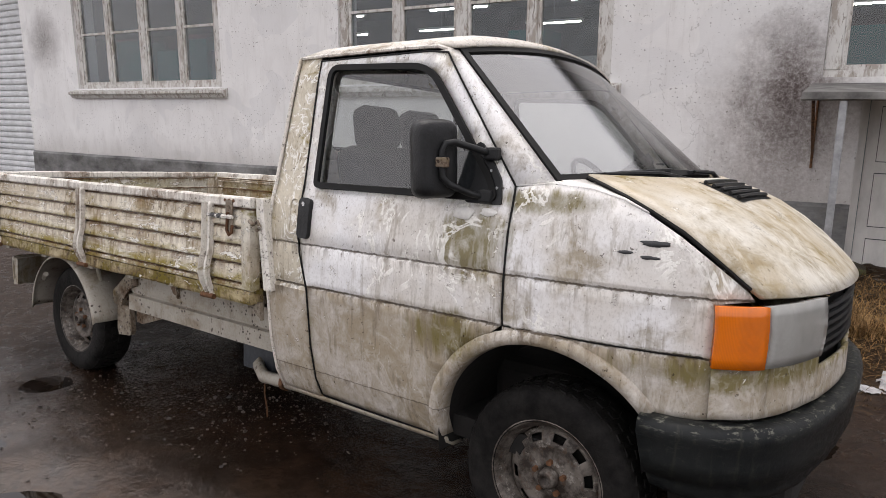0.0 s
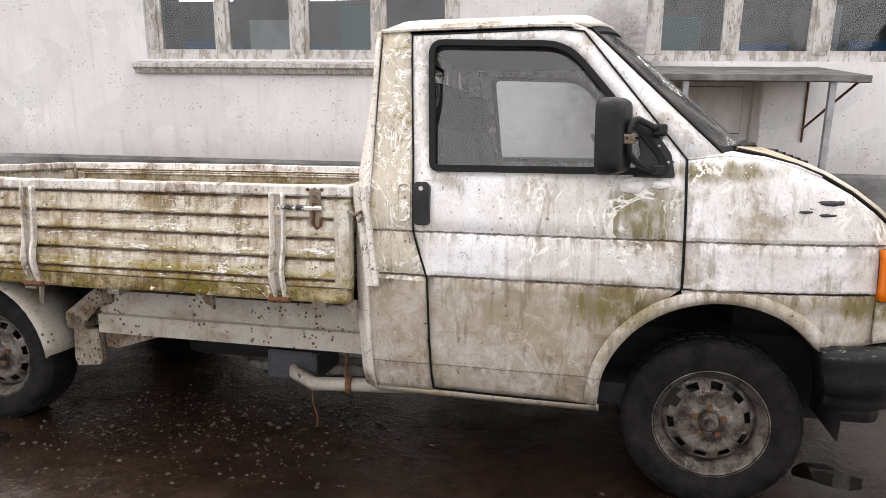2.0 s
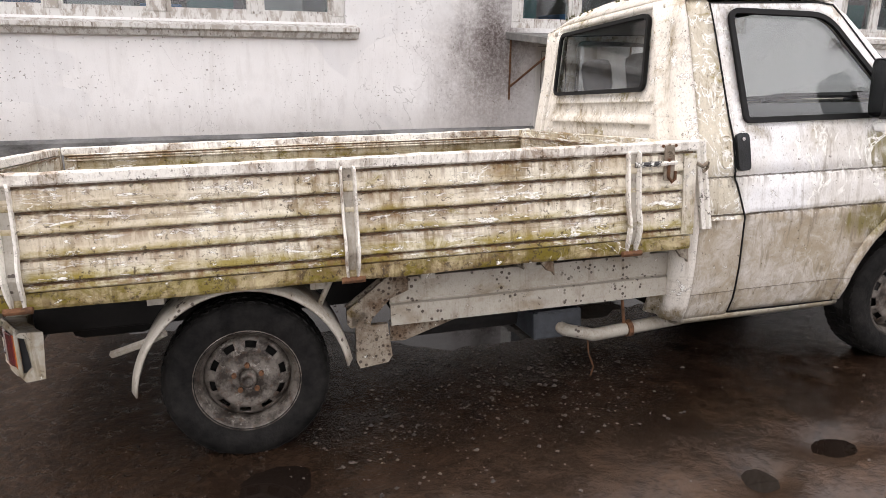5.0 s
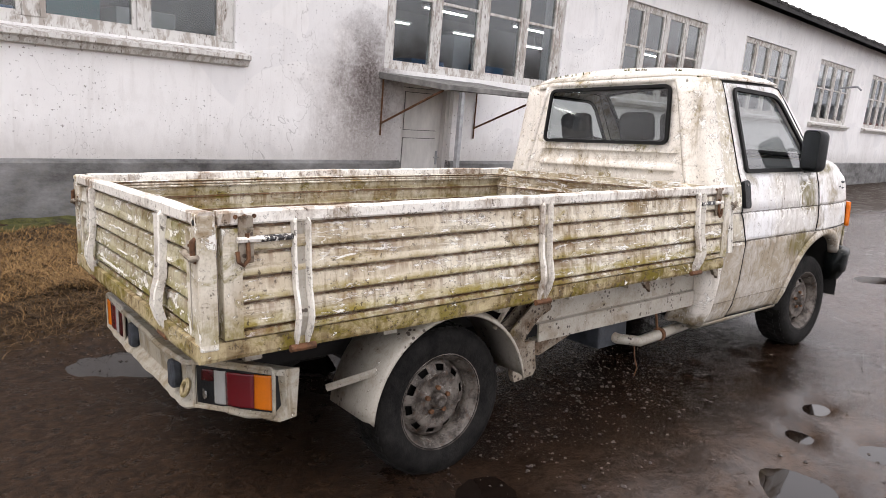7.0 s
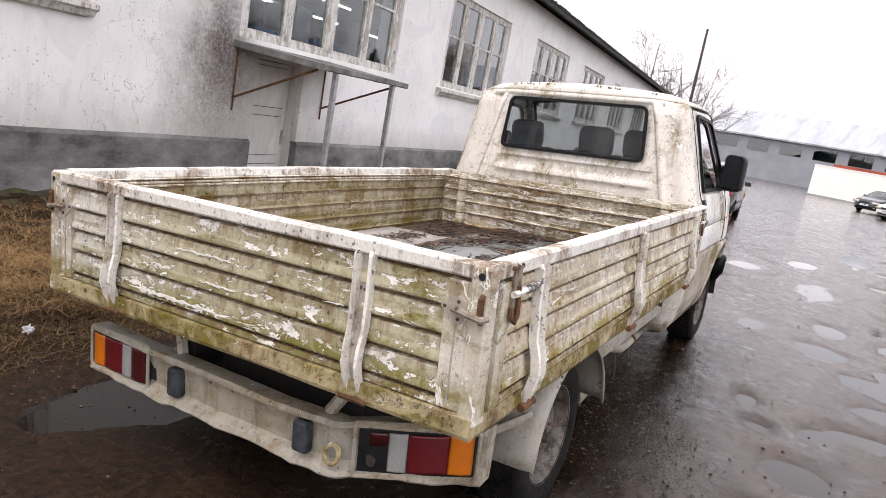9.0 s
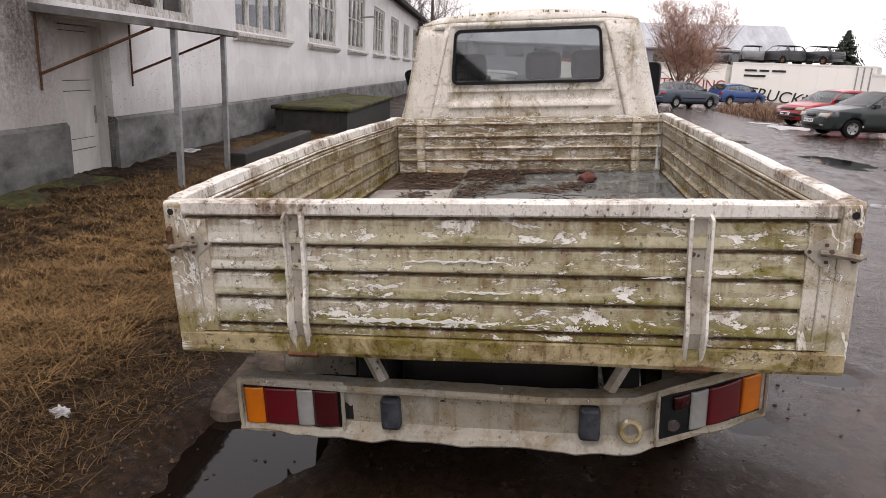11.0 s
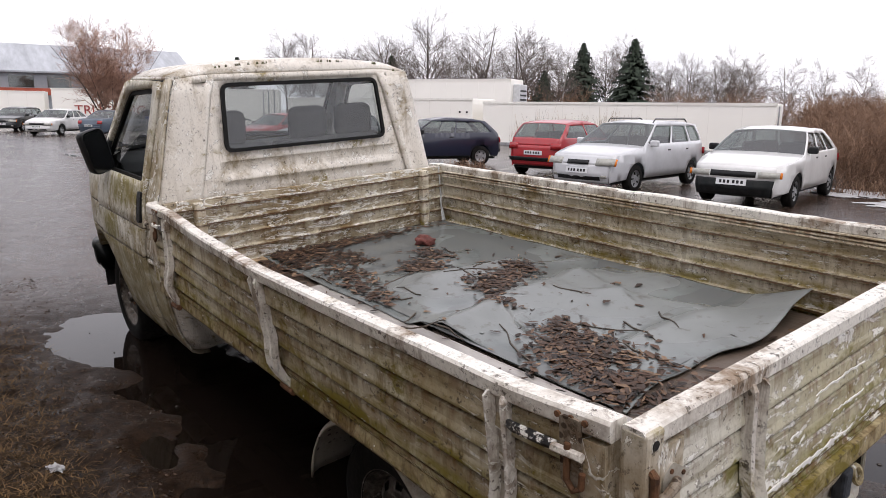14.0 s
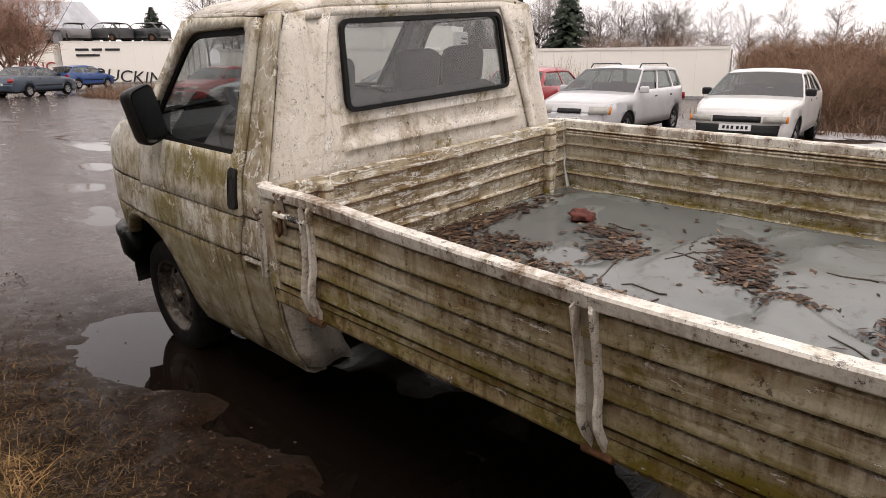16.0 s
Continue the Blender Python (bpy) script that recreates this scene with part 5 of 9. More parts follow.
    grid(bm, [[(x, 0.68 * v, 1.80 + 0.05 * (1 - v * v)) for v in (-1, -0.5, 0, 0.5, 1)] for x in (2.0, 2.4, 2.8)])
    part("roof_lining", bm, M_LINING, truck, "", True)
    bm = bmesh.new()
    prof = [(3.02, 0.85), (2.98, 1.12), (3.02, 1.24), (3.12, 1.29), (3.42, 1.335), (3.46, 0.85)]
    extrude(bm, prof, lambda u, p: (p[0], u, p[1]), [-0.77, -0.3, 0.15, 0.77])
    part("dashboard", bm, M_DASH, truck, "dark grey dashboard")
    bm = bmesh.new()
    c, tilt = Vector((2.93, 0.38, 1.27)), Euler((0, radians(-38), 0)).to_matrix()
    pts = [c + tilt @ Vector((0, 0.19 * math.cos(a), 0.19 * math.sin(a))) for a in [2 * math.pi * i / 28 for i in range(29)]]
    tube(bm, pts, 0.014, 8, False)
    for a in (0.3, math.pi - 0.3, -math.pi / 2):
        tube(bm, [c + tilt @ Vector((-0.01 if 0 else 0, 0.19 * math.cos(a), 0.19 * math.sin(a))), c + tilt @ Vector((0.03, 0, 0))], 0.016, 6)
    tube(bm, [c + tilt @ Vector((0.02, 0, 0)), c + tilt @ Vector((0.3, 0, -0.02))], 0.03, 10)
    part("steering_wheel", bm, M_BLACK, truck, "black steering wheel", True)
    # three seats with their head restraints
    for y, w in ((0.42, 0.26), (-0.11, 0.25), (-0.43, 0.2)):
        bm = bmesh.new()
        box(bm, 2.3, 2.82, y - w, y + w, 0.72, 0.88, 0.05)
        box(bm, -0.07, 0.07, y - w, y + w, 0.0, 0.62, 0.05, pose(2.27, 0, 0.84, 0, -12, 0))
        box(bm, -0.055, 0.055, y - 0.125, y + 0.125, 0.60, 0.80, 0.045, pose(2.27, 0, 0.84, 0, -8, 0))
        part("seat", bm, M_SEAT, truck, "dark grey cloth seat with head restraint", True)
    # firewall and engine bay in the dark
    part("firewall", boxed(3.44, 3.47, -0.42, 0.42, 0.4, 1.32), M_DARK, truck)
    part("cab_underside", boxed(2.9, 4.02, -0.5, 0.5, 0.25, 0.62, 0.05), M_DARK, truck)


NOSE = [(3.828, 0.818), (3.868, 0.795), (3.905, 0.765), (3.938, 0.725), (3.975, 0.65), (4.005, 0.56), (4.030, 0.46), (4.045, 0.40), (4.062, 0.28), (4.075, 0.14), (4.078, 0.0)]


def nose_line(t):
    """A point on the front's rounded plan, t from 0 (side) to 1 (middle)."""
    n = len(NOSE) - 1
    i = min(int(t * n), n - 1)
    k = t * n - i
    return (NOSE[i][0] + (NOSE[i + 1][0] - NOSE[i][0]) * k, NOSE[i][1] + (NOSE[i + 1][1] - NOSE[i][1]) * k)


def nose_patch(s, t0, t1, z0, z1, off=0.0, n=10, crown=0.0, lean=0.0):
    bm = bmesh.new()
    rows = []
    for i in range(n + 1):
        x, y = nose_line(t0 + (t1 - t0) * i / n)
        rows.append([(x + off + crown * (1 - (2 * j / 6 - 1) ** 2) - lean * (z0 + (z1 - z0) * j / 6 - 0.8), s * (y + off * 0.5), z0 + (z1 - z0) * j / 6) for j in range(7)])
    return grid(bm, rows)


def make_front():
    # bonnet with the scuttle behind it, in one pressed sheet
    side = [(3.36, 0.70, 1.358), (3.44, 0.755, 1.338), (3.54, 0.80, 1.305), (3.62, 0.818, 1.27), (3.72, 0.806, 1.212), (3.80, 0.796, 1.152), (3.87, 0.772, 1.092), (3.90, 0.755, 1.064), (3.925, 0.735, 1.04)]
    ridge = [1.352, 1.322, 1.284, 1.245, 1.187, 1.13, 1.072, 1.046, 1.013]
    rows = []
    for (x, y, z), top in zip(side, ridge):
        row = []
        k = (x - 3.36) / 0.565
        for j in range(25):
            v = -1 + j / 12
            c = 1 - abs(v) ** 2.2
            fx = x + (0.20 * (1 - k) + 0.155 * k) * c
            fz = z + (top - z) * c
            row.append((fx, y * v, fz))
        rows.append(row)
    # top of the wings beside the scuttle
    for s in (-1, 1):
        bm = bmesh.new()
        outer = [(3.172, 1.325), (3.30, 1.338), (3.44, 1.328), (3.54, 1.302), (3.62, 1.266)]
        inner = [(3.20, 0.79, 1.345), (3.35, 0.70, 1.352), (3.43, 0.757, 1.335), (3.54, 0.805, 1.302), (3.62, 0.826, 1.266)]
        strip = []
        for (ox, oz), q in zip(outer, inner):
            o = Vector((ox, side_y(ox, oz), oz))
            q = Vector(q)
            strip.append([(p.x, s * p.y, p.z) for p in (o, o.lerp(q, 0.5) + Vector((0, 0.002, 0.004)), q)])
        grid(bm, strip)
        part("wing_top", bm, M_CAB, truck, "", True, 0.006, 0.0)
    bonnet = part("bonnet", grid(bmesh.new(), rows), M_HOOD, truck, "brown-stained white bonnet", True, 0.015)
    # air grille in the bonnet's rear edge
    bm = bmesh.new()
    def on_bonnet(x, y):
        c = 1 - abs(y / 0.81) ** 2.2
        xs = x - 0.185 * c
        zs = [p[2] for p in side]
        return float(np.interp(xs, [p[0] for p in side], [s + (t - s) * c for s, t in zip(zs, ridge)]))
    for q in range(5):
        x = 3.605 + 0.03 * q
        pts = [(x, y, on_bonnet(x, y) + 0.026) for y in [-0.22 + 0.44 * i / 10 for i in range(11)]]
        tube(bm, pts, 0.008, 6)
    # open joint between bonnet and wing
    for e in (-1, 1):
        part("bonnet_gap", tube(bmesh.new(), [(x + 0.004, e * (y + 0.006), z + 0.004) for x, y, z in side[:-1]], 0.0065, 6), M_RUBBER, truck)
    vent = part("air_grille", bm, M_BLACK, truck, "black slatted air intake grille")
    bm = bmesh.new()
    grid(bm, [[(x, y, on_bonnet(x, y) + 0.019) for y in [-0.24 + 0.48 * i / 8 for i in range(9)]] for x in (3.585, 3.63, 3.67, 3.71, 3.745)])
    part("grille_bed", bm, M_RUBBER, vent)
    for s in (-1, 1):
        lamp = part("indicator", nose_patch(s, -0.022, 0.275, 0.846, 1.024, 0.006, 8, 0.004), M_ORANGE, truck, "orange indicator lens", True, 0.03)
        part("headlight", nose_patch(s, 0.282, 0.60, 0.850, 1.024, 0.004, 10, 0.008), M_CLEAR, truck, "square glass headlight", True, 0.03)
        part("front_valance", nose_patch(s, 0.0, 0.33, 0.69, 0.838, 0.002, 8), M_CAB, truck, "", True, 0.012)
        part("headlight_panel", nose_patch(s, 0.333, 0.66, 0.69, 0.843, 0.002, 8), M_CAB, truck, "", True, 0.012)
        part("grille_sill", nose_patch(s, 0.663, 1.0, 0.69, 0.80, 0.002, 8), M_CAB, truck, "", True, 0.012)
        part("headlight_joint", nose_patch(s, 0.602, 0.625, 0.85, 1.014, 0.003, 2), M_RUBBER, truck, "", True, 0.02)
    for q in range(6):
        z = 0.835 + 0.028 * q
        bm = bmesh.new()
        pts = [nose_line(0.63 + 0.37 * i / 6) for i in range(7)]
        line = [(x - 0.005, -y, z) for x, y in pts] + [(x - 0.005, y, z) for x, y in pts[::-1][1:]]
        tube(bm, line, 0.011, 6)
        part("grille_slat", bm, M_BLACK, truck)
    bm = bmesh.new()
    for s in (-1, 1):
        rows = [[(nose_line(0.62 + 0.38 * i / 5)[0] - 0.03, s * nose_line(0.62 + 0.38 * i / 5)[1], z) for z in (0.69, 0.99)] for i in range(6)]
        grid(bm, rows)
    part("grille_backing", bm, M_RUBBER, truck)
    # bumper
    path = [(3.655, 0.882), (3.76, 0.878), (3.86, 0.850), (3.945, 0.785), (4.015, 0.67), (4.07, 0.5), (4.10, 0.28), (4.112, 0.0)]
    path = path + [(x, -y) for x, y in path[::-1][1:]]
    prof = [(-0.03, 0.678), (0.012, 0.675), (0.026, 0.660), (0.030, 0.632), (0.022, 0.618), (0.020, 0.56), (0.012, 0.505), (-0.002, 0.498), (-0.008, 0.46), (-0.03, 0.425), (-0.06, 0.412), (-0.10, 0.41), (-0.10, 0.66)]
    bm = bmesh.new()
    def place(i, p):
        a, b = Vector(path[max(i - 1, 0)]), Vector(path[min(i + 1, len(path) - 1)])
        d = (b - a).normalized()
        nrm = Vector((-d.y, d.x)) * -1
        q = Vector(path[i]) - Vector((d.y, -d.x)) * p[0]
        rise = 0.10 * min(1, abs(i - 7) / 7) ** 3 if p[1] < 0.5 else 0
        tuck = 0.05 * max(0, 1 - min(i, 14 - i) / 2) if p[1] < 0.6 else 0
        return (q.x + tuck * (0.66 - p[1]) * 3, q.y, p[1] + rise * 0.3)
    extrude(bm, prof, place, range(len(path)))
    part("front_bumper", bm, M_BUMPER, truck, "dull black plastic bumper with algae", True)
    # wipers
    for y0, y1 in ((-0.62, -0.1), (-0.02, 0.5)):
        bm = bmesh.new()
        foot = Vector(screen_point(-0.07, y1 / 0.8, 0.02))
        mid = Vector(screen_point(-0.01, (y0 + y1) / 1.6, 0.03))
        tip = Vector(screen_point(0.01, y0 / 0.8, 0.02))
        tube(bm, [foot, mid, tip], [0.012, 0.009, 0.006], 6)
        tube(bm, [screen_point(0.012, (y0 - 0.05) / 0.8, 0.014), screen_point(0.03, (y0 + 0.4) / 0.8, 0.014)], 0.008, 5)
        part("wiper", bm, M_BLACK, truck, "black windscreen wiper")


def make_mirror(s):
    """Tall rounded mirror head in front of a bent tube bracket on the door."""
    m = pose(2.915, s * 0.955, 1.402, 3 if s < 0 else -13, 0, s * 24)
    bm = bmesh.new()
    rows = []
    for d, k in ((-0.040, 0.93), (-0.036, 1.0), (-0.010, 1.0), (0.022, 0.93), (0.040, 0.78), (0.046, 0.5)):
        ring = rounded([(-0.078 * k, -0.132 * (k + 1) / 2), (0.078 * k, -0.132 * (k + 1) / 2), (0.082 * k, 0.136 * (k + 1) / 2), (-0.074 * k, 0.136 * (k + 1) / 2)], 0.046 * k, 5)
        rows.append([m @ Vector((d, a, b)) for a, b in ring + ring[:1]])
    grid(bm, rows)
    bm.faces.new([bm.verts.new(v) for v in rows[-1][:-1]])
    bmesh.ops.remove_doubles(bm, verts=bm.verts, dist=1e-5)
    bmesh.ops.recalc_face_normals(bm, faces=bm.faces)
    mir = part("wing_mirror", bm, M_BLACK, truck, "black wing mirror on a tube bracket", True)
    face = rounded([(-0.070, -0.122), (0.070, -0.122), (0.073, 0.126), (-0.067, 0.126)], 0.040, 5)
    bm = bmesh.new()
    bm.faces.new([bm.verts.new(m @ Vector((-0.037, a, b))) for a, b in face])
    part("mirror_glass", bm, M_MIRROR, mir, "mirror glass", False, 0.003)
    bm = bmesh.new()
    tube(bm, [(3.075, s * 0.835, 1.425), (3.045, s * 0.885, 1.440), (2.995, s * 0.955, 1.462), (2.975, s * 0.975, 1.458), (2.965, s * 0.982, 1.435), (2.963, s * 0.982, 1.395), (2.968, s * 0.98, 1.345), (2.985, s * 0.965, 1.322), (3.03, s * 0.905, 1.292), (3.07, s * 0.862, 1.282)], 0.012, 8)
    part("mirror_arm", bm, M_BLACK, mir, "black tubular mirror arm", True)
    for z, y in ((1.428, 0.845), (1.285, 0.868)):
        part("arm_foot", boxed(3.045, 3.10, s * (y - 0.02), s * (y + 0.018), z - 0.022, z + 0.022, 0.008), M_BLACK, mir)
    part("mirror_clamp", boxed(2.940, 2.985, s * 0.965, s * 0.995, 1.378, 1.412, 0.005), M_RUSTY, mir, "worn steel clamp")


def make_wheel(name, x, y, s, front):
    """Steel wheel with round-holed disc, hub and wide tyre; s: side that faces out."""
    w = new(name)
    w.parent = truck
    w.location = (x, s * y, 0.325)
    R, half = 0.33, 0.1
    bm = bmesh.new()
    prof = [(0.205, -0.095), (0.24, -0.105), (0.285, -0.108), (0.315, -0.098), (0.328, -0.078), (R, -0.04), (R, 0.04), (0.328, 0.078), (0.315, 0.098), (0.285, 0.108), (0.24, 0.105), (0.205, 0.095)]
    lathe(bm, prof, seg=56)
    tyre = part("tyre", bm, M_TYRE, w, "worn muddy black tyre", True)
    bm = bmesh.new()
    for j in range(44):
        a = 2 * math.pi * j / 44
        for lane, off in ((-0.066, 0), (-0.022, 0.5), (0.022, 0), (0.066, 0.5)):
            b = a + off * 2 * math.pi / 44
            mm = Matrix.Rotation(-b, 4, "Y") @ Matrix.Translation((R - (0.002 if abs(lane) < 0.05 else 0.008), lane, 0)) @ Matrix.Rotation(radians(12 if lane > 0 else -12), 4, "X")
            box(bm, -0.004, 0.007, -0.018, 0.018, -0.014, 0.014, 0, mm)
    part("tread", bm, M_TYRE, tyre)
    bm = bmesh.new()
    k = s
    prof = [(0.207, -0.095 * k), (0.197, -0.08 * k), (0.18, -0.04 * k), (0.172, 0.02 * k), (0.185, 0.07 * k), (0.198, 0.08 * k), (0.2, 0.092 * k), (0.213, 0.098 * k), (0.215, 0.09 * k)]
    lathe(bm, prof, seg=48)
    part("rim", bm, M_RIM, w, "rusty grey steel rim", True)
    # disc with its ten vents
    def place(a, r):
        t = np.interp(r, [0.0, 0.055, 0.09, 0.115, 0.15, 0.176], [0.062, 0.062, 0.05, 0.062, 0.05, 0.02])
        return (r * math.cos(a), k * float(t), r * math.sin(a))
    rows, bmd = [], bmesh.new()
    n, rad = 60, [0.034, 0.055, 0.08, 0.1, 0.118, 0.129, 0.156, 0.167, 0.178]
    vs = [[bmd.verts.new(place(2 * math.pi * j / n, r)) for r in rad] for j in range(n)]
    for j in range(n):
        for i in range(len(rad) - 1):
            if rad[i] >= 0.128 and rad[i + 1] <= 0.157 and j % 6 in (0, 1, 2):
                continue
            bmd.faces.new((vs[j][i], vs[j][i + 1], vs[(j + 1) % n][i + 1], vs[(j + 1) % n][i]))
    part("wheel_disc", bmd, M_RIM, w, "", True, 0.006)
    bm = bmesh.new()
    lathe(bm, [(0.0, 0.078 * k), (0.016, 0.080 * k), (0.018, 0.094 * k), (0.028, 0.094 * k), (0.034, 0.088 * k), (0.037, 0.055 * k)], seg=24)
    part("hub_cap", bm, M_RIM, w, "", True)
    for j in range(5):
        a = 2 * math.pi * j / 5 + 0.3
        bm = bmesh.new()
        c = Vector((0.056 * math.cos(a), 0, 0.056 * math.sin(a)))
        tube(bm, [c + Vector((0, 0.055 * k, 0)), c + Vector((0, 0.075 * k, 0))], 0.011, 6)
        part("wheel_bolt", bm, M_RUST, w)
    bm = bmesh.new()
    lathe(bm, [(0.0, 0.0), (0.16, 0.0), (0.16, -0.05 * k), (0.06, -0.06 * k)], seg=24)
    part("brake_drum", bm, M_DARK, w)
    return w


# ---- load bed ----
BX0, BX1, BY, BZ0, BZ1 = -1.035, 1.905, 0.945, 0.805, 1.20


def bow(x):
    """The left board is bent outwards along its upper edge."""
    return float(np.interp(x, [-1.06, -0.78, 0.0, 0.43, 1.1, 1.5, 1.7, 1.95], [0.005, 0.045, 0.075, 0.085, 0.05, 0.012, -0.004, 0.0]))


def board_profile(inner_depth=0.028):
    """Pressed sheet with lapped ribs: (out, up) points, closed."""
    out = []
    lines = [0.800, 0.832, 0.918, 1.0, 1.08, 1.165]
    for z, top in zip(lines, lines[1:]):
        mid = (z + top) / 2
        out += [(0.006, z), (0.012, z + 0.005), (0.012, z + 0.012), (0.007, mid - 0.008), (0.0055, mid + 0.008), (0.004, top - 0.017), (0.0, top - 0.013), (-0.010, top - 0.010), (-0.010, top - 0.001)]
    back = [(p[0] - inner_depth, p[1]) for p in out[::-1]]
    return out + back


def make_board(name, fn, u0, u1, mat, n=24, label=""):
    bm = bmesh.new()
    extrude(bm, board_profile(), fn, [u0 + (u1 - u0) * i / n for i in range(n + 1)])
    bmesh.ops.recalc_face_normals(bm, faces=bm.faces)
    return part(name, bm, mat, truck, label)


def make_strap(fn, u, parent, bend=True, mat=None):
    """Pressed hinge strap: a channel with two ribs that draws in towards its foot. fn(u, out, z)."""
    bm = bmesh.new()
    zs = [0.735, 0.76, 0.80, 0.85, 0.90, 0.95, 1.05, 1.165, 1.178]
    half = [0.023, 0.025, 0.028, 0.029, 0.029, 0.030, 0.031, 0.031, 0.026]
    outs = [0.008, 0.016, 0.036, 0.050, 0.044, 0.030, 0.024, 0.022, 0.012]
    def prof(i):
        w, o = half[i], outs[i]
        return [(-w, o - 0.02), (-w, o + 0.006), (-w + 0.008, o + 0.010), (-w + 0.014, o - 0.018), (w - 0.014, o - 0.018), (w - 0.008, o + 0.010), (w, o + 0.006), (w, o - 0.02)]
    rows = [[bm.verts.new(fn(u + a, b, zs[i])) for a, b in prof(i)] for i in range(len(zs))]
    for a, b in zip(rows, rows[1:]):
        for j in range(8):
            bm.faces.new((a[j], a[(j + 1) % 8], b[(j + 1) % 8], b[j]))
    bm.faces.new(rows[0])
    bm.faces.new(rows[-1][::-1])
    bmesh.ops.recalc_face_normals(bm, faces=bm.faces)
    strap = part("hinge_strap", bm, M_RAIL, parent)
    # darker strip between the ribs, standing in for their shadow
    bm = bmesh.new()
    grid(bm, [[fn(u + e * (half[i] - 0.0145), outs[i] - 0.0165, zs[i]) for e in (-1, 1)] for i in range(1, len(zs) - 1)])
    part("channel_shade", bm, M_UNDER, strap)
    bm = bmesh.new()
    tube(bm, [fn(u - 0.045, 0.02, 0.742), fn(u + 0.045, 0.02, 0.742)], 0.013, 8)
    part("hinge_pin", bm, M_RUST, strap, "rusty hinge pin")
    return strap


def make_latch(fn, u, parent):
    """Corner latch: triangular plate with a curved lever and an eye bolt. fn(u, out, z)."""
    bm = bmesh.new()
    tri = rounded([(u + 0.072, 1.082), (u + 0.020, 1.118), (u - 0.008, 1.098), (u - 0.008, 1.062), (u + 0.018, 1.036)], 0.010, 3)
    a, b = [bm.verts.new(fn(p[0], 0.0155, p[1])) for p in tri], [bm.verts.new(fn(p[0], 0.0195, p[1])) for p in tri]
    bm.faces.new(b)
    for j in range(len(tri)):
        bm.faces.new((a[j], a[(j + 1) % len(tri)], b[(j + 1) % len(tri)], b[j]))
    bmesh.ops.recalc_face_normals(bm, faces=bm.faces)
    plate = part("latch", bm, M_UNDER, parent, "worn triangular latch plate")
    bm = bmesh.new()
    tube(bm, [fn(u + 0.030, 0.026, 1.080), fn(u + 0.006, 0.036, 1.082), fn(u - 0.03, 0.040, 1.076), fn(u - 0.058, 0.034, 1.070), fn(u - 0.075, 0.022, 1.076)], [0.008, 0.011, 0.009, 0.011, 0.008], 8)
    part("lever", bm, M_RUSTY, plate, "worn grey lever")
    bm = bmesh.new()
    tube(bm, [fn(u - 0.052, 0.020, 1.128), fn(u - 0.052, 0.030, 1.122), fn(u - 0.052, 0.030, 1.066), fn(u - 0.052, 0.020, 1.060)], 0.009, 8)
    part("staple", bm, M_RUST, plate, "rusty staple")
    for p in ((0.016, 1.100), (0.056, 1.082), (0.014, 1.054)):
        part("rivet", tube(bmesh.new(), [fn(u + p[0], 0.018, p[1]), fn(u + p[0], 0.0225, p[1])], 0.005, 8), M_RUST, plate)


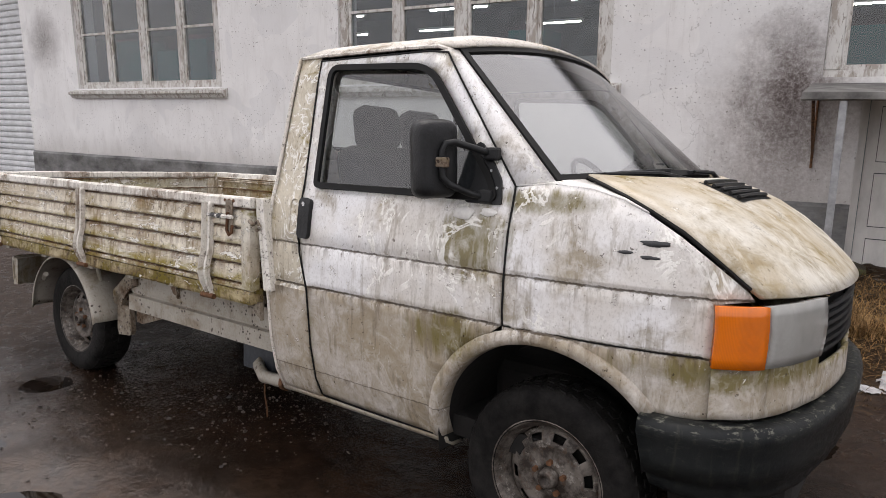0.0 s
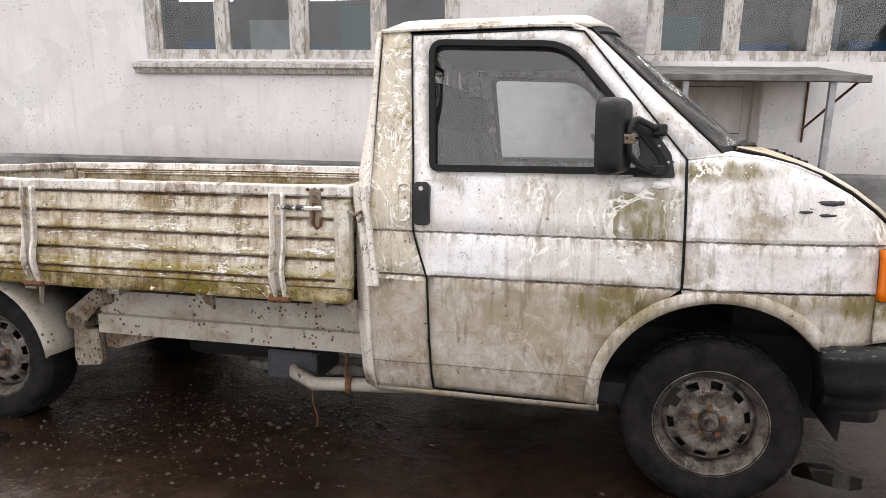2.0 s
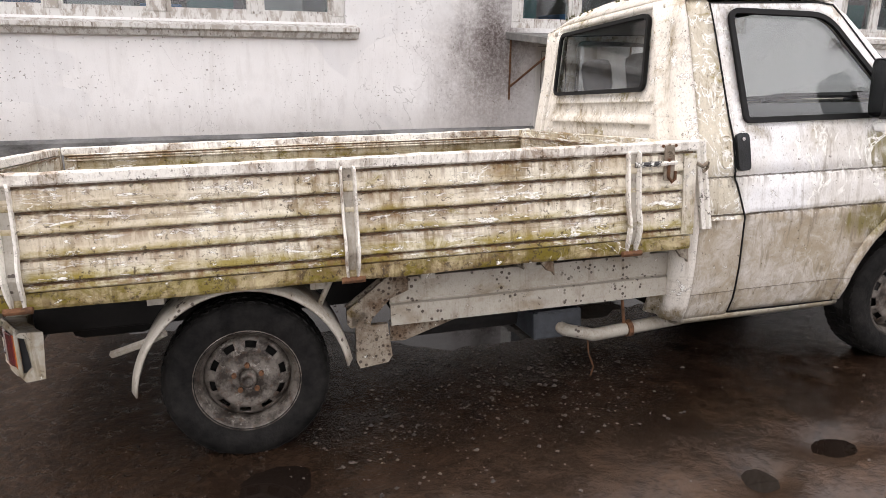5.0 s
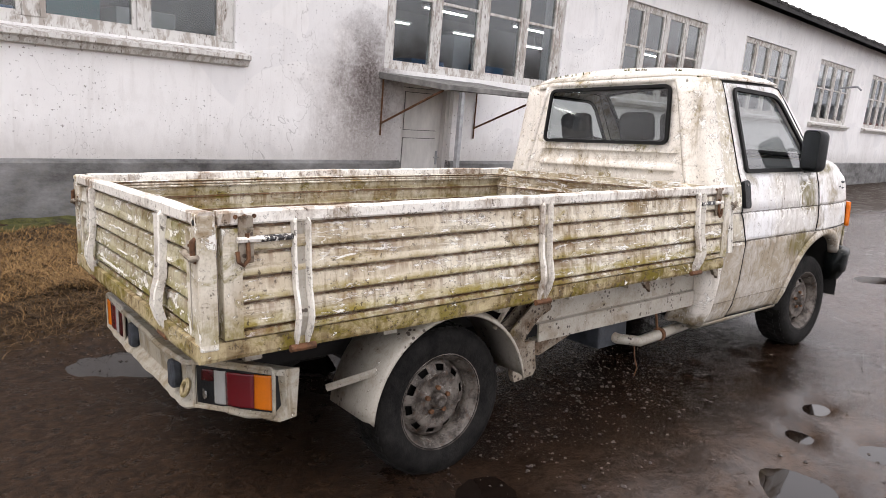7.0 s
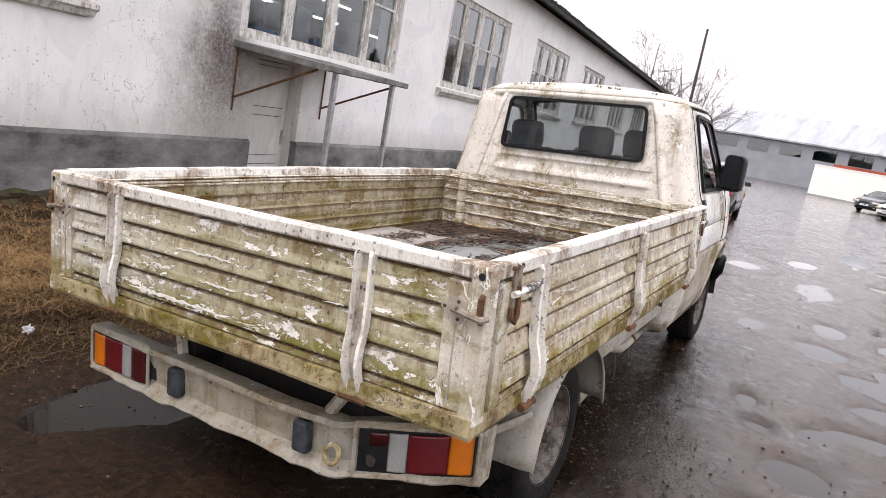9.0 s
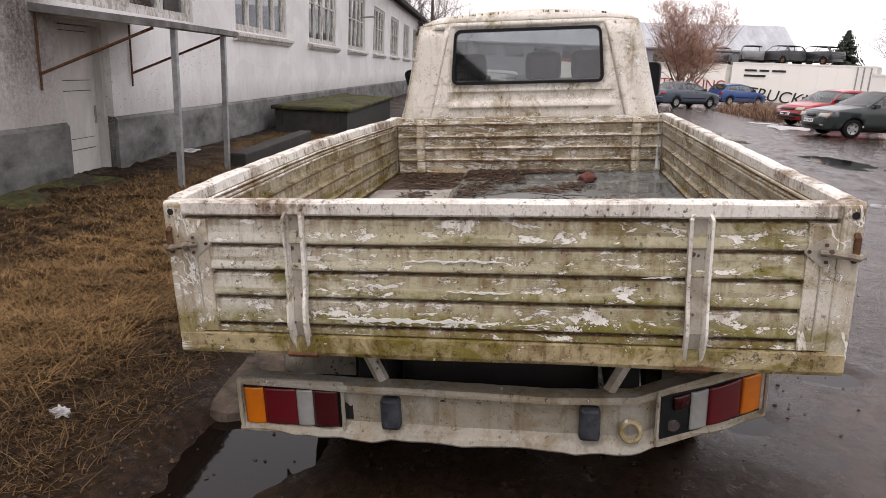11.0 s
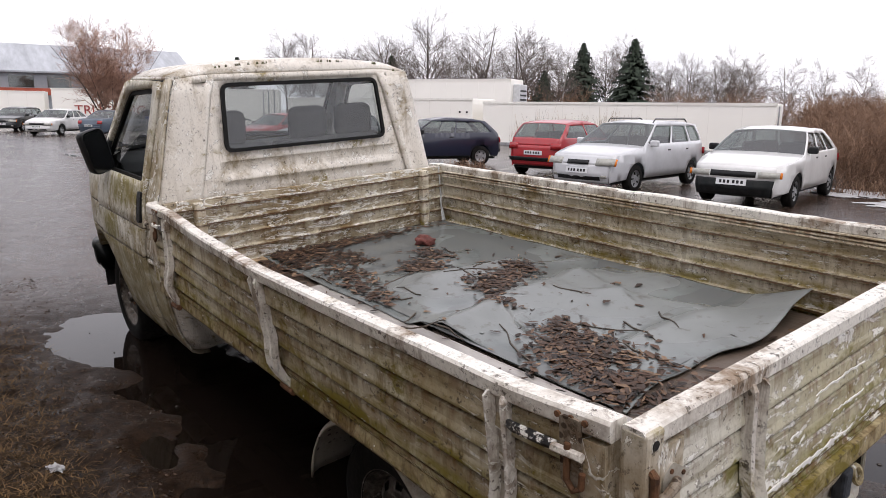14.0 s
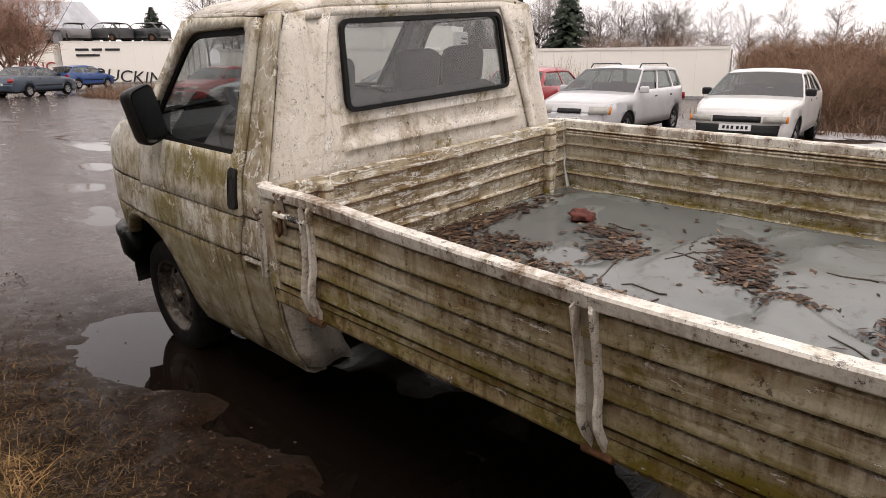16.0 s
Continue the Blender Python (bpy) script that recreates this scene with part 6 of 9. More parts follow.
def make_bed():
    right = lambda u, p: (u, -(BY + p[0]), p[1])
    left = lambda u, p: (u, BY + p[0] + bow(u) * (p[1] - 0.8) / 0.4, p[1])
    rear = lambda u, p: (BX0 - p[0] - 0.0, u, p[1])
    front = lambda u, p: (BX1 - 0.03 + p[0], u, p[1])
    b_r = make_board("side_board", right, BX0 + 0.06, BX1 + 0.02, M_BED, 30)
    b_l = make_board("side_board", left, BX0 + 0.06, BX1 + 0.02, M_BED_SHADED, 40, "bent mossy side board")
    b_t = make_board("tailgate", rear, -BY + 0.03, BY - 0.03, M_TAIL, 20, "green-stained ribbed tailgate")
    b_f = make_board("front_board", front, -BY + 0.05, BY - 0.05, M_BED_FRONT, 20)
    # top rails with a rounded cap
    cap = [(-0.030, 1.168), (0.012, 1.166), (0.017, 1.172), (0.017, 1.203), (0.011, 1.210), (-0.028, 1.210), (-0.034, 1.204), (-0.034, 1.172)]
    def wave(fn, seed):
        def g(u, p):
            k = 0.004 * noise.noise((u * 3.1, seed, 0)) + 0.003 * noise.noise((u * 9, seed, 2))
            return fn(u, (p[0] + k * 0.6, p[1] + (k if p[1] > 1.18 else 0)))
        return g
    for name, fn, board, u0, u1, n, seed in (("top_rail", right, b_r, BX0 + 0.045, BX1 + 0.026, 90, 1), ("top_rail", left, b_l, BX0 + 0.045, BX1 + 0.026, 90, 2),
                                      ("top_rail", rear, b_t, -BY - 0.012, BY + 0.012, 60, 3)):
        bm = bmesh.new()
        extrude(bm, cap, wave(fn, seed), [u0 + (u1 - u0) * i / n for i in range(n + 1)])
        part(name, bm, M_RAIL, board, "white top rail with chipped edges")
    for fn, board, u0, u1, n in ((right, b_r, BX0 + 0.06, BX1 - 0.05, 40), (left, b_l, BX0 + 0.06, BX1 - 0.05, 40)):
        for z in (1.135, 1.150, 1.165):
            bm = bmesh.new()
            tube(bm, [fn(u0 + (u1 - u0) * i / n, (-0.040, z)) for i in range(n + 1)], 0.006, 6)
            part("inner_rib", bm, M_BED, board)
    # ribbed cap on the front board
    bm = bmesh.new()
    extrude(bm, [(-0.03, 1.16), (0.014, 1.16), (0.016, 1.205), (-0.03, 1.205)], wave(front, 6), [-BY + 0.05 + (2 * BY - 0.1) * i / 40 for i in range(41)])
    part("top_rail", bm, M_BED_FRONT, b_f)
    # end caps of the boards
    for board, fn, us in ((b_r, right, (BX0 + 0.085, BX1 - 0.008)), (b_l, left, (BX0 + 0.085, BX1 - 0.008)), (b_t, rear, (-BY + 0.075, BY - 0.075))):
        for u in us:
            bm = bmesh.new()
            prof = [(-0.036, BZ0), (0.014, BZ0), (0.016, 1.155), (-0.036, 1.155)]
            half = 0.052 if board is b_t else 0.03
            if board is b_t:
                u = math.copysign(BY - 0.062, u)
            extrude(bm, prof, fn, [u - half, u + half])
            part("end_cap", bm, M_ENDCAP, board)
            if board is b_t:
                e = math.copysign(half, u)
                part("end_crease", boxed(BX0 - 0.0175, BX0 - 0.012, *sorted((u - e * 0.25, u - e * 0.33)), 0.83, 1.06), M_UNDER, board)
    # corner posts
    for x, sy in ((BX0, -1), (BX0, 1)):
        bm = bmesh.new()
        box(bm, x - 0.022, x + 0.038, sy * (BY - 0.015) - 0.028, sy * (BY - 0.015) + 0.028, BZ0 - 0.03, 1.205, 0.008)
        post = part("corner_post", bm, M_ENDCAP, truck, "worn white corner post")
        bm = bmesh.new()
        dx = -0.0225 if x < 0 else 0.0385
        tube(bm, [(x + dx, sy * (BY - 0.012), 1.178), (x + dx + (-0.001 if x < 0 else 0.001), sy * (BY - 0.012), 1.178)], 0.010, 12)
        part("bolt_hole", bm, M_DARK, post)
    # hinge straps
    for x in (-0.72, 0.43, 1.625):
        make_strap(lambda u, o, z: (u, -(BY + o), z), x, b_r)
        make_strap(lambda u, o, z: (u, BY + o + bow(u) * (z - 0.8) / 0.4, z), x, b_l)
    for y in (-0.565, 0.56):
        make_strap(lambda u, o, z: (BX0 - o, u, z), y, b_t)
    rnd = random.Random(3)
    for y0, y1, z, h in ((0.24, -0.05, 1.037, 0.008), (0.48, 0.02, 0.853, 0.010), (0.12, -0.07, 0.945, 0.006), (0.36, 0.3, 0.96, 0.005), (-0.42, -0.5, 1.0, 0.005)):
        bm = bmesh.new()
        n = 30
        ys = [y0 + (y1 - y0) * i / n for i in range(n + 1)]
        wob = [0.006 * noise.noise((y * 22, z * 40, 1)) + 0.004 * noise.noise((y * 60, z, 2)) for y in ys]
        hs = [h * (0.15 + abs(noise.noise((y * 45, z * 9, 5))) * 1.2) * (1 - abs(2 * (y - y0) / (y1 - y0) - 1) ** 4) for y in ys]
        grid(bm, [[(BX0 - 0.0135, y, z + w - q), (BX0 - 0.0135, y, z + w + q)] for y, w, q in zip(ys, wob, hs)])
        part("paint_scrape", bm, M_BARE, b_t, "bare white scrape", False, 0.003, 1.0)
    for y in (-0.73, 0.73):
        bm = bmesh.new()
        box(bm, BX1 - 0.1, BX1 - 0.05, y - 0.028, y + 0.028, 0.82, 1.195, 0.01)
        part("strut", bm, M_BED, b_f)
    # latches
    make_latch(lambda u, o, z: (BX0 - o, u, z), -BY + 0.055, b_t)
    make_latch(lambda u, o, z: (BX0 - o, -u, z), -BY + 0.055, b_t)
    for s in (-1, 1):
        for x in (BX0 + 0.21, BX1 - 0.20):
            q = -1 if x < 0 else 1
            tip = lambda u, o, z: (u, s * (BY + o + (bow(u) * (z - 0.8) / 0.4 if s > 0 else 0)), z)
            bm = bmesh.new()
            x0 = x - q * 0.075
            rows = [[bm.verts.new(tip(x0 + q * u, 0.017 + o, z)) for o, z in ((0, 1.108), (d, 1.110), (d + 0.004, 1.119), (d, 1.128), (0, 1.130))] for u, d in ((0.0, 0.006), (0.02, 0.012), (0.10, 0.012), (0.125, 0.008))]
            for a, b in zip(rows, rows[1:]):
                for j in range(5):
                    bm.faces.new((a[j], a[(j + 1) % 5], b[(j + 1) % 5], b[j]))
            bm.faces.new(rows[0])
            bm.faces.new(rows[-1][::-1])
            bmesh.ops.recalc_face_normals(bm, faces=bm.faces)
            lever = part("board_latch", bm, M_FLAKED, b_l if s > 0 else b_r, "black locking lever with flaked paint")
            xp = x + q * 0.085
            plate = rounded([(xp - 0.024, 1.045), (xp + 0.026, 1.045), (xp + 0.024, 1.195), (xp - 0.022, 1.195)], 0.008, 2)
            bm = bmesh.new()
            bm.faces.new([bm.verts.new(tip(u, 0.020, z)) for u, z in plate])
            bmesh.ops.recalc_face_normals(bm, faces=bm.faces)
            bracket = part("latch_bracket", bm, M_RUSTY, lever, "rusty latch bracket", False, 0.006, 0.0)
            part("strap_band", tube(bmesh.new(), [tip(x + q * 0.045, 0.026, 1.119), tip(x + q * 0.115, 0.028, 1.121)], 0.010, 6), M_RAIL, lever)
            bm = bmesh.new()
            tube(bm, [tip(xp - q * 0.004, 0.026, 1.14), tip(xp - q * 0.006, 0.030, 1.06), tip(xp + q * 0.010, 0.030, 1.040), tip(xp + q * 0.026, 0.028, 1.052), tip(xp + q * 0.028, 0.026, 1.085)], 0.007, 6)
            part("hook", bm, M_RUST, lever, "rusty hook")
            for u in (-0.03, 0.0, 0.03):
                part("rivet", tube(bmesh.new(), [tip(xp + u, 0.016, 1.192), tip(xp + u, 0.022, 1.192)], 0.007, 8), M_RUST, lever)
        # front corner post, leaning forwards at its foot, with its latch ring
        bm = bmesh.new()
        rows = [[bm.verts.new((x + dx, s * (0.925 + dy), z)) for dx, dy in ((-0.022, -0.03), (0.024, -0.03), (0.028, 0.012), (0.012, 0.018), (0.004, 0.004), (-0.006, 0.018), (-0.022, 0.012))] for x, z in ((BX1 + 0.054, 1.208), (BX1 + 0.058, 1.14), (BX1 + 0.078, 1.02), (BX1 + 0.105, 0.815))]
        for a, b in zip(rows, rows[1:]):
            for j in range(7):
                bm.faces.new((a[j], a[(j + 1) % 7], b[(j + 1) % 7], b[j]))
        bm.faces.new(rows[0])
        bm.faces.new(rows[-1][::-1])
        bmesh.ops.recalc_face_normals(bm, faces=bm.faces)
        post = part("corner_post", bm, M_RAIL, truck, "dented white corner post leaning forwards")
        bm = bmesh.new()
        tube(bm, [(BX1 + 0.022, s * 0.962, 1.112), (BX1 + 0.05, s * 0.968, 1.098), (BX1 + 0.075, s * 0.962, 1.112), (BX1 + 0.082, s * 0.955, 1.09), (BX1 + 0.06, s * 0.955, 1.07)], [0.009, 0.008, 0.010, 0.008, 0.006], 6)
        part("latch_ring", bm, M_RUSTY, post, "rusty latch ring")
    # deck frame (skirt) and deck
    for s in (-1, 1):
        bm = bmesh.new()
        prof = [(0.0, 0.738), (0.012, 0.738), (0.016, 0.75), (0.012, 0.797), (-0.03, 0.802), (-0.06, 0.802), (-0.06, 0.738)]
        extrude(bm, prof, lambda u, p: (u, s * (BY - 0.005 + p[0] + (0.003 * noise.noise((u * 4, s, p[1] * 9)))), p[1] + (0.004 * noise.noise((u * 2.3, 4, s)) if p[1] < 0.745 else 0)),
                [BX0 - 0.02 + (BX1 - BX0 + 0.03) * i / 50 for i in range(51)])
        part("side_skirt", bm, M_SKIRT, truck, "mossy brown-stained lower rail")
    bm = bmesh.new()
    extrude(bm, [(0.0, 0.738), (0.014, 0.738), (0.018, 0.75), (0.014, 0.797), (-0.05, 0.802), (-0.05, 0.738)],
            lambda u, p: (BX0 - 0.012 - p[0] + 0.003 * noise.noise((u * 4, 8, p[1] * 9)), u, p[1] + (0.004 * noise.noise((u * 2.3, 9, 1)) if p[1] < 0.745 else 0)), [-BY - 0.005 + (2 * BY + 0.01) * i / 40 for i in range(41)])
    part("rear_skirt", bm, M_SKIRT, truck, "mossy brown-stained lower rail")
    part("deck", boxed(BX0 + 0.02, BX1 - 0.02, -BY + 0.05, BY - 0.05, 0.76, 0.812), M_WOODSHEET, truck, "wet brown plywood load floor")
    for x in (-0.85, -0.3, 0.3, 0.75, 1.2, 1.75):
        part("cross_bearer", boxed(x - 0.03, x + 0.03, -0.86, 0.86, 0.69, 0.758), M_UNDER, truck)




def make_chassis():
    for s in (-1, 1):
        # folded sill beam with a step along it, on the right side only
        bm = bmesh.new()
        if s < 0:
            prof = [(0.70, 0.682), (0.772, 0.682), (0.772, 0.584), (0.764, 0.580), (0.764, 0.573), (0.790, 0.569), (0.790, 0.482), (0.72, 0.474), (0.72, 0.486), (0.778, 0.49), (0.778, 0.562), (0.756, 0.568), (0.756, 0.588), (0.762, 0.592), (0.762, 0.672), (0.70, 0.672)]
            extrude(bm, prof, lambda u, p: (u, s * p[0], p[1]), [0.60, 1.0, 1.5, 1.98])
            part("chassis_beam", bm, M_UNDER, truck, "spotted white chassis beam")
            def plate(name, pts, y, thick, label=""):
                bm = bmesh.new()
                bm.faces.new([bm.verts.new((x, s * y, z)) for x, z in pts])
                bmesh.ops.recalc_face_normals(bm, faces=bm.faces)
                return part(name, bm, M_RUSTY, truck, label, False, thick, 0.0)
            plate("outrigger", [(0.415, 0.505), (0.43, 0.49), (0.50, 0.48), (0.52, 0.52), (0.60, 0.60), (0.68, 0.63), (0.68, 0.70), (0.60, 0.70), (0.415, 0.565)], 0.78, 0.012, "rusty pressed outrigger bracket")
            plate("outrigger_web", [(0.415, 0.56), (0.60, 0.695), (0.62, 0.695), (0.62, 0.60), (0.52, 0.53)], 0.70, 0.012)
            part("outrigger_box", boxed(0.425, 0.515, s * 0.66, s * 0.786, 0.485, 0.565, 0.008), M_RUSTY, truck, "rusty box end of the outrigger")
            plate("outrigger_foot", [(0.45, 0.49), (0.585, 0.49), (0.60, 0.345), (0.58, 0.318), (0.46, 0.305), (0.445, 0.34)], 0.765, 0.030, "rusty hanging bracket")
            plate("gusset", [(0.60, 0.47), (0.60, 0.40), (0.66, 0.395), (0.90, 0.470)], 0.74, 0.012)
            for x in (1.235, 1.885):
                plate("skirt_bracket", [(x - 0.02, 0.745), (x + 0.05, 0.745), (x + 0.055, 0.665), (x + 0.045, 0.68), (x + 0.02, 0.69)], 0.905, 0.02, "small rusty bracket under the lower rail")
        # rear mudguard
        bm = bmesh.new()
        rows = []
        for i in range(27):
            a = radians(8 + 167 * i / 26)
            r = 0.412
            x, z = 0.0 + r * math.cos(a), 0.325 + r * math.sin(a)
            row = [(x - 0.01 * math.cos(a), s * 0.905, z - 0.012), (x, s * 0.893, z), (x + 0.012 * math.cos(a), s * 0.86, z + 0.012 * math.sin(a)), (x + 0.012 * math.cos(a), s * 0.60, z + 0.012 * math.sin(a))]
            rows.append(row)
        grid(bm, rows)
        part("rear_mudguard", bm, M_UNDER, truck, "white rounded mudguard with rust specks", True, 0.008)
        bm = bmesh.new()
        tube(bm, [(-0.50, s * 0.72, 0.47), (-0.36, s * 0.84, 0.54), (-0.28, s * 0.86, 0.58)], 0.016, 6)
        part("mudguard_stay", bm, M_UNDER, truck)
        part("mudguard_stay", tube(bmesh.new(), [(0.30, s * 0.80, 0.60), (0.36, s * 0.85, 0.74)], 0.012, 6), M_UNDER, truck)
        bm = bmesh.new()
        box(bm, -0.84, 2.6, s * 0.36, s * 0.46, 0.5, 0.66, 0.01)
        part("frame_rail", bm, M_DARK, truck)
    bm = bmesh.new()
    tube(bm, [(0.0, -0.66, 0.325), (0.0, 0.66, 0.325)], 0.045, 10)
    part("rear_axle", bm, M_DARK, truck)
    bm = bmesh.new()
    tube(bm, [(3.32, -0.66, 0.325), (3.32, 0.66, 0.325)], 0.045, 10)
    part("front_axle", bm, M_DARK, truck)
    bm = bmesh.new()
    tube(bm, [(1.36, -0.15, 0.37), (1.40, -0.38, 0.34), (1.50, -0.58, 0.29), (1.62, -0.64, 0.27), (1.8, -0.65, 0.285), (2.1, -0.64, 0.3), (2.3, -0.5, 0.32)], 0.032, 10)
    pipe = part("exhaust_pipe", bm, M_UNDER, truck, "grey exhaust pipe", True)
    bm = bmesh.new()
    tube(bm, [(1.79, -0.65, 0.285), (1.815, -0.65, 0.286)], 0.042, 10)
    tube(bm, [(1.78, -0.65, 0.31), (1.78, -0.62, 0.48)], 0.008, 6)
    part("pipe_clamp", bm, M_RUST, pipe)
    bm = bmesh.new()
    tube(bm, [(1.60, -0.62, 0.26), (1.605, -0.625, 0.17), (1.63, -0.63, 0.10), (1.62, -0.62, 0.05)], 0.004, 5)
    part("hanging_wire", bm, M_RUST, truck)
    bm = bmesh.new()
    box(bm, 1.34, 1.60, -0.56, -0.28, 0.245, 0.385, 0.012)
    box(bm, 1.36, 1.58, -0.565, -0.275, 0.378, 0.392, 0.004)
    part("battery_box", bm, M_BOXGREY, truck, "dark grey plastic box under the frame")
    part("fuel_tank", boxed(0.75, 1.5, -0.35, 0.3, 0.25, 0.62, 0.05), M_DARK, truck)
    part("spare_wheel_well", boxed(-0.75, -0.4, -0.34, 0.34, 0.42, 0.62, 0.05), M_DARK, truck)
    # rear bumper: folded channel with bent ends
    path = [(-0.73, -0.865, 0.045), (-0.83, -0.68, 0.032), (-0.895, -0.51, 0.012), (-0.92, -0.43, -0.008), (-0.927, -0.2, -0.012), (-0.93, 0.1, -0.006), (-0.93, 0.43, -0.004), (-0.927, 0.58, -0.002), (-0.922, 0.842, 0.002)]
    prof = [(0.045, 0.580), (0.045, 0.588), (-0.030, 0.594), (-0.040, 0.586), (-0.040, 0.576), (-0.012, 0.568), (-0.004, 0.455), (-0.032, 0.428), (-0.040, 0.412), (-0.034, 0.404), (0.03, 0.410)]
    bm = bmesh.new()
    stations = np.linspace(0, len(path) - 1, 46)

    def along_bumper(i, p):
        x, y, z = (float(np.interp(i, range(len(path)), [q[m] for q in path])) for m in range(3))
        dent = 0.010 * noise.noise((y * 5, p[1] * 4, 2)) + 0.005 * noise.noise((y * 14, 1, p[1] * 6))
        sag = 0.016 * noise.noise((y * 6, 5, 1)) + 0.008 * noise.noise((y * 17, 3, 1)) if p[1] < 0.43 else 0.004 * noise.noise((y * 5, 9, 1))
        return (x + p[0] + dent, y, p[1] + z + sag)
    extrude(bm, prof, along_bumper, stations)
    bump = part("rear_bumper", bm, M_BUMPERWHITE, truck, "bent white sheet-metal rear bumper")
    for y in (0.325, -0.30):
        part("bumper_pad", boxed(-0.972, -0.93, y - 0.032, y + 0.032, 0.442, 0.552, 0.012), M_PAD, bump, "worn blue-grey rubber pad")
    for y in (0.36, -0.36):
        bm = bmesh.new()
        tube(bm, [(-0.895, y, 0.58), (-0.85, y * 1.25, 0.73)], 0.022, 6)
        part("bumper_stay", bm, M_UNDER, bump)
    bm = bmesh.new()
    ringp = [(-0.950 + 0.01 * math.sin(a), -0.425 + 0.028 * math.cos(a), 0.475 + 0.028 * math.sin(a)) for a in [2 * math.pi * i / 16 for i in range(17)]]
    tube(bm, ringp, 0.009, 6, False)
    part("towing_eye", bm, M_SKIRT, bump, "rusty towing eye")
    # small bolt holes along the bumper
    for y in (0.16, -0.13):
        part("bolt_hole", tube(bmesh.new(), [(-0.93, y, 0.545), (-0.939, y, 0.545)], 0.008, 10), M_DARK, bump)
    part("slot", boxed(-0.940, -0.93, 0.455, 0.495, 0.46, 0.55), M_DARK, bump)
    # tail lamps, each in a folded rim of the bumper's sheet
    def lamp(name, fn, order, label, broken):
        body = bmesh.new()
        extrude(body, [(0.0, 0.440), (0.030, 0.436), (0.030, 0.580), (0.0, 0.576)], lambda u, p: fn(u, p[0], p[1]), [-0.004, 0.1, 0.2, 0.325])
        t = part(name, body, M_BLACK, truck, label)
        rim = rounded([(-0.018, 0.420), (0.335, 0.420), (0.335, 0.600), (-0.018, 0.600)], [0.03, 0.004, 0.004, 0.03], 4)
        bm = bmesh.new()
        tube(bm, [fn(u, 0.034, z) for u, z in rim + rim[:1]], 0.007, 6, False)
        part("lamp_rim", bm, M_BUMPERWHITE, t, "chipped white sheet-metal rim")
        u = 0.0
        for i, (mat, w) in enumerate(order):
            bm = bmesh.new()
            n = 8
            rows = [[fn(u + 0.0015 + (w - 0.003) * j / n, 0.031 + 0.005 * math.sin(math.pi * j / n) + (0.0012 if j % 2 else 0), z) for z in (0.446, 0.452, 0.49, 0.53, 0.566, 0.572)] for j in range(n + 1)]
            if broken and i == len(order) - 1:
                rows = [row[3:] for row in rows[:6]]
            grid(bm, rows)
            part("lens", bm, mat, t, "" if not (broken and i == len(order) - 1) else "broken red lens", True, 0.010, 0.0)
            u += w
        if broken:
            part("bulb", tube(bmesh.new(), [fn(0.285, 0.030, 0.475), fn(0.285, 0.036, 0.475)], 0.020, 12), M_CHROME, t, "bare bulb reflector")
        return t
    order = [(M_AMBER, 0.066), (M_REDB, 0.114), (M_CLEAR, 0.055), (M_RED, 0.085)]
    lamp("tail_lamp", lambda u, o, z: (-0.922 - o, 0.818 - u, z - 0.006), order, "muddy orange, red and white tail lamp", False)
    def right_lamp(u, o, z):
        x = float(np.interp(u, [0, 0.15, 0.33], [-0.745, -0.83, -0.905]))
        return (x - o, -0.838 + u, z + 0.040 - 0.1 * u)
    lamp("tail_lamp", right_lamp, order, "tail lamp with a broken inner lens", True)


def make_roof_moss():
    """Tufts of moss and needles caught along the roof's rear edge and gutters."""
    rnd = random.Random(12)
    verts, faces = [], []
    for i in range(130):
        if i < 70:
            x, y = 1.985 + abs(rnd.gauss(0, 0.05)), rnd.uniform(-0.66, 0.66)
            z = 1.856 + 0.045 * (1 - (y / 0.72) ** 2) - 0.03 * (abs(y) > 0.55)
        else:
            e = rnd.choice((-1, 1))
            x, y, z = rnd.uniform(2.0, 2.7), e * (0.715 + rnd.gauss(0, 0.004)), 1.828
        if noise.noise((x * 5, y * 6, 3)) < -0.05:
            continue
        size = rnd.uniform(0.002, 0.0045)
        for _ in range(7):
            a, t = rnd.uniform(0, 6.28), rnd.uniform(0.3, 1.2)
            b = len(verts)
            px, py = x + rnd.gauss(0, size), y + rnd.gauss(0, size)
            verts += [(px - 0.003 * math.sin(a), py + 0.003 * math.cos(a), z - 0.012), (px + 0.003 * math.sin(a), py - 0.003 * math.cos(a), z - 0.012), (px + size * math.cos(a), py + size * math.sin(a), z + size * t)]
            faces.append((b, b + 1, b + 2))
    me = bpy.data.meshes.new("moss_tufts")
    me.from_pydata(verts, [], faces)
    ob = tagged(finish(new("moss_tufts", me), M_MOSS), "small moss tufts caught on the truck's cab roof", "moss", kind="stuff")
    ob.matrix_world = TRUCK


make_cab()
make_roof_moss()
make_front()
for s in (-1, 1):
    make_mirror(s)
    make_wheel("front_wheel", 3.32, 0.715, s, True)
    make_wheel("rear_wheel", 0.0, 0.715, s, False)
make_bed()
make_chassis()

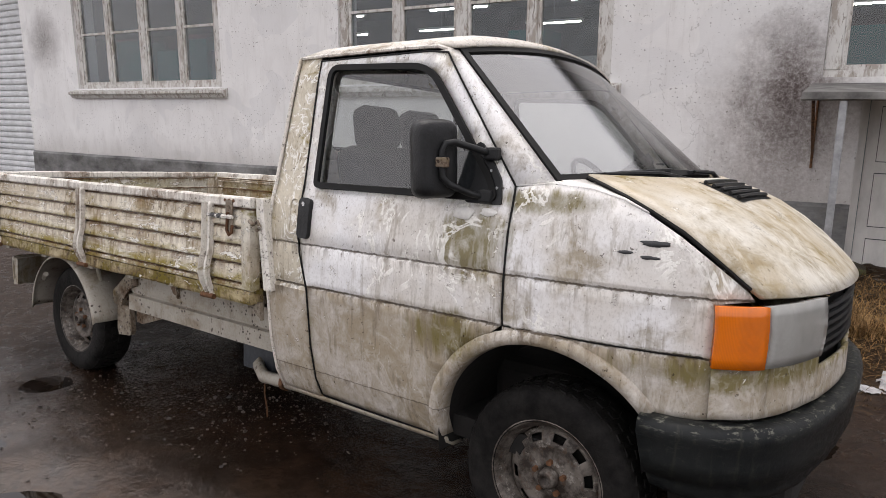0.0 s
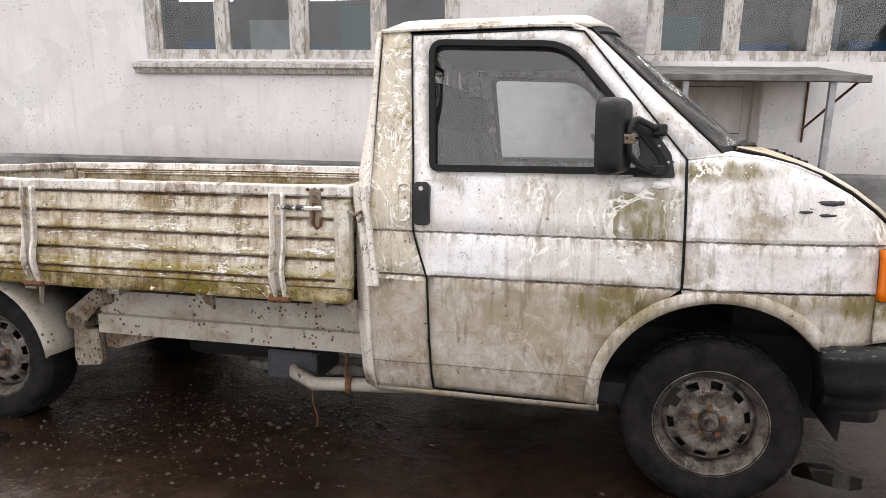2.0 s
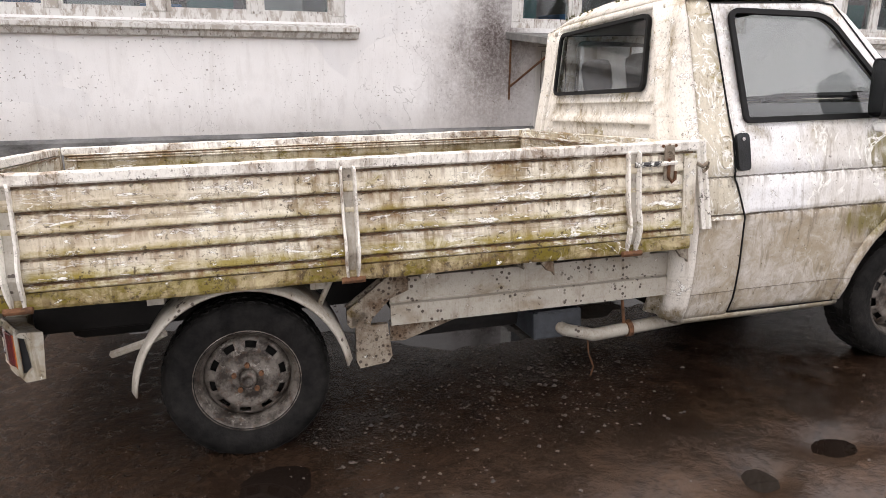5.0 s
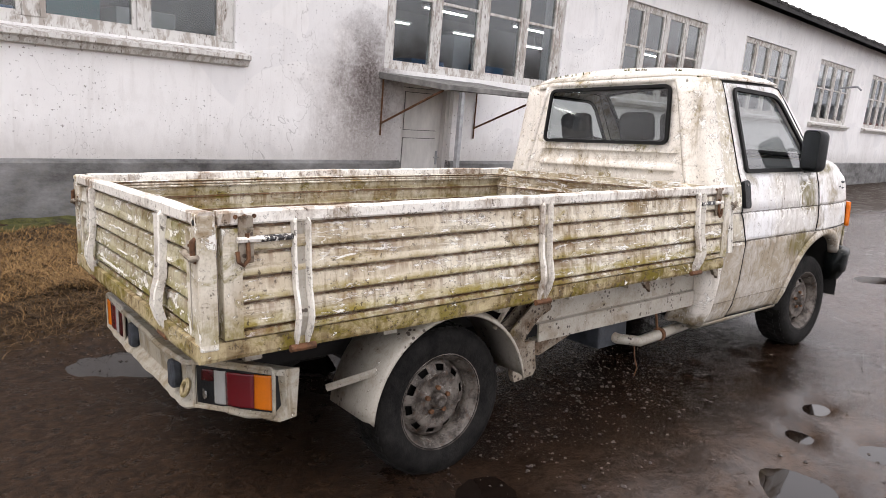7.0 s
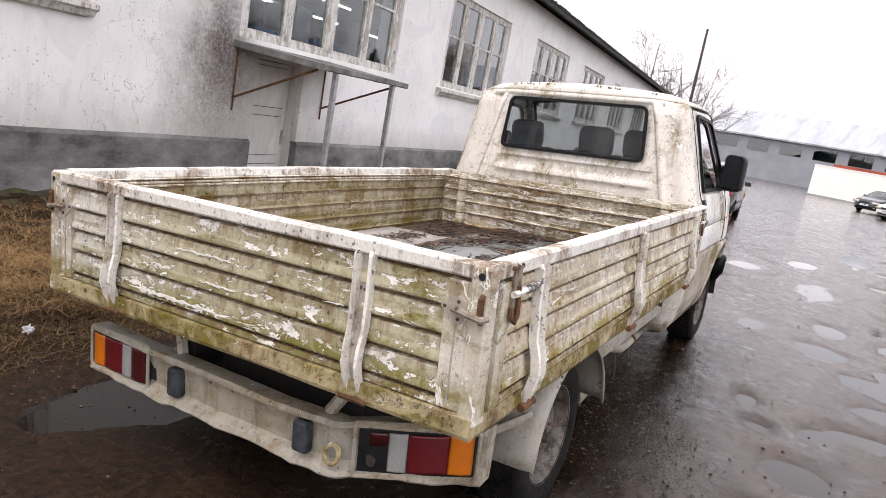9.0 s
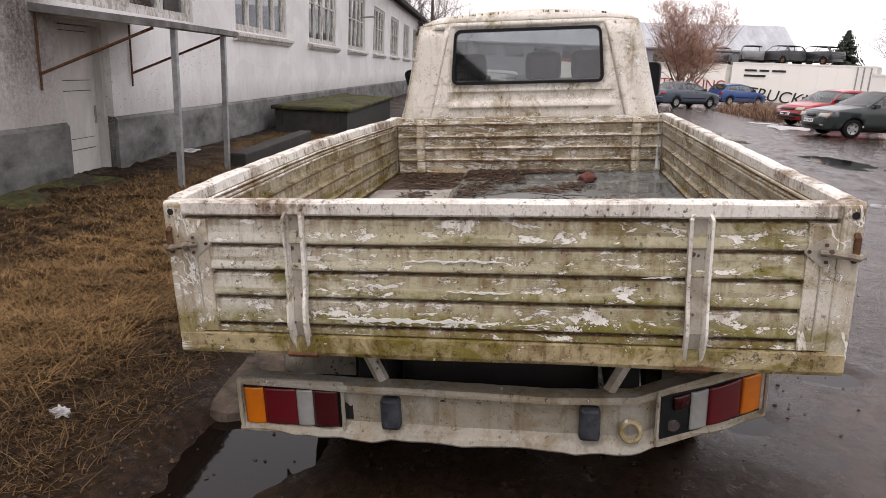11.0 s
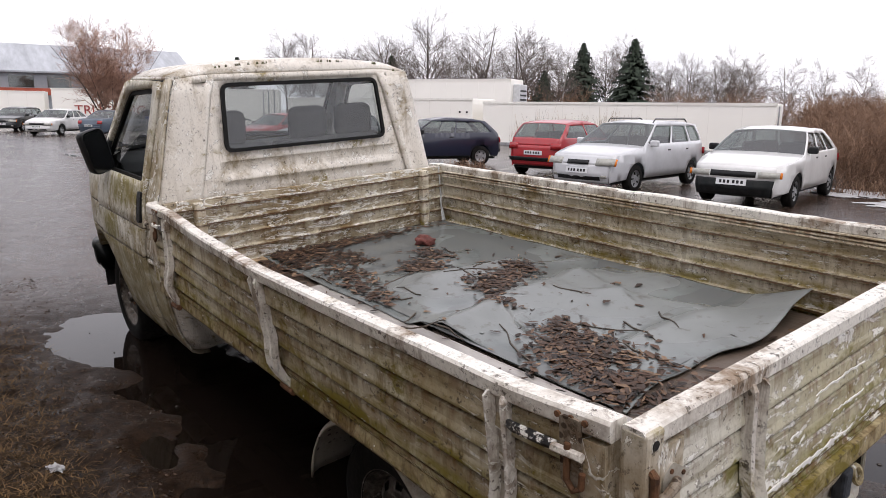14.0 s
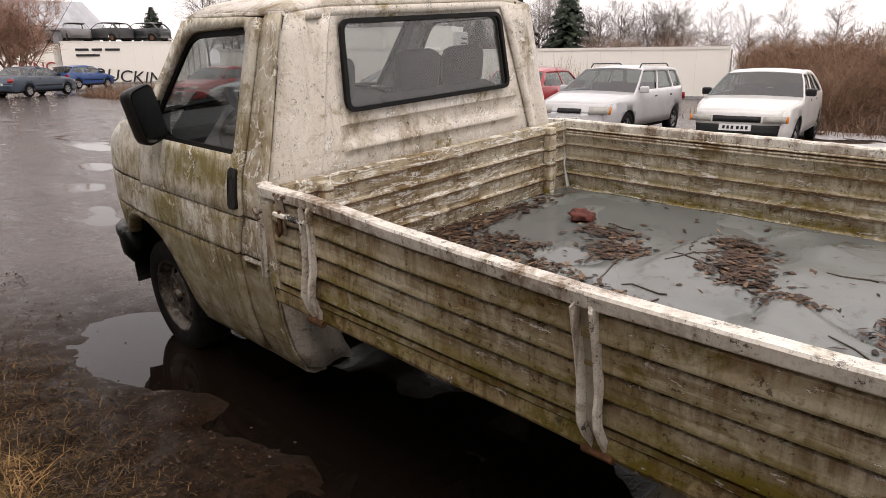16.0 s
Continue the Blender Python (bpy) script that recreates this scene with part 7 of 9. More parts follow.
# ---------------- round the workshop door ----------------
def make_entrance():
    door = root("door_1", BUILD, "grey panelled steel door in a shallow recess", "door", kind="structure")
    part("door_leaf", boxed(4.12, 4.93, 0.16, 0.21, 0.02, 1.72, 0.004), M_DOORPAINT, door)
    for z0, z1 in ((0.06, 0.39), (0.52, 1.03), (1.15, 1.66)):
        part("panel_groove", boxed(4.215, 4.835, 0.157, 0.159, z0 - 0.008, z1 + 0.008), M_DASH, door, "dark gap round a door panel")
        part("door_panel", boxed(4.22, 4.83, 0.148, 0.1565, z0, z1, 0.003), M_DOORPAINT, door)
    bm = bmesh.new()
    box(bm, 4.05, 4.115, 0.08, 0.22, -0.1, 1.78)
    box(bm, 4.935, 5.0, 0.08, 0.22, -0.1, 1.78)
    box(bm, 4.115, 4.935, 0.08, 0.22, 1.73, 1.78)
    part("door_frame", bm, M_DOORPAINT, door)
    bm = bmesh.new()
    tube(bm, [(4.88, 0.155, 0.77), (4.88, 0.10, 0.77), (4.79, 0.10, 0.77)], 0.009, 8)
    part("door_handle", bm, M_STEEL, door, "steel lever handle")
    part("handle_plate", boxed(4.86, 4.90, 0.150, 0.159, 0.66, 0.86, 0.004), M_STEEL, door)
    c = root("canopy", BUILD @ pose(3.62, 0, 0), "thin concrete door canopy on two steel posts", "canopy")
    bm = bmesh.new()
    prof = [(0.0, 1.80), (-1.30, 1.70), (-1.32, 1.71), (-1.32, 1.765), (-0.14, 1.865), (0.0, 1.88)]
    extrude(bm, prof, lambda u, p: (u, p[0], p[1] + 0.006 * noise.noise((u * 3, p[0], 1))), [i * 0.19 for i in range(11)])
    part("slab", bm, M_CANOPY, c, "weathered grey concrete slab")
    for u, v in ((0.30, -1.25), (1.60, -1.25)):
        part("post", boxed(u - 0.028, u + 0.028, v - 0.028, v + 0.028, -0.2, 1.702, 0.004), M_STEEL, c, "grey steel post")
    for u in (0.06, 1.83):
        bm = bmesh.new()
        tube(bm, [(u, -0.01, 1.22), (u + 0.02, -1.15, 1.70)], 0.014, 6)
        part("brace", bm, M_RUST, c, "rusty diagonal brace")
        bm = bmesh.new()
        tube(bm, [(u, -0.02, 1.07), (u, -0.02, 1.79)], 0.012, 6)
        part("bracket", bm, M_RUST, c)
    # roller shutter further along the wall
    r = root("door_2", BUILD, "white ribbed roller shutter", "door", kind="structure")
    for i in range(34):
        z = 0.12 + 0.12 * i
        bm = bmesh.new()
        extrude(bm, [(0.10, z), (0.075, z + 0.02), (0.07, z + 0.06), (0.078, z + 0.1), (0.10, z + 0.118)], lambda u, p: (u, p[0], p[1]), [-14.38, -10.27])
        part("slat", bm, M_ROLLER, r)
    # dim lamps under the workshop ceiling
    m = bpy.data.materials.new("fluorescent_tube")
    m.use_nodes = True
    e = m.node_tree.nodes["Principled BSDF"]
    e.inputs["Emission Color"].default_value = (1.0, 0.95, 0.85, 1)
    e.inputs["Emission Strength"].default_value = 14
    first = None
    for x in range(-9, 20, 3):
        for y in (4.6, 7.6):
            at = BUILD @ pose(x + 0.8 * (y > 5), y, 3.55)
            if first is None:
                first = root("strip_light", at, "lit fluorescent strip light on a white batten", "lamp", "workshop strip lights")
                part("batten", boxed(-0.7, 0.7, -0.05, 0.05, 0.03, 0.08, 0.006), M_ROLLER, first)
                part("tube", tube(bmesh.new(), [(-0.65, 0, 0.012), (0.65, 0, 0.012)], 0.018, 8), m, first, "glowing tube")
                part("rod", tube(bmesh.new(), [(0, 0, 0.08), (0, 0, 0.84)], 0.006, 5), M_STEEL, first)
            else:
                copy_thing(first, at)
    # goods on racks behind the panes
    rnd = random.Random(11)
    cols = [material("blue_crate", (0.03, 0.12, 0.26), 0.6), material("pale_carton", (0.5, 0.48, 0.44), 0.8), material("grey_cabinet", (0.22, 0.24, 0.25), 0.6), material("teal_cabinet", (0.03, 0.16, 0.15), 0.6)]
    kinds = [("crate", "blue plastic crate on the workshop rack"), ("carton", "pale cardboard carton on the workshop rack"), ("steel_cabinet", "grey steel cabinet inside the workshop"), ("steel_cabinet", "teal steel cabinet inside the workshop")]
    for x0, x1 in WIN[:4]:
        x = x0 + 0.1
        while x < x1 - 0.4:
            i = rnd.randrange(4)
            w, h = rnd.uniform(0.35, 0.8), rnd.uniform(0.2, 1.0)
            base = 0.12 if i > 1 else 1.85
            bm = boxed(x, x + w, 0.75, 1.35, base, (1.95 + h if i > 1 else base + h * 0.7), 0.01)
            ob = thing(kinds[i][0], bm, cols[i], kinds[i][1], kinds[i][0].split("_")[-1], "workshop goods")
            ob.matrix_world = BUILD
            x += w + rnd.uniform(0.05, 0.6)
        rk = root("rack", BUILD, "grey steel storage rack inside the workshop", "rack")
        part("shelf", boxed(x0 - 0.2, x1 + 0.2, 0.72, 1.4, 1.81, 1.848), M_STEEL, rk)
        for q in (x0 - 0.15, (x0 + x1) / 2, x1 + 0.15):
            part("upright", boxed(q - 0.02, q + 0.02, 1.36, 1.40, 0.12, 1.81), M_STEEL, rk)
    # broken bracket lamp pipe on the wall
    bm = bmesh.new()
    tube(bm, [(21.2, -0.02, 3.0), (21.2, -0.5, 3.05), (21.2, -0.62, 2.95)], 0.03, 6)
    ob = thing("wall_pipe", bm, M_STEEL, "short bent steel pipe on the workshop wall", "pipe")
    ob.matrix_world = BUILD
    # low kerb of the light well and the mossy box beside the wall
    ob = thing("light_well", boxed(5.3, 8.6, -1.45, -1.25, -0.3, 0.34, 0.02), M_CONCRETE_DARK, "low dark concrete kerb of a light well", "kerb")
    ob.matrix_world = BUILD
    b = root("concrete_box", BUILD @ pose(10.2, -1.75, 0), "dark concrete box with a moss-grown lid", "box")
    bm = bmesh.new()
    for q in ((0, 6.2, 0, 0.14), (0, 6.2, 1.26, 1.4), (0, 0.14, 0.14, 1.26), (6.06, 6.2, 0.14, 1.26)):
        box(bm, q[0], q[1], q[2], q[3], -0.3, 0.56, 0.012)
    part("ring", bm, M_CONCRETE_DARK, b)
    bm = bmesh.new()
    n = 40
    grid(bm, [[(-0.06 + 6.32 * i / n, -0.06 + 1.52 * j / 12, 0.565 + 0.06 * abs(noise.noise((i * 0.35, j * 0.4, 2))) * (0 if i in (0, n) or j in (0, 12) else 1)) for j in range(13)] for i in range(n + 1)])
    part("moss_cap", bm, M_MOSS, b, "cushions of green moss", True, 0.07)
    b2 = copy_thing(b, BUILD @ pose(38.5, -3.2, -0.1))
    tagged(b2, "far concrete box with a moss-grown lid")
    # moss along the plinth
    bm = bmesh.new()
    grid(bm, [[(x, -0.05 - 0.62 * j / 8 * (0.7 + 0.9 * noise.noise((x * 1.3, 0, 3))), 0.13 + 0.05 * (1 - j / 8) + 0.05 * noise.noise((x * 5, j * 0.7, 1)) - (0.14 if j == 8 else 0)) for j in range(9)] for x in [-4 + 0.15 * i for i in range(56)]])
    ob = thing("moss_strip", bm, M_MOSS, "green moss along the foot of the wall", "moss", kind="stuff", smooth=True)
    ob.matrix_world = BUILD


make_entrance()


def leaf_material():
    k = Nodes("dead_leaf_mix")
    g = k.t.nodes.new("ShaderNodeNewGeometry").outputs["Random Per Island"]
    col = k.mix(k.step(g, 0.0, 0.75), (0.008, 0.005, 0.0035), (0.105, 0.052, 0.028))
    col = k.mix(k.step(g, 0.8, 1.0, 0, 0.9), col, (0.30, 0.19, 0.11))
    return k.done(k.mix(k.math("MULTIPLY", k.noise(60, 3), 0.5), col, (0.02, 0.012, 0.008)), 0.6)


M_LEAVES = leaf_material()


# ---------------- load on the bed ----------------
def wet_sheet_material():
    k = Nodes("grey_wet_sheet")
    n1, n2 = k.noise(2.2, 6, None, 0.65, 0.5), k.noise(18, 5)
    col = k.mix(k.step(n1, 0.38, 0.62), (0.13, 0.145, 0.142), (0.20, 0.22, 0.215))
    col = k.mix(k.math("MULTIPLY", k.step(k.axis(2), 0.843, 0.856), 0.6), col, (0.225, 0.235, 0.23))
    col = k.mix(k.math("MULTIPLY", k.step(n2, 0.58, 0.7), 0.6), col, (0.07, 0.055, 0.04))
    k.bump(n2, 0.12, 0.004)
    return k.done(col, k.step(k.axis(2), 0.843, 0.856, 0.12, 0.34))


M_SHEET = wet_sheet_material()


# creases standing out of the water on the sheet: from, to, height, reach
FOLDS = ((0.82, 0.03, 0.82, -0.50, 0.016, 0.16), (0.37, 0.0, 0.39, -0.58, 0.022, 0.24), (0.39, -0.58, 0.04, -0.44, 0.018, 0.14), (0.04, -0.44, -0.24, -0.58, 0.016, 0.22),
         (-0.28, 0.03, -0.31, -0.48, 0.020, 0.20), (0.30, 0.36, 0.33, 0.03, 0.016, 0.2), (0.33, 0.03, -0.05, 0.21, 0.014, 0.12), (0.66, -0.53, 0.55, -0.80, 0.012, 0.14))


def sheet_z(x, y):
    """Height of the soaked sheet: long swells, a fold, the rear corner curled up."""
    z = 0.835 + 0.012 * noise.noise((x * 2.2, y * 2.6, 4)) + 0.006 * noise.noise((x * 6, y * 6, 1))
    z += 0.028 * math.exp(-(((x - 0.15) / 0.30) ** 2 + ((y + 0.28) / 0.2) ** 2))
    z += 0.030 * math.exp(-(((x - 0.1) / 0.16) ** 2 + ((y + 0.62) / 0.25) ** 2))
    z += 0.024 * math.exp(-(((x - 0.75) / 0.22) ** 2 + ((y + 0.05) / 0.3) ** 2))
    z += 0.020 * math.exp(-(((x - 0.30) / 0.10) ** 2 + ((y - 0.2) / 0.2) ** 2))
    for ax, ay, bx, by, h, w in FOLDS:
        t = min(max(((x - ax) * (bx - ax) + (y - ay) * (by - ay)) / ((bx - ax) ** 2 + (by - ay) ** 2), 0.0), 1.0)
        dx, dy = x - ax - t * (bx - ax), y - ay - t * (by - ay)
        near = (by - ay) * dx - (bx - ax) * dy > 0
        z += h * max(0.0, 1 - math.hypot(dx, dy) / (w if near else w * 0.3))
    lift = max(0.0, (-0.25 - x) / 0.4) * max(0.0, (-0.15 - y) / 0.7)
    return z + 0.12 * min(lift, 1.0) ** 1.3


def make_load():
    bm = bmesh.new()
    nx, ny = 130, 84
    rows = []
    for i in range(nx + 1):
        u = i / nx
        row = []
        for j in range(ny + 1):
            v = j / ny
            y = -0.885 + v * (1.285 if u > 0.42 else 1.24)
            x0 = -0.56 - 0.03 * math.sin(v * 7) + 0.04 * noise.noise((v * 4, 0, 0))
            x = x0 + (1.845 - x0) * u
            y += 0.03 * v * noise.noise((u * 5, 3, 0))
            row.append((x, y, sheet_z(x, y)))
        rows.append(row)
    grid(bm, rows)
    ob = thing("roof_sheet", bm, M_SHEET, "soaked grey sheet with swells and puddles on the load bed", "sheet", smooth=True)
    ob.matrix_world = TRUCK
    s = ob.modifiers.new("thickness", "SOLIDIFY")
    s.thickness = 0.004
    bm = bmesh.new()
    grid(bm, [[(x, y, 0.8405) for y in (-0.88, 0.36)] for x in (-0.5, 1.84)])
    w = thing("rain_water", bm, M_POOL, "rain water lying on the grey sheet", "water", kind="stuff")
    w.matrix_world = TRUCK
    for x0, x1, y0, y1, dz, yaw, lab in ((-1.0, 1.19, 0.37, 0.86, -0.016, 1.2, "long wet plywood board beside the grey sheet"), (-0.98, 0.35, -0.6, 0.35, -0.006, 0.5, "brown wet plywood board under the rear of the sheet")):
        bm = bmesh.new()
        n = 24
        rows = [[(x0 + (x1 - x0) * i / n, y0 + (y1 - y0) * j / 4, 0.818 + dz + (0.018 if y0 > 0 else 0.0) + 0.004 * noise.noise((i * 0.4, j, y0))) for j in range(5)] for i in range(n + 1)]
        grid(bm, rows)
        ob = thing("plywood_board", bm, M_PLY if y0 > 0 else M_WOODSHEET, lab, "board")
        ob.matrix_world = TRUCK @ pose(0, 0, 0, 0, 0, yaw)
        s = ob.modifiers.new("thickness", "SOLIDIFY")
        s.thickness = 0.01
    ob = thing("wood_slat", boxed(1.74, 1.80, 0.42, 0.78, 0.812, 0.84, 0.004), material("pale_wood", (0.36, 0.25, 0.14), 0.7, 0, 0.2, 9), "short pale wooden slat at the bed's front", "wood")
    ob.matrix_world = TRUCK @ pose(0, 0, 0, 0, 0, -4)
    bm = bmesh.new()
    box(bm, -0.98, -0.90, 0.27, 0.275, 0.812, 0.95)
    box(bm, -0.98, -0.90, 0.345, 0.35, 0.812, 0.95)
    box(bm, -0.985, -0.98, 0.27, 0.35, 0.812, 0.95)
    box(bm, -0.90, -0.895, 0.27, 0.35, 0.812, 0.95)
    ob = thing("stake_socket", bm, M_SKIRT, "open square steel socket, mossy, inside the tailgate", "socket")
    ob.matrix_world = TRUCK
    bm = bmesh.new()
    grid(bm, [[(1.845 - 0.04 * (1 - t) ** 3 + 0.004 * noise.noise((t * 9, w, 1)), -0.875 + 0.012 * noise.noise((t * 5, 2, 0)) + w * (0.007 + 0.05 * max(0.0, 0.3 - t)), 0.843 + 0.36 * t) for w in (-0.5, 0.0, 0.5, 1.0)] for t in [i / 16 for i in range(17)]])
    ob = thing("film_strip", bm, material("pale_film", (0.6, 0.62, 0.62), 0.25, 0, 0.2, 20, 0.3, 50), "narrow torn strip of pale film hanging in the bed's corner", "film", smooth=True)
    ob.matrix_world = TRUCK
    s = ob.modifiers.new("thickness", "SOLIDIFY")
    s.thickness = 0.002
    # crumpled red rag
    bm = bmesh.new()
    bmesh.ops.create_icosphere(bm, subdivisions=3, radius=1.0)
    for v in bm.verts:
        k = 1 + 0.45 * noise.noise(v.co * 1.8) + 0.25 * noise.noise(v.co * 4)
        v.co = Vector((v.co.x * 0.062 * k, v.co.y * 0.05 * k, max(v.co.z, -0.35) * 0.034 * k))
    ob = thing("rag", bm, material("red_cloth", (0.16, 0.05, 0.04), 0.85, 0, 0.35, 18, 0.5, 60), "crumpled dirty red rag among the leaves", "rag", smooth=True)
    ob.matrix_world = TRUCK @ pose(1.40, -0.40, 0.862)
    # leaf litter in drifts
    rnd = random.Random(5)
    drifts = [(-0.36, 0.16, 0.14, 0.12, 430), (-0.15, 0.14, 0.09, 0.10, 200), (-0.05, 0.02, 0.07, 0.05, 160), (-0.50, 0.26, 0.06, 0.08, 130), (0.54, -0.14, 0.07, 0.05, 220), (0.60, -0.30, 0.06, 0.08, 190), (0.68, -0.47, 0.06, 0.04, 130), (0.33, 0.02, 0.06, 0.03, 60),
              (1.76, 0.1, 0.05, 0.4, 620), (1.66, 0.32, 0.12, 0.12, 420), (1.45, 0.1, 0.12, 0.07, 160), (1.04, -0.12, 0.07, 0.06, 200), (1.2, -0.3, 0.08, 0.05, 110), (1.15, 0.25, 0.10, 0.06, 130), (0.85, 0.32, 0.12, 0.04, 110), (0.95, 0.6, 0.1, 0.05, 120), (0.5, 0.7, 0.2, 0.05, 50), (1.62, 0.62, 0.14, 0.14, 700), (1.35, 0.62, 0.08, 0.09, 240), (-0.8, -0.2, 0.12, 0.5, 150), (0.6, -0.2, 0.8, 0.5, 90)]
    verts, faces = [], []
    for cx, cy, sx, sy, n in drifts:
        for _ in range(int(n * 1.15)):
            x, y = rnd.gauss(cx, sx), rnd.gauss(cy, sy)
            if not (-1.0 < x < 1.84 and -0.88 < y < 0.86):
                continue
            on_board = 0.44 < y and x < 1.18
            z = (0.829 if on_board else max(sheet_z(x, y), 0.841) if x > -0.55 and y < 0.38 else 0.826) + 0.003 + rnd.random() * 0.010
            a, l, w, tilt = rnd.random() * 6.28, rnd.uniform(0.010, 0.036), rnd.uniform(0.003, 0.013), rnd.uniform(-0.25, 0.25)
            ca, sa = math.cos(a), math.sin(a)
            b = len(verts)
            for q in range(7):
                an = 2 * math.pi * q / 7
                px, py = math.cos(an) * l * rnd.uniform(0.6, 1.1), math.sin(an) * w * rnd.uniform(0.5, 1.4)
                verts.append((x + ca * px - sa * py, y + sa * px + ca * py, z + tilt * px * 0.35 + 0.3 * py * py / w * rnd.uniform(-0.3, 1.0)))
            verts.append((x, y, z - 0.001))
            faces += [(b + q, b + (q + 1) % 7, b + 7) for q in range(7)]
    me = bpy.data.meshes.new("leaf_litter")
    me.from_pydata(verts, [], faces)
    ob = tagged(finish(new("leaf_litter", me), M_LEAVES), "drifts of dead brown leaves on the load bed", "leaves", kind="stuff")
    ob.matrix_world = TRUCK
    # fallen twigs
    for i in range(26):
        x, y, a = rnd.uniform(-0.4, 1.7), rnd.uniform(-0.5, 0.4), rnd.random() * 6.28
        if i < 6:
            x, y = (1.1, -0.1, 0.95, 0.75, 0.0, 1.3)[i], (-0.1, -0.1, 0.05, -0.2, 0.25, 0.2)[i]
        l = rnd.uniform(0.08, 0.2) if i > 5 else rnd.uniform(0.25, 0.4)
        bm = bmesh.new()
        pts = []
        for j in range(5):
            q = (j / 4 - 0.5) * l
            px, py = x + q * math.cos(a) + rnd.uniform(-0.012, 0.012), y + q * math.sin(a) + rnd.uniform(-0.012, 0.012)
            pts.append((px, py, max(sheet_z(px, py), 0.84) + 0.006 + (0.008 if y > 0.4 else 0)))
        tube(bm, pts, [0.004, 0.004, 0.0035, 0.003, 0.002], 4)
        ob = thing("twig", bm, M_BARK, "thin dark fallen twig on the grey sheet", "twig", "fallen twigs")
        ob.matrix_world = TRUCK


M_POOL = water_material()
M_POOL.node_tree.nodes["Principled BSDF"].inputs["Base Color"].default_value = (0.14, 0.15, 0.148, 1)
M_PLY = material("silvery_wet_plywood", (0.37, 0.345, 0.32), 0.36, 0, 0.3, 5, 0.25, 35, (0.4, 1, 1))
make_load()


# ---------------- parked cars ----------------
def car_paint(name, color, dull=False):
    m = material(name, color, 0.3 if not dull else 0.55, 0, 0.07, 2.5)
    m.node_tree.nodes["Principled BSDF"].inputs["Coat Weight"].default_value = 0.0 if dull else 0.6
    return m


SHAPES = {
    # length, width, height, front axle, rear axle (from the middle), nose..tail as (x from the nose, z)
    "hatch": (3.95, 1.66, 1.42, 1.20, -1.30, [(0.06, 0.24), (0.0, 0.42), (0.04, 0.60), (0.16, 0.74), (1.05, 0.92), (1.72, 1.34), (2.2, 1.41), (3.0, 1.39), (3.45, 1.33), (3.86, 0.98), (3.93, 0.80), (3.95, 0.5), (3.88, 0.28)]),
    "wagon": (4.30, 1.71, 1.47, 1.30, -1.33, [(0.06, 0.22), (0.0, 0.40), (0.03, 0.60), (0.12, 0.77), (1.12, 0.96), (1.86, 1.40), (2.4, 1.46), (3.3, 1.45), (3.98, 1.38), (4.22, 1.0), (4.27, 0.8), (4.30, 0.5), (4.22, 0.28)]),
    "sedan": (4.40, 1.70, 1.41, 1.33, -1.27, [(0.06, 0.22), (0.0, 0.38), (0.03, 0.52), (0.08, 0.74), (1.16, 0.94), (1.86, 1.34), (2.4, 1.40), (3.0, 1.37), (3.16, 1.33), (3.70, 1.00), (4.28, 0.94), (4.40, 0.6), (4.32, 0.28)]),
}


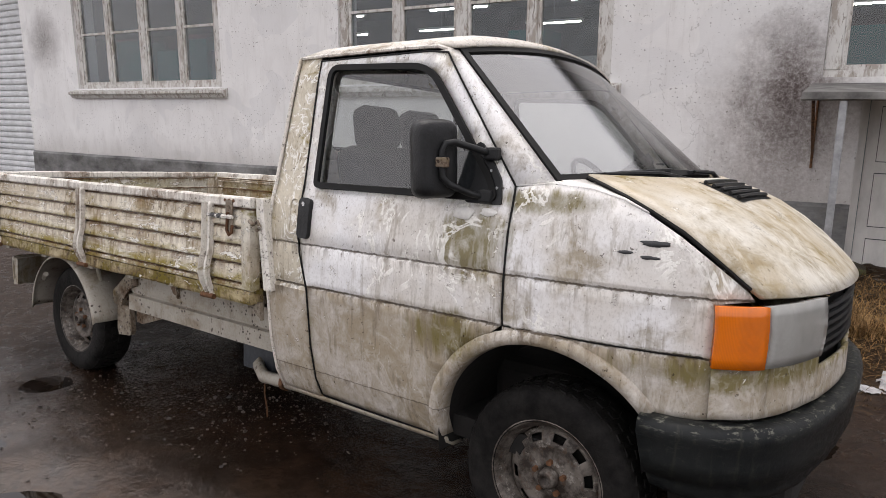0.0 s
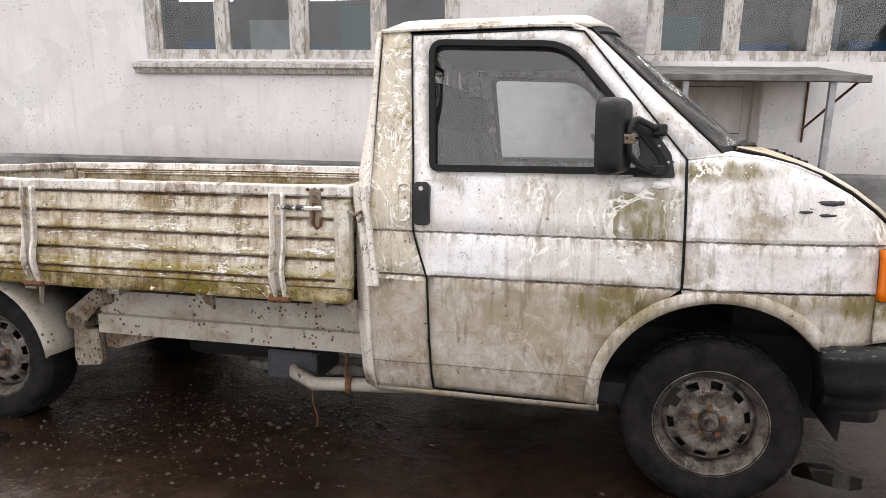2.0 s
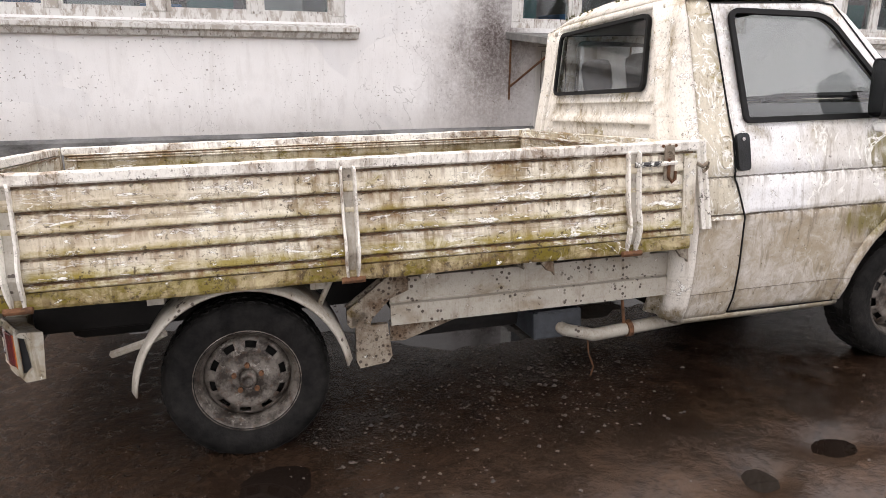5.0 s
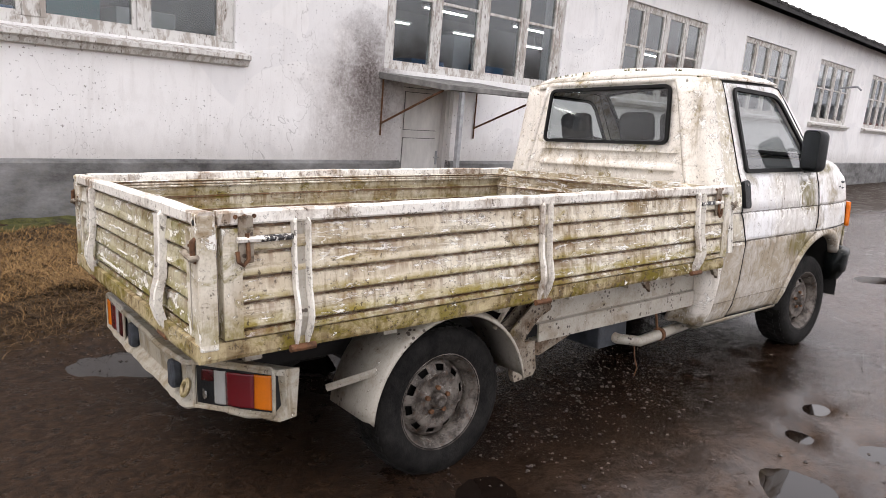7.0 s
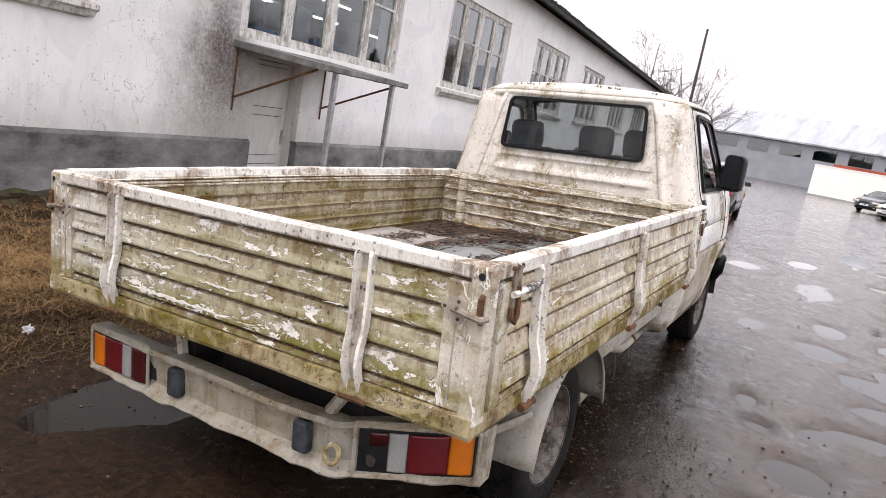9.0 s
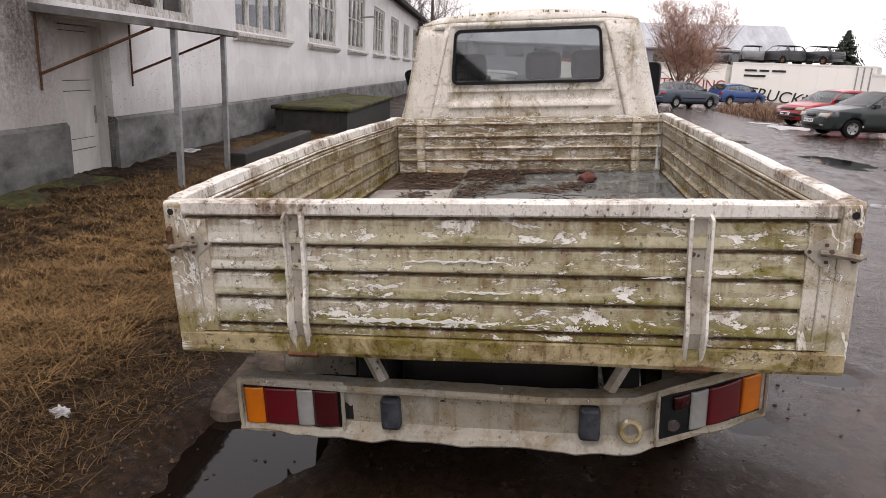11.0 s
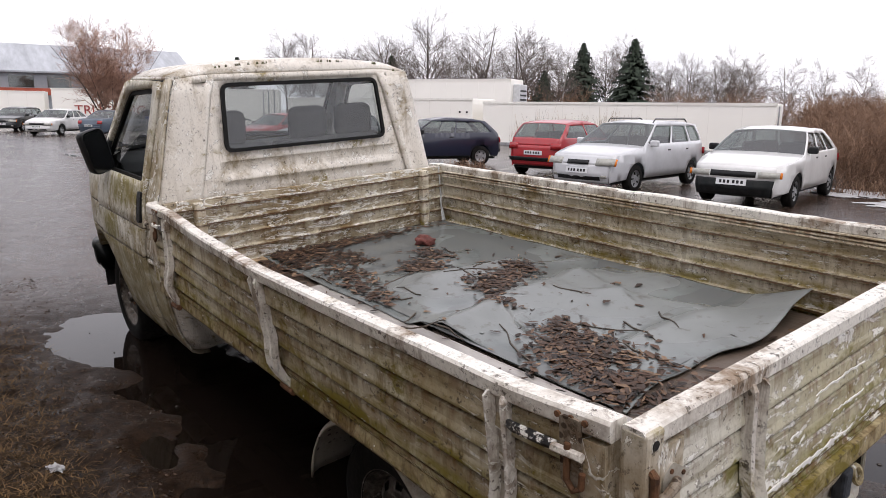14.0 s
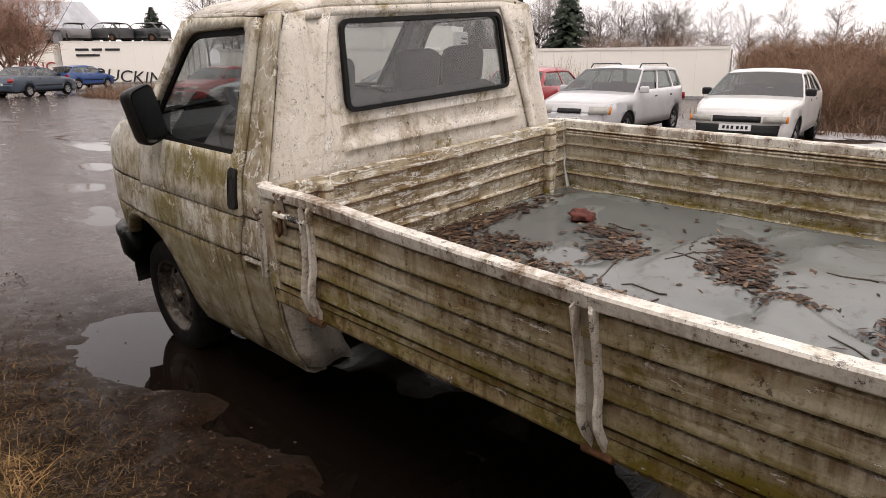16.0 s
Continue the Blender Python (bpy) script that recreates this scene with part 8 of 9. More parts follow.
def make_car(m, shape, paint, label, bumper=None, wreck=False, plate=True, rails=False, grille=True, group="parked cars"):
    L, W, H, fa, ra, prof = SHAPES[shape]
    car = root("car" if not wreck else "wrecked_car", m, label, "car", group)
    prof = [(L / 2 - x, z) for x, z in prof]
    half = W / 2
    bumper = bumper or paint

    def width(x, z):
        t = float(np.interp(z, [0.2, 0.35, 0.6, 0.92, 1.2, H], [0.93, 0.985, 1.0, 0.985, 0.86, 0.72]))
        e = abs(x) / (L / 2)
        return half * t * (1 - 0.20 * max(0, e - 0.55) ** 2 / 0.2025)

    arches = [arc(a, 0.30, 0.34, 180, 0, 12) for a in (ra, fa)]
    bottom = [(prof[-1][0], 0.26)] + [p for a in arches for p in a if p[1] > 0.22] + [(prof[0][0], 0.24)]
    outline = prof[::-1][::-1] + bottom
    # side windows
    belt = 0.96 if shape != "wagon" else 0.99
    A = (prof[4][0] - 0.18, belt)
    front_top = (prof[5][0] - 0.02, H - 0.10)
    if shape == "sedan":
        rear_top, rear_bot = (prof[8][0] + 0.12, H - 0.11), (prof[9][0] + 0.22, belt + 0.02)
    elif shape == "wagon":
        rear_top, rear_bot = (prof[8][0] + 0.14, H - 0.11), (prof[9][0] + 0.16, belt + 0.03)
    else:
        rear_top, rear_bot = (prof[8][0] + 0.14, H - 0.12), (prof[9][0] + 0.24, belt + 0.04)
    cuts = [0.0, 0.38, 0.72, 1.0] if shape != "hatch" else [0.0, 0.5, 1.0]
    def along(t):
        b = (A[0] + (rear_bot[0] - A[0]) * t, A[1] + (rear_bot[1] - A[1]) * t)
        u = (front_top[0] + (rear_top[0] - front_top[0]) * t, front_top[1] + (rear_top[1] - front_top[1]) * t)
        return b, u
    wins = []
    for a, b in zip(cuts, cuts[1:]):
        ba, ua = along(a + (0.012 if a else 0))
        bb, ub = along(b - (0.012 if b < 1 else 0))
        wins.append(rounded([ba, ua, ub, bb], 0.04, 3))
    for s in (-1, 1):
        fn = lambda x, z: (x, s * width(x, z), z)
        side = part("body_side", skin(bmesh.new(), outline, wins, fn, 0.16), paint, car, "", True, 0.02)
        if not wreck:
            for w in wins:
                part("side_window", skin(bmesh.new(), w, [], lambda x, z: (x, s * (width(x, z) - 0.012), z), 0.4), M_CARGLASS, side, "dark side window")
            bm = bmesh.new()
            rows = [[(x, s * (width(x, z) + o), z) for z, o in ((0.50, 0.001), (0.51, 0.012), (0.56, 0.012), (0.57, 0.001))] for x in np.linspace(ra + 0.42, fa - 0.42, 8)]
            grid(bm, rows)
            part("rubbing_strip", bm, M_BLACK, side)
            xm = A[0] - 0.12
            bm = boxed(xm - 0.07, xm + 0.07, s * (width(xm, 1.0) + 0.02) - 0.0, s * (width(xm, 1.0) + 0.19), 0.95, 1.08, 0.03)
            part("wing_mirror", bm, paint if shape == "wagon" else M_BLACK, car)
            for t in ((0.36, 0.68) if shape != "hatch" else (0.48,)):
                x = A[0] + (rear_bot[0] - A[0]) * t
                part("door_handle", boxed(x, x + 0.13, s * (width(x, 0.86) - 0.005), s * (width(x, 0.86) + 0.02), 0.84, 0.875, 0.006), M_BLACK, side)
    # the skin over the middle
    segs = [("front_bumper", 0, 2, bumper, 0.13, 0.0), ("nose", 2, 3, paint, 0.12, 0.0), ("bonnet", 3, 4, paint, 0.08, 0.03), ("windscreen", 4, 5, M_CARGLASS, 0.09, 0.02), ("roof", 5, 8, paint, 0.0, 0.035),
            ("rear_window", 8, 9, M_CARGLASS, -0.05, 0.015), ("tailgate", 9, 10 if shape != "sedan" else 11, paint, -0.07, 0.0), ("rear_bumper", 10 if shape != "sedan" else 11, 12, bumper, -0.08, 0.0)]
    for name, i0, i1, mat, bx, bz in segs:
        if wreck and mat is M_CARGLASS:
            continue
        rows = []
        for i in range(i0, i1):
            a, b = prof[i], prof[i + 1]
            for k in range(4 if i + 1 < i1 else 5):
                t = k / 4
                x, z = a[0] + (b[0] - a[0]) * t, a[1] + (b[1] - a[1]) * t
                w = width(x, z)
                rows.append([(x + bulge_at(prof, i + t, 0, shape) * (1 - v * v), w * v, z + bulge_at(prof, i + t, 1, shape) * (1 - v * v)) for v in [-1 + j / 6 for j in range(13)]])
        part(name, grid(bmesh.new(), rows), mat, car, "", True, 0.015 if mat is not M_CARGLASS else 0.0)
    part("floor_pan", boxed(-L / 2 + 0.15, L / 2 - 0.15, -half * 0.8, half * 0.8, 0.2, 0.26), M_DARK, car)
    for s in (-1, 1):
        for a in (fa, ra):
            w = new("wheel")
            w.parent = car
            w.location = (a, s * (half - 0.11), 0.295)
            part("tyre", lathe(bmesh.new(), [(0.18, -0.085), (0.27, -0.09), (0.295, -0.07), (0.295, 0.07), (0.27, 0.09), (0.18, 0.085)], seg=28), M_TYRE, w, "", True)
            bm = bmesh.new()
            lathe(bm, [(0.0, 0.07 * s), (0.06, 0.075 * s), (0.17, 0.06 * s), (0.185, 0.082 * s), (0.19, 0.06 * s)], seg=24)
            part("wheel_trim", bm, M_STEEL if not wreck else M_RUST, w, "", True)
            for j in range(5):
                an = 2 * math.pi * j / 5
                bm = bmesh.new()
                tube(bm, [(0.09 * math.cos(an), 0.078 * s, 0.09 * math.sin(an)), (0.15 * math.cos(an), 0.072 * s, 0.15 * math.sin(an))], 0.018, 5)
                part("trim_hole", bm, M_BLACK, w)
    if wreck:
        return car
    # seats and dashboard seen through the panes
    for y in (-0.36, 0.36):
        for x in (0.05, -0.85):
            bm = boxed(x - 0.08, x + 0.06, y - 0.22, y + 0.22, 0.3, 1.12, 0.05)
            part("seat", bm, M_SEAT, car)
    part("dashboard", boxed(prof[4][0] - 0.35, prof[4][0] - 0.05, -half * 0.8, half * 0.8, 0.6, 0.93, 0.04), M_DASH, car)
    # lamps
    def face(x_i, y0, y1, z0, z1, front, off):
        bm = bmesh.new()
        rows = []
        for j in range(5):
            y = y0 + (y1 - y0) * j / 4
            row = []
            for z in (z0, (z0 + z1) / 2, z1):
                zi = [p[1] for p in (prof[:5] if front else prof[9:][::-1])]
                xi = [p[0] for p in (prof[:5] if front else prof[9:][::-1])]
                order = np.argsort(zi)
                x = float(np.interp(z, [zi[q] for q in order], [xi[q] for q in order]))
                v = y / max(width(x, z), 0.1)
                b = (0.125 if front else -0.075) * (1 - min(v * v, 1))
                row.append((x + b + (off if front else -off), y, z))
            rows.append(row)
        return grid(bm, rows)
    for s in (-1, 1):
        y0, y1, z0, z1 = (0.48, 0.93, 0.585, 0.72) if shape == "wagon" else (0.50, 0.90, 0.56, 0.665) if shape == "sedan" else (0.52, 0.90, 0.60, 0.72)
        part("headlight", face(0, s * half * y0, s * half * y1, z0, z1, True, 0.012), M_HEADLIGHT, car, "clear headlight", True, 0.02)
        part("indicator", face(0, s * half * (y1 + 0.005), s * half * (y1 + 0.05), z0, z1, True, 0.010), M_AMBER, car, "amber indicator", True, 0.015)
        if shape == "wagon":
            part("fog_lamp", face(0, s * half * 0.62, s * half * 0.76, 0.33, 0.39, True, 0.012), M_HEADLIGHT, car, "", True, 0.01)
        part("tail_lamp", face(0, s * half * 0.58, s * half * 0.90, 0.70, 0.86, False, 0.012), M_TAILRED, car, "red tail lamp", True, 0.02)
    if shape == "hatch":
        for front in (True, False):
            part("bumper_strip", face(0, -half * 0.88, half * 0.88, 0.40, 0.50, front, 0.014), M_BLACK, car, "black bumper strip", True, 0.02)
    part("wiper", tube(bmesh.new(), [(prof[4][0] - 0.02, -0.5, prof[4][1] + 0.03), (prof[4][0] + 0.04, 0.1, prof[4][1] + 0.05)], 0.01, 5), M_BLACK, car)
    if grille:
        part("grille", face(0, -half * (0.30 if shape == "wagon" else 0.46), half * (0.30 if shape == "wagon" else 0.46), 0.60 if shape != "sedan" else 0.565, 0.685 if shape != "sedan" else 0.665, True, 0.012), M_BLACK, car, "dark grille", True, 0.01)
    part("air_intake", face(0, -half * 0.6, half * 0.6, 0.28, 0.36, True, 0.012), M_BLACK, car)
    for front in (True, False):
        z0 = 0.42 if front else 0.55 if shape != "hatch" else 0.56
        pl = part("number_plate", face(0, -0.26, 0.26, z0, z0 + 0.11, front, 0.02), M_PLATE, car, "white number plate", False, 0.008)
        for j in range(6):
            y = -0.20 + 0.07 * j + (0.02 if j > 2 else 0)
            part("plate_bar", face(0, y, y + 0.042, z0 + 0.03, z0 + 0.085, front, 0.031), M_BLACK, pl)
    if rails:
        for s in (-1, 1):
            bm = bmesh.new()
            tube(bm, [(prof[5][0] - 0.1, s * 0.56, H - 0.03), (prof[5][0] - 0.2, s * 0.56, H + 0.05), (prof[8][0] + 0.5, s * 0.56, H + 0.05), (prof[8][0] + 0.35, s * 0.56, H - 0.03)], 0.014, 6)
            part("roof_rail", bm, M_BLACK, car)
    return car


def bulge_at(prof, t, axis, shape):
    """How far the middle of the car's skin stands out from its edge, along the outline."""
    keys = [0, 1, 2, 3, 4, 5, 6, 7, 8, 9, 10, 11, 12]
    bx = [0.12, 0.14, 0.13, 0.11, 0.10, 0.05, 0.0, 0.0, -0.03, -0.06, -0.07, -0.08, -0.07]
    bz = [0.0, 0.0, 0.0, 0.015, 0.03, 0.035, 0.035, 0.035, 0.03, 0.012, 0.0, 0.0, 0.0]
    return float(np.interp(t, keys, bx if axis == 0 else bz))


M_HEADLIGHT = lamp_material("headlight_glass", (0.40, 0.40, 0.36), 0.08, 60.0, 0.3)
M_TAILRED = lamp_material("car_tail_lens", (0.34, 0.012, 0.016), 0.15)
M_PLATE = material("plate_white", (0.72, 0.73, 0.74), 0.4, 0, 0.05, 5)
P_WHITE = car_paint("white_car_paint", (0.72, 0.72, 0.71))
P_SILVER = car_paint("silver_car_paint", (0.58, 0.59, 0.61))
P_RED = car_paint("red_car_paint", (0.38, 0.018, 0.025))
P_NAVY = car_paint("navy_car_paint", (0.012, 0.016, 0.035))
P_GREEN = car_paint("dark_green_car_paint", (0.025, 0.035, 0.035))
P_STEELBLUE = car_paint("steel_blue_car_paint", (0.06, 0.085, 0.12))
P_BLUE = car_paint("blue_car_paint", (0.015, 0.07, 0.25))
P_BLACK = car_paint("black_car_paint", (0.015, 0.018, 0.02))
P_WRECK = car_paint("dull_grey_wreck_paint", (0.05, 0.05, 0.055), True)
P_WRECK2 = car_paint("dull_white_wreck_paint", (0.14, 0.14, 0.14), True)


def spot(x, y, heading, z=0.0):
    return pose(x, y, z, 0, 0, heading) @ Matrix.Scale(0.96, 4)


make_car(spot(4.62, -11.25, 100), "sedan", P_WHITE, "white sedan with black bumpers parked in the mud", M_BUMPER)
make_car(spot(7.45, -10.7, 97), "wagon", P_SILVER, "silver estate car with roof rails", rails=True)
make_car(spot(10.5, -12.1, -75), "hatch", P_RED, "red hatchback with a black bumper strip")
make_car(spot(14.4, -10.5, 70), "hatch", P_NAVY, "dark navy three-door hatchback")
make_car(spot(20.0, -10.1, 100), "wagon", P_GREEN, "dark green estate car")
make_car(spot(24.9, -10.6, 110), "hatch", P_RED, "red hatchback beside a heap of brown grass")
make_car(spot(37.2, -7.4, -55), "sedan", P_STEELBLUE, "steel-blue sedan far across the yard")
make_car(spot(45.8, -12.4, -60), "hatch", P_BLUE, "bright blue hatchback far across the yard")
make_car(spot(40.6, -5.2, 140), "sedan", P_WHITE, "white sedan far across the yard")
make_car(spot(47.0, -4.0, 150), "wagon", P_BLACK, "black estate car far across the yard")
make_car(pose(16.95, 1.52, 0, 0, 0, 3), "wagon", P_BLACK, "black estate car parked on the muddy lane by the workshop", M_BLACK)
make_car(spot(30.5, 4.4, 8), "wagon", P_GREEN, "dark estate car parked on the muddy lane")
make_car(spot(47, 9.0, 200), "wagon", P_WHITE, "white estate car at the end of the workshop")
make_car(spot(53, 7.5, 200), "sedan", P_SILVER, "silver sedan at the end of the workshop")


# ---------------- yard edge: trailers, containers, far hall ----------------
def between(name, a, b, z0, z1, depth, mat, label, category):
    """A long box whose near face runs from a to b."""
    (ax, ay), (bx, by) = a, b
    L = math.hypot(bx - ax, by - ay)
    m = pose(ax, ay, 0, 0, 0, math.degrees(math.atan2(by - ay, bx - ax)))
    r = root(name, m, label, category)
    part("body", boxed(0, L, -depth, 0, z0, z1, 0.03), mat, r)
    bm = bmesh.new()
    box(bm, -0.02, L + 0.02, 0.004, 0.03, z1 - 0.09, z1 + 0.015)
    part("top_rail", bm, M_JOINT, r)
    bm = bmesh.new()
    box(bm, -0.02, L + 0.02, 0.004, 0.035, z0, z0 + 0.12)
    part("bottom_rail", bm, M_STEEL, r)
    for x in np.arange(1.2, L - 0.6, 1.25):
        part("panel_joint", boxed(x, x + 0.02, 0.003, 0.01, z0 + 0.13, z1 - 0.1), M_JOINT, r)
    return r, L


M_JOINT = material("panel_joint", (0.86, 0.84, 0.78), 0.6, 0, 0.05, 2)
r, L = between("box_trailer", (11.0, -24.6), (23.0, -20.25), 0.0, 2.0, 2.4, M_TRAILER, "long white insulated trailer body", "trailer")
part("door_bar", tube(bmesh.new(), [(-0.04, -0.6, 0.2), (-0.04, -0.6, 1.9)], 0.03, 6), M_STEEL, r)
r, L = between("box_trailer", (23.6, -20.1), (34.9, -15.9), 0.0, 2.15, 2.4, M_TRAILER, "long white insulated trailer body with bolted end panel", "trailer")
for z in (0.5, 1.0, 1.5):
    for x in (0.3, 0.7):
        part("bolt", tube(bmesh.new(), [(x, 0.0, z), (x, 0.03, z)], 0.05, 8), M_BLACK, r)
r, L = between("box_trailer", (32.8, -31.6), (45.7, -25.6), 0.6, 3.75, 2.5, M_TRAILER, "tall white refrigerated trailer behind the low ones", "trailer")
part("cooling_unit", boxed(-0.5, -0.02, -2.0, -0.4, 2.0, 3.4, 0.05), M_ROLLER, r, "white cooling unit with dark slots")
for z in (2.3, 2.6, 2.9):
    part("slot", boxed(-0.515, -0.5, -1.8, -0.6, z, z + 0.12), M_BLACK, r)
part("underframe", boxed(0.5, 12, -2.3, -0.2, -0.1, 0.6), M_DARK, r)


def lettering(word, size, parent, m, mat, name="lettering", shear=0.0):
    cu = bpy.data.curves.new("word", "FONT")
    cu.body, cu.size, cu.extrude, cu.shear = word, size, 0.01, shear
    tmp = new("word_tmp", cu)
    bpy.context.view_layer.update()
    me = bpy.data.meshes.new_from_object(tmp.evaluated_get(bpy.context.evaluated_depsgraph_get()))
    bpy.data.objects.remove(tmp)
    ob = finish(new(name, me), mat)
    ob.data.materials.clear()
    ob.data.materials.append(mat)
    ob.parent = parent
    ob.matrix_local = m
    return ob


M_INK = material("black_lettering", (0.02, 0.02, 0.022), 0.6, 0, 0.1, 2)
M_INKRED = material("red_lettering", (0.35, 0.05, 0.04), 0.6, 0, 0.2, 2)
M_ORANGEBAND = material("faded_red_band", (0.42, 0.09, 0.05), 0.7, 0, 0.2, 0.5)


def polar(az, d):
    return (-2.9 + d * math.cos(radians(az)), -0.3 + d * math.sin(radians(az)))


r, L = between("container", polar(-22.8, 58), polar(-13.4, 60), 0.0, 3.0, 2.4, M_TRAILER, "white container with black lettering, wrecks stacked on it", "container")
lettering("TRUCKING", 1.25, r, pose(8.6, 0.04, 0.35, 90, 5, 180), M_INK, shear=0.15)
for k, (x, w) in enumerate(((8.9, 0.9), (7.8, 0.7), (6.9, 1.0), (8.9, 1.6))):
    z = 2.35 if k < 3 else 1.95
    part("lettering_bar", boxed(x - w, x, 0.035, 0.045, z, z + 0.16), M_INK, r)
for x in (0.35, 0.8, 1.2):
    part("door_bar", tube(bmesh.new(), [(x, 0.06, 0.1), (x, 0.06, 2.9)], 0.05, 6), M_STEEL, r)
r, L = between("container", polar(-13.0, 61), polar(-7.0, 63), 0.0, 2.85, 2.4, M_TRAILER, "white container with faded red lettering", "container")
lettering("TRUCKING", 1.05, r, pose(5.2, 0.04, 0.85, 90, 0, 180), M_INKRED)
r, L = between("container", polar(-6.6, 64), polar(1.0, 66), 0.0, 2.6, 2.4, M_TRAILER, "plain white container beside the hall", "container")
for az, d, h, pt in ((-14.6, 60.5, 170, P_WRECK2), (-16.6, 60, 20, P_WRECK), (-18.9, 59.5, 30, P_BLACK), (-12.4, 62.5, 160, P_WRECK)):
    x, y = polar(az, d + 1.3)
    make_car(pose(x, y, 3.0 if az < -13.2 else 2.85, 0, 0, h), "hatch", pt, "stripped car shell stacked on a white container", wreck=True, group="wrecked cars")


def make_hall():
    h = root("far_hall", pose(*polar(-17.2, 100), 0, 0, 0, 84), "pale grey industrial hall with a snowy tin roof and red band", "building")
    L = 46
    part("wall", boxed(0, L, -12, 0, -0.5, 5.3), M_CLADDING, h)
    bm = bmesh.new()
    extrude(bm, [(0.5, 5.3), (0.5, 5.5), (-11, 9.4), (-22, 5.5), (-22, 5.3), (-11, 9.1)], lambda u, p: (u, p[0], p[1]), [-1 + (L + 2) * i / 24 for i in range(25)])
    part("roof", bm, M_TINROOF, h)
    for i in range(11):
        part("window", boxed(2 + i * 4.0, 4.6 + i * 4.0, 0.02, 0.06, 3.6, 5.0), M_CARGLASS, h)
    part("fascia_band", boxed(2, 30, 0.02, 0.4, 2.7, 3.5), M_ORANGEBAND, h, "faded red band")
    for i in range(23):
        part("roof_seam", boxed(i * 2, i * 2 + 0.1, -0.1, 0.2, 5.46, 5.54), M_STEEL, h)


make_hall()


M_TWIGPINK = material("reddish_twigs", (0.46, 0.285, 0.21), 0.9, 0, 0.3, 3)
# ---------------- trees, thicket, far woods ----------------
def branch(verts, faces, p, d, length, r, level, rnd, droop=0.0, sides=4):
    """Adds a bent tapered limb and its side twigs to plain lists."""
    n = 4 if level > 1 else 2 + level
    pts, q, dd = [p], p.copy(), d.copy()
    for i in range(n):
        dd = (dd + Vector((rnd.uniform(-1, 1), rnd.uniform(-1, 1), rnd.uniform(-0.6, 1) - droop)) * 0.16).normalized()
        q = q + dd * (length / n)
        pts.append(q.copy())
    rings = []
    for i, c in enumerate(pts):
        ax = (pts[min(i + 1, n)] - pts[max(i - 1, 0)]).normalized()
        s = ax.orthogonal().normalized()
        t = ax.cross(s)
        rr = r * (1 - 0.72 * i / n)
        k = 3 if level < 2 else sides
        base = len(verts)
        verts.extend(c + rr * (math.cos(2 * math.pi * j / k) * s + math.sin(2 * math.pi * j / k) * t) for j in range(k))
        rings.append((base, k))
    for (a, k), (b, _) in zip(rings, rings[1:]):
        faces.extend((a + j, a + (j + 1) % k, b + (j + 1) % k, b + j) for j in range(k))
    if level <= 0:
        return
    for _ in range({3: 9, 2: 6, 1: 5}.get(level, 5)):
        t = rnd.uniform(0.25, 1.0)
        i = min(int(t * n), n - 1)
        at = pts[i].lerp(pts[i + 1], t * n - i)
        side = dd.orthogonal().normalized()
        side.rotate(Matrix.Rotation(rnd.uniform(0, 6.28), 3, dd))
        nd = (dd * rnd.uniform(0.5, 0.9) + side * rnd.uniform(0.5, 0.9) + Vector((0, 0, 0.15 - droop))).normalized()
        branch(verts, faces, at, nd, length * rnd.uniform(0.38, 0.6), r * (1 - 0.7 * t) * 0.55 + 0.0035, level - 1, rnd, droop, sides)


def bare_tree(name, m, height, seed, bark, twig, label, stems=1, droop=0.0, spread=0.12, category="tree", group="", limbs=0, reach=0.42, level=2):
    rnd = random.Random(seed)
    tree = root(name, m, label, category, group)
    tv, tf, cv, cf = [], [], [], []
    for s in range(stems):
        lean = Vector((rnd.uniform(-1, 1) * spread, rnd.uniform(-1, 1) * spread, 1)).normalized()
        foot = Vector((rnd.uniform(-1, 1) * 0.1 * (stems > 1), rnd.uniform(-1, 1) * 0.1 * (stems > 1), -0.2))
        branch(tv, tf, foot, lean, height * 0.9, height * 0.014 / math.sqrt(stems), 0, rnd, 0, 7)
        top = height * 0.9
        for i in range(limbs or (46 if stems == 1 else 14)):
            t = rnd.uniform(0.22, 0.98)
            a = rnd.uniform(0, 6.28)
            d = Vector((math.cos(a), math.sin(a), rnd.uniform(0.5, 1.2))).normalized()
            branch(cv, cf, foot + lean * top * t, d, height * (reach - 0.62 * reach * t), height * 0.0068 * (1.1 - t), level, rnd, droop, 3)
    for nm, v, f, mat in (("trunk", tv, tf, bark), ("crown", cv, cf, twig)):
        me = bpy.data.meshes.new(nm)
        me.from_pydata([tuple(p) for p in v], [], f)
        ob = finish(new(nm, me), mat)
        ob.parent = tree
    return tree


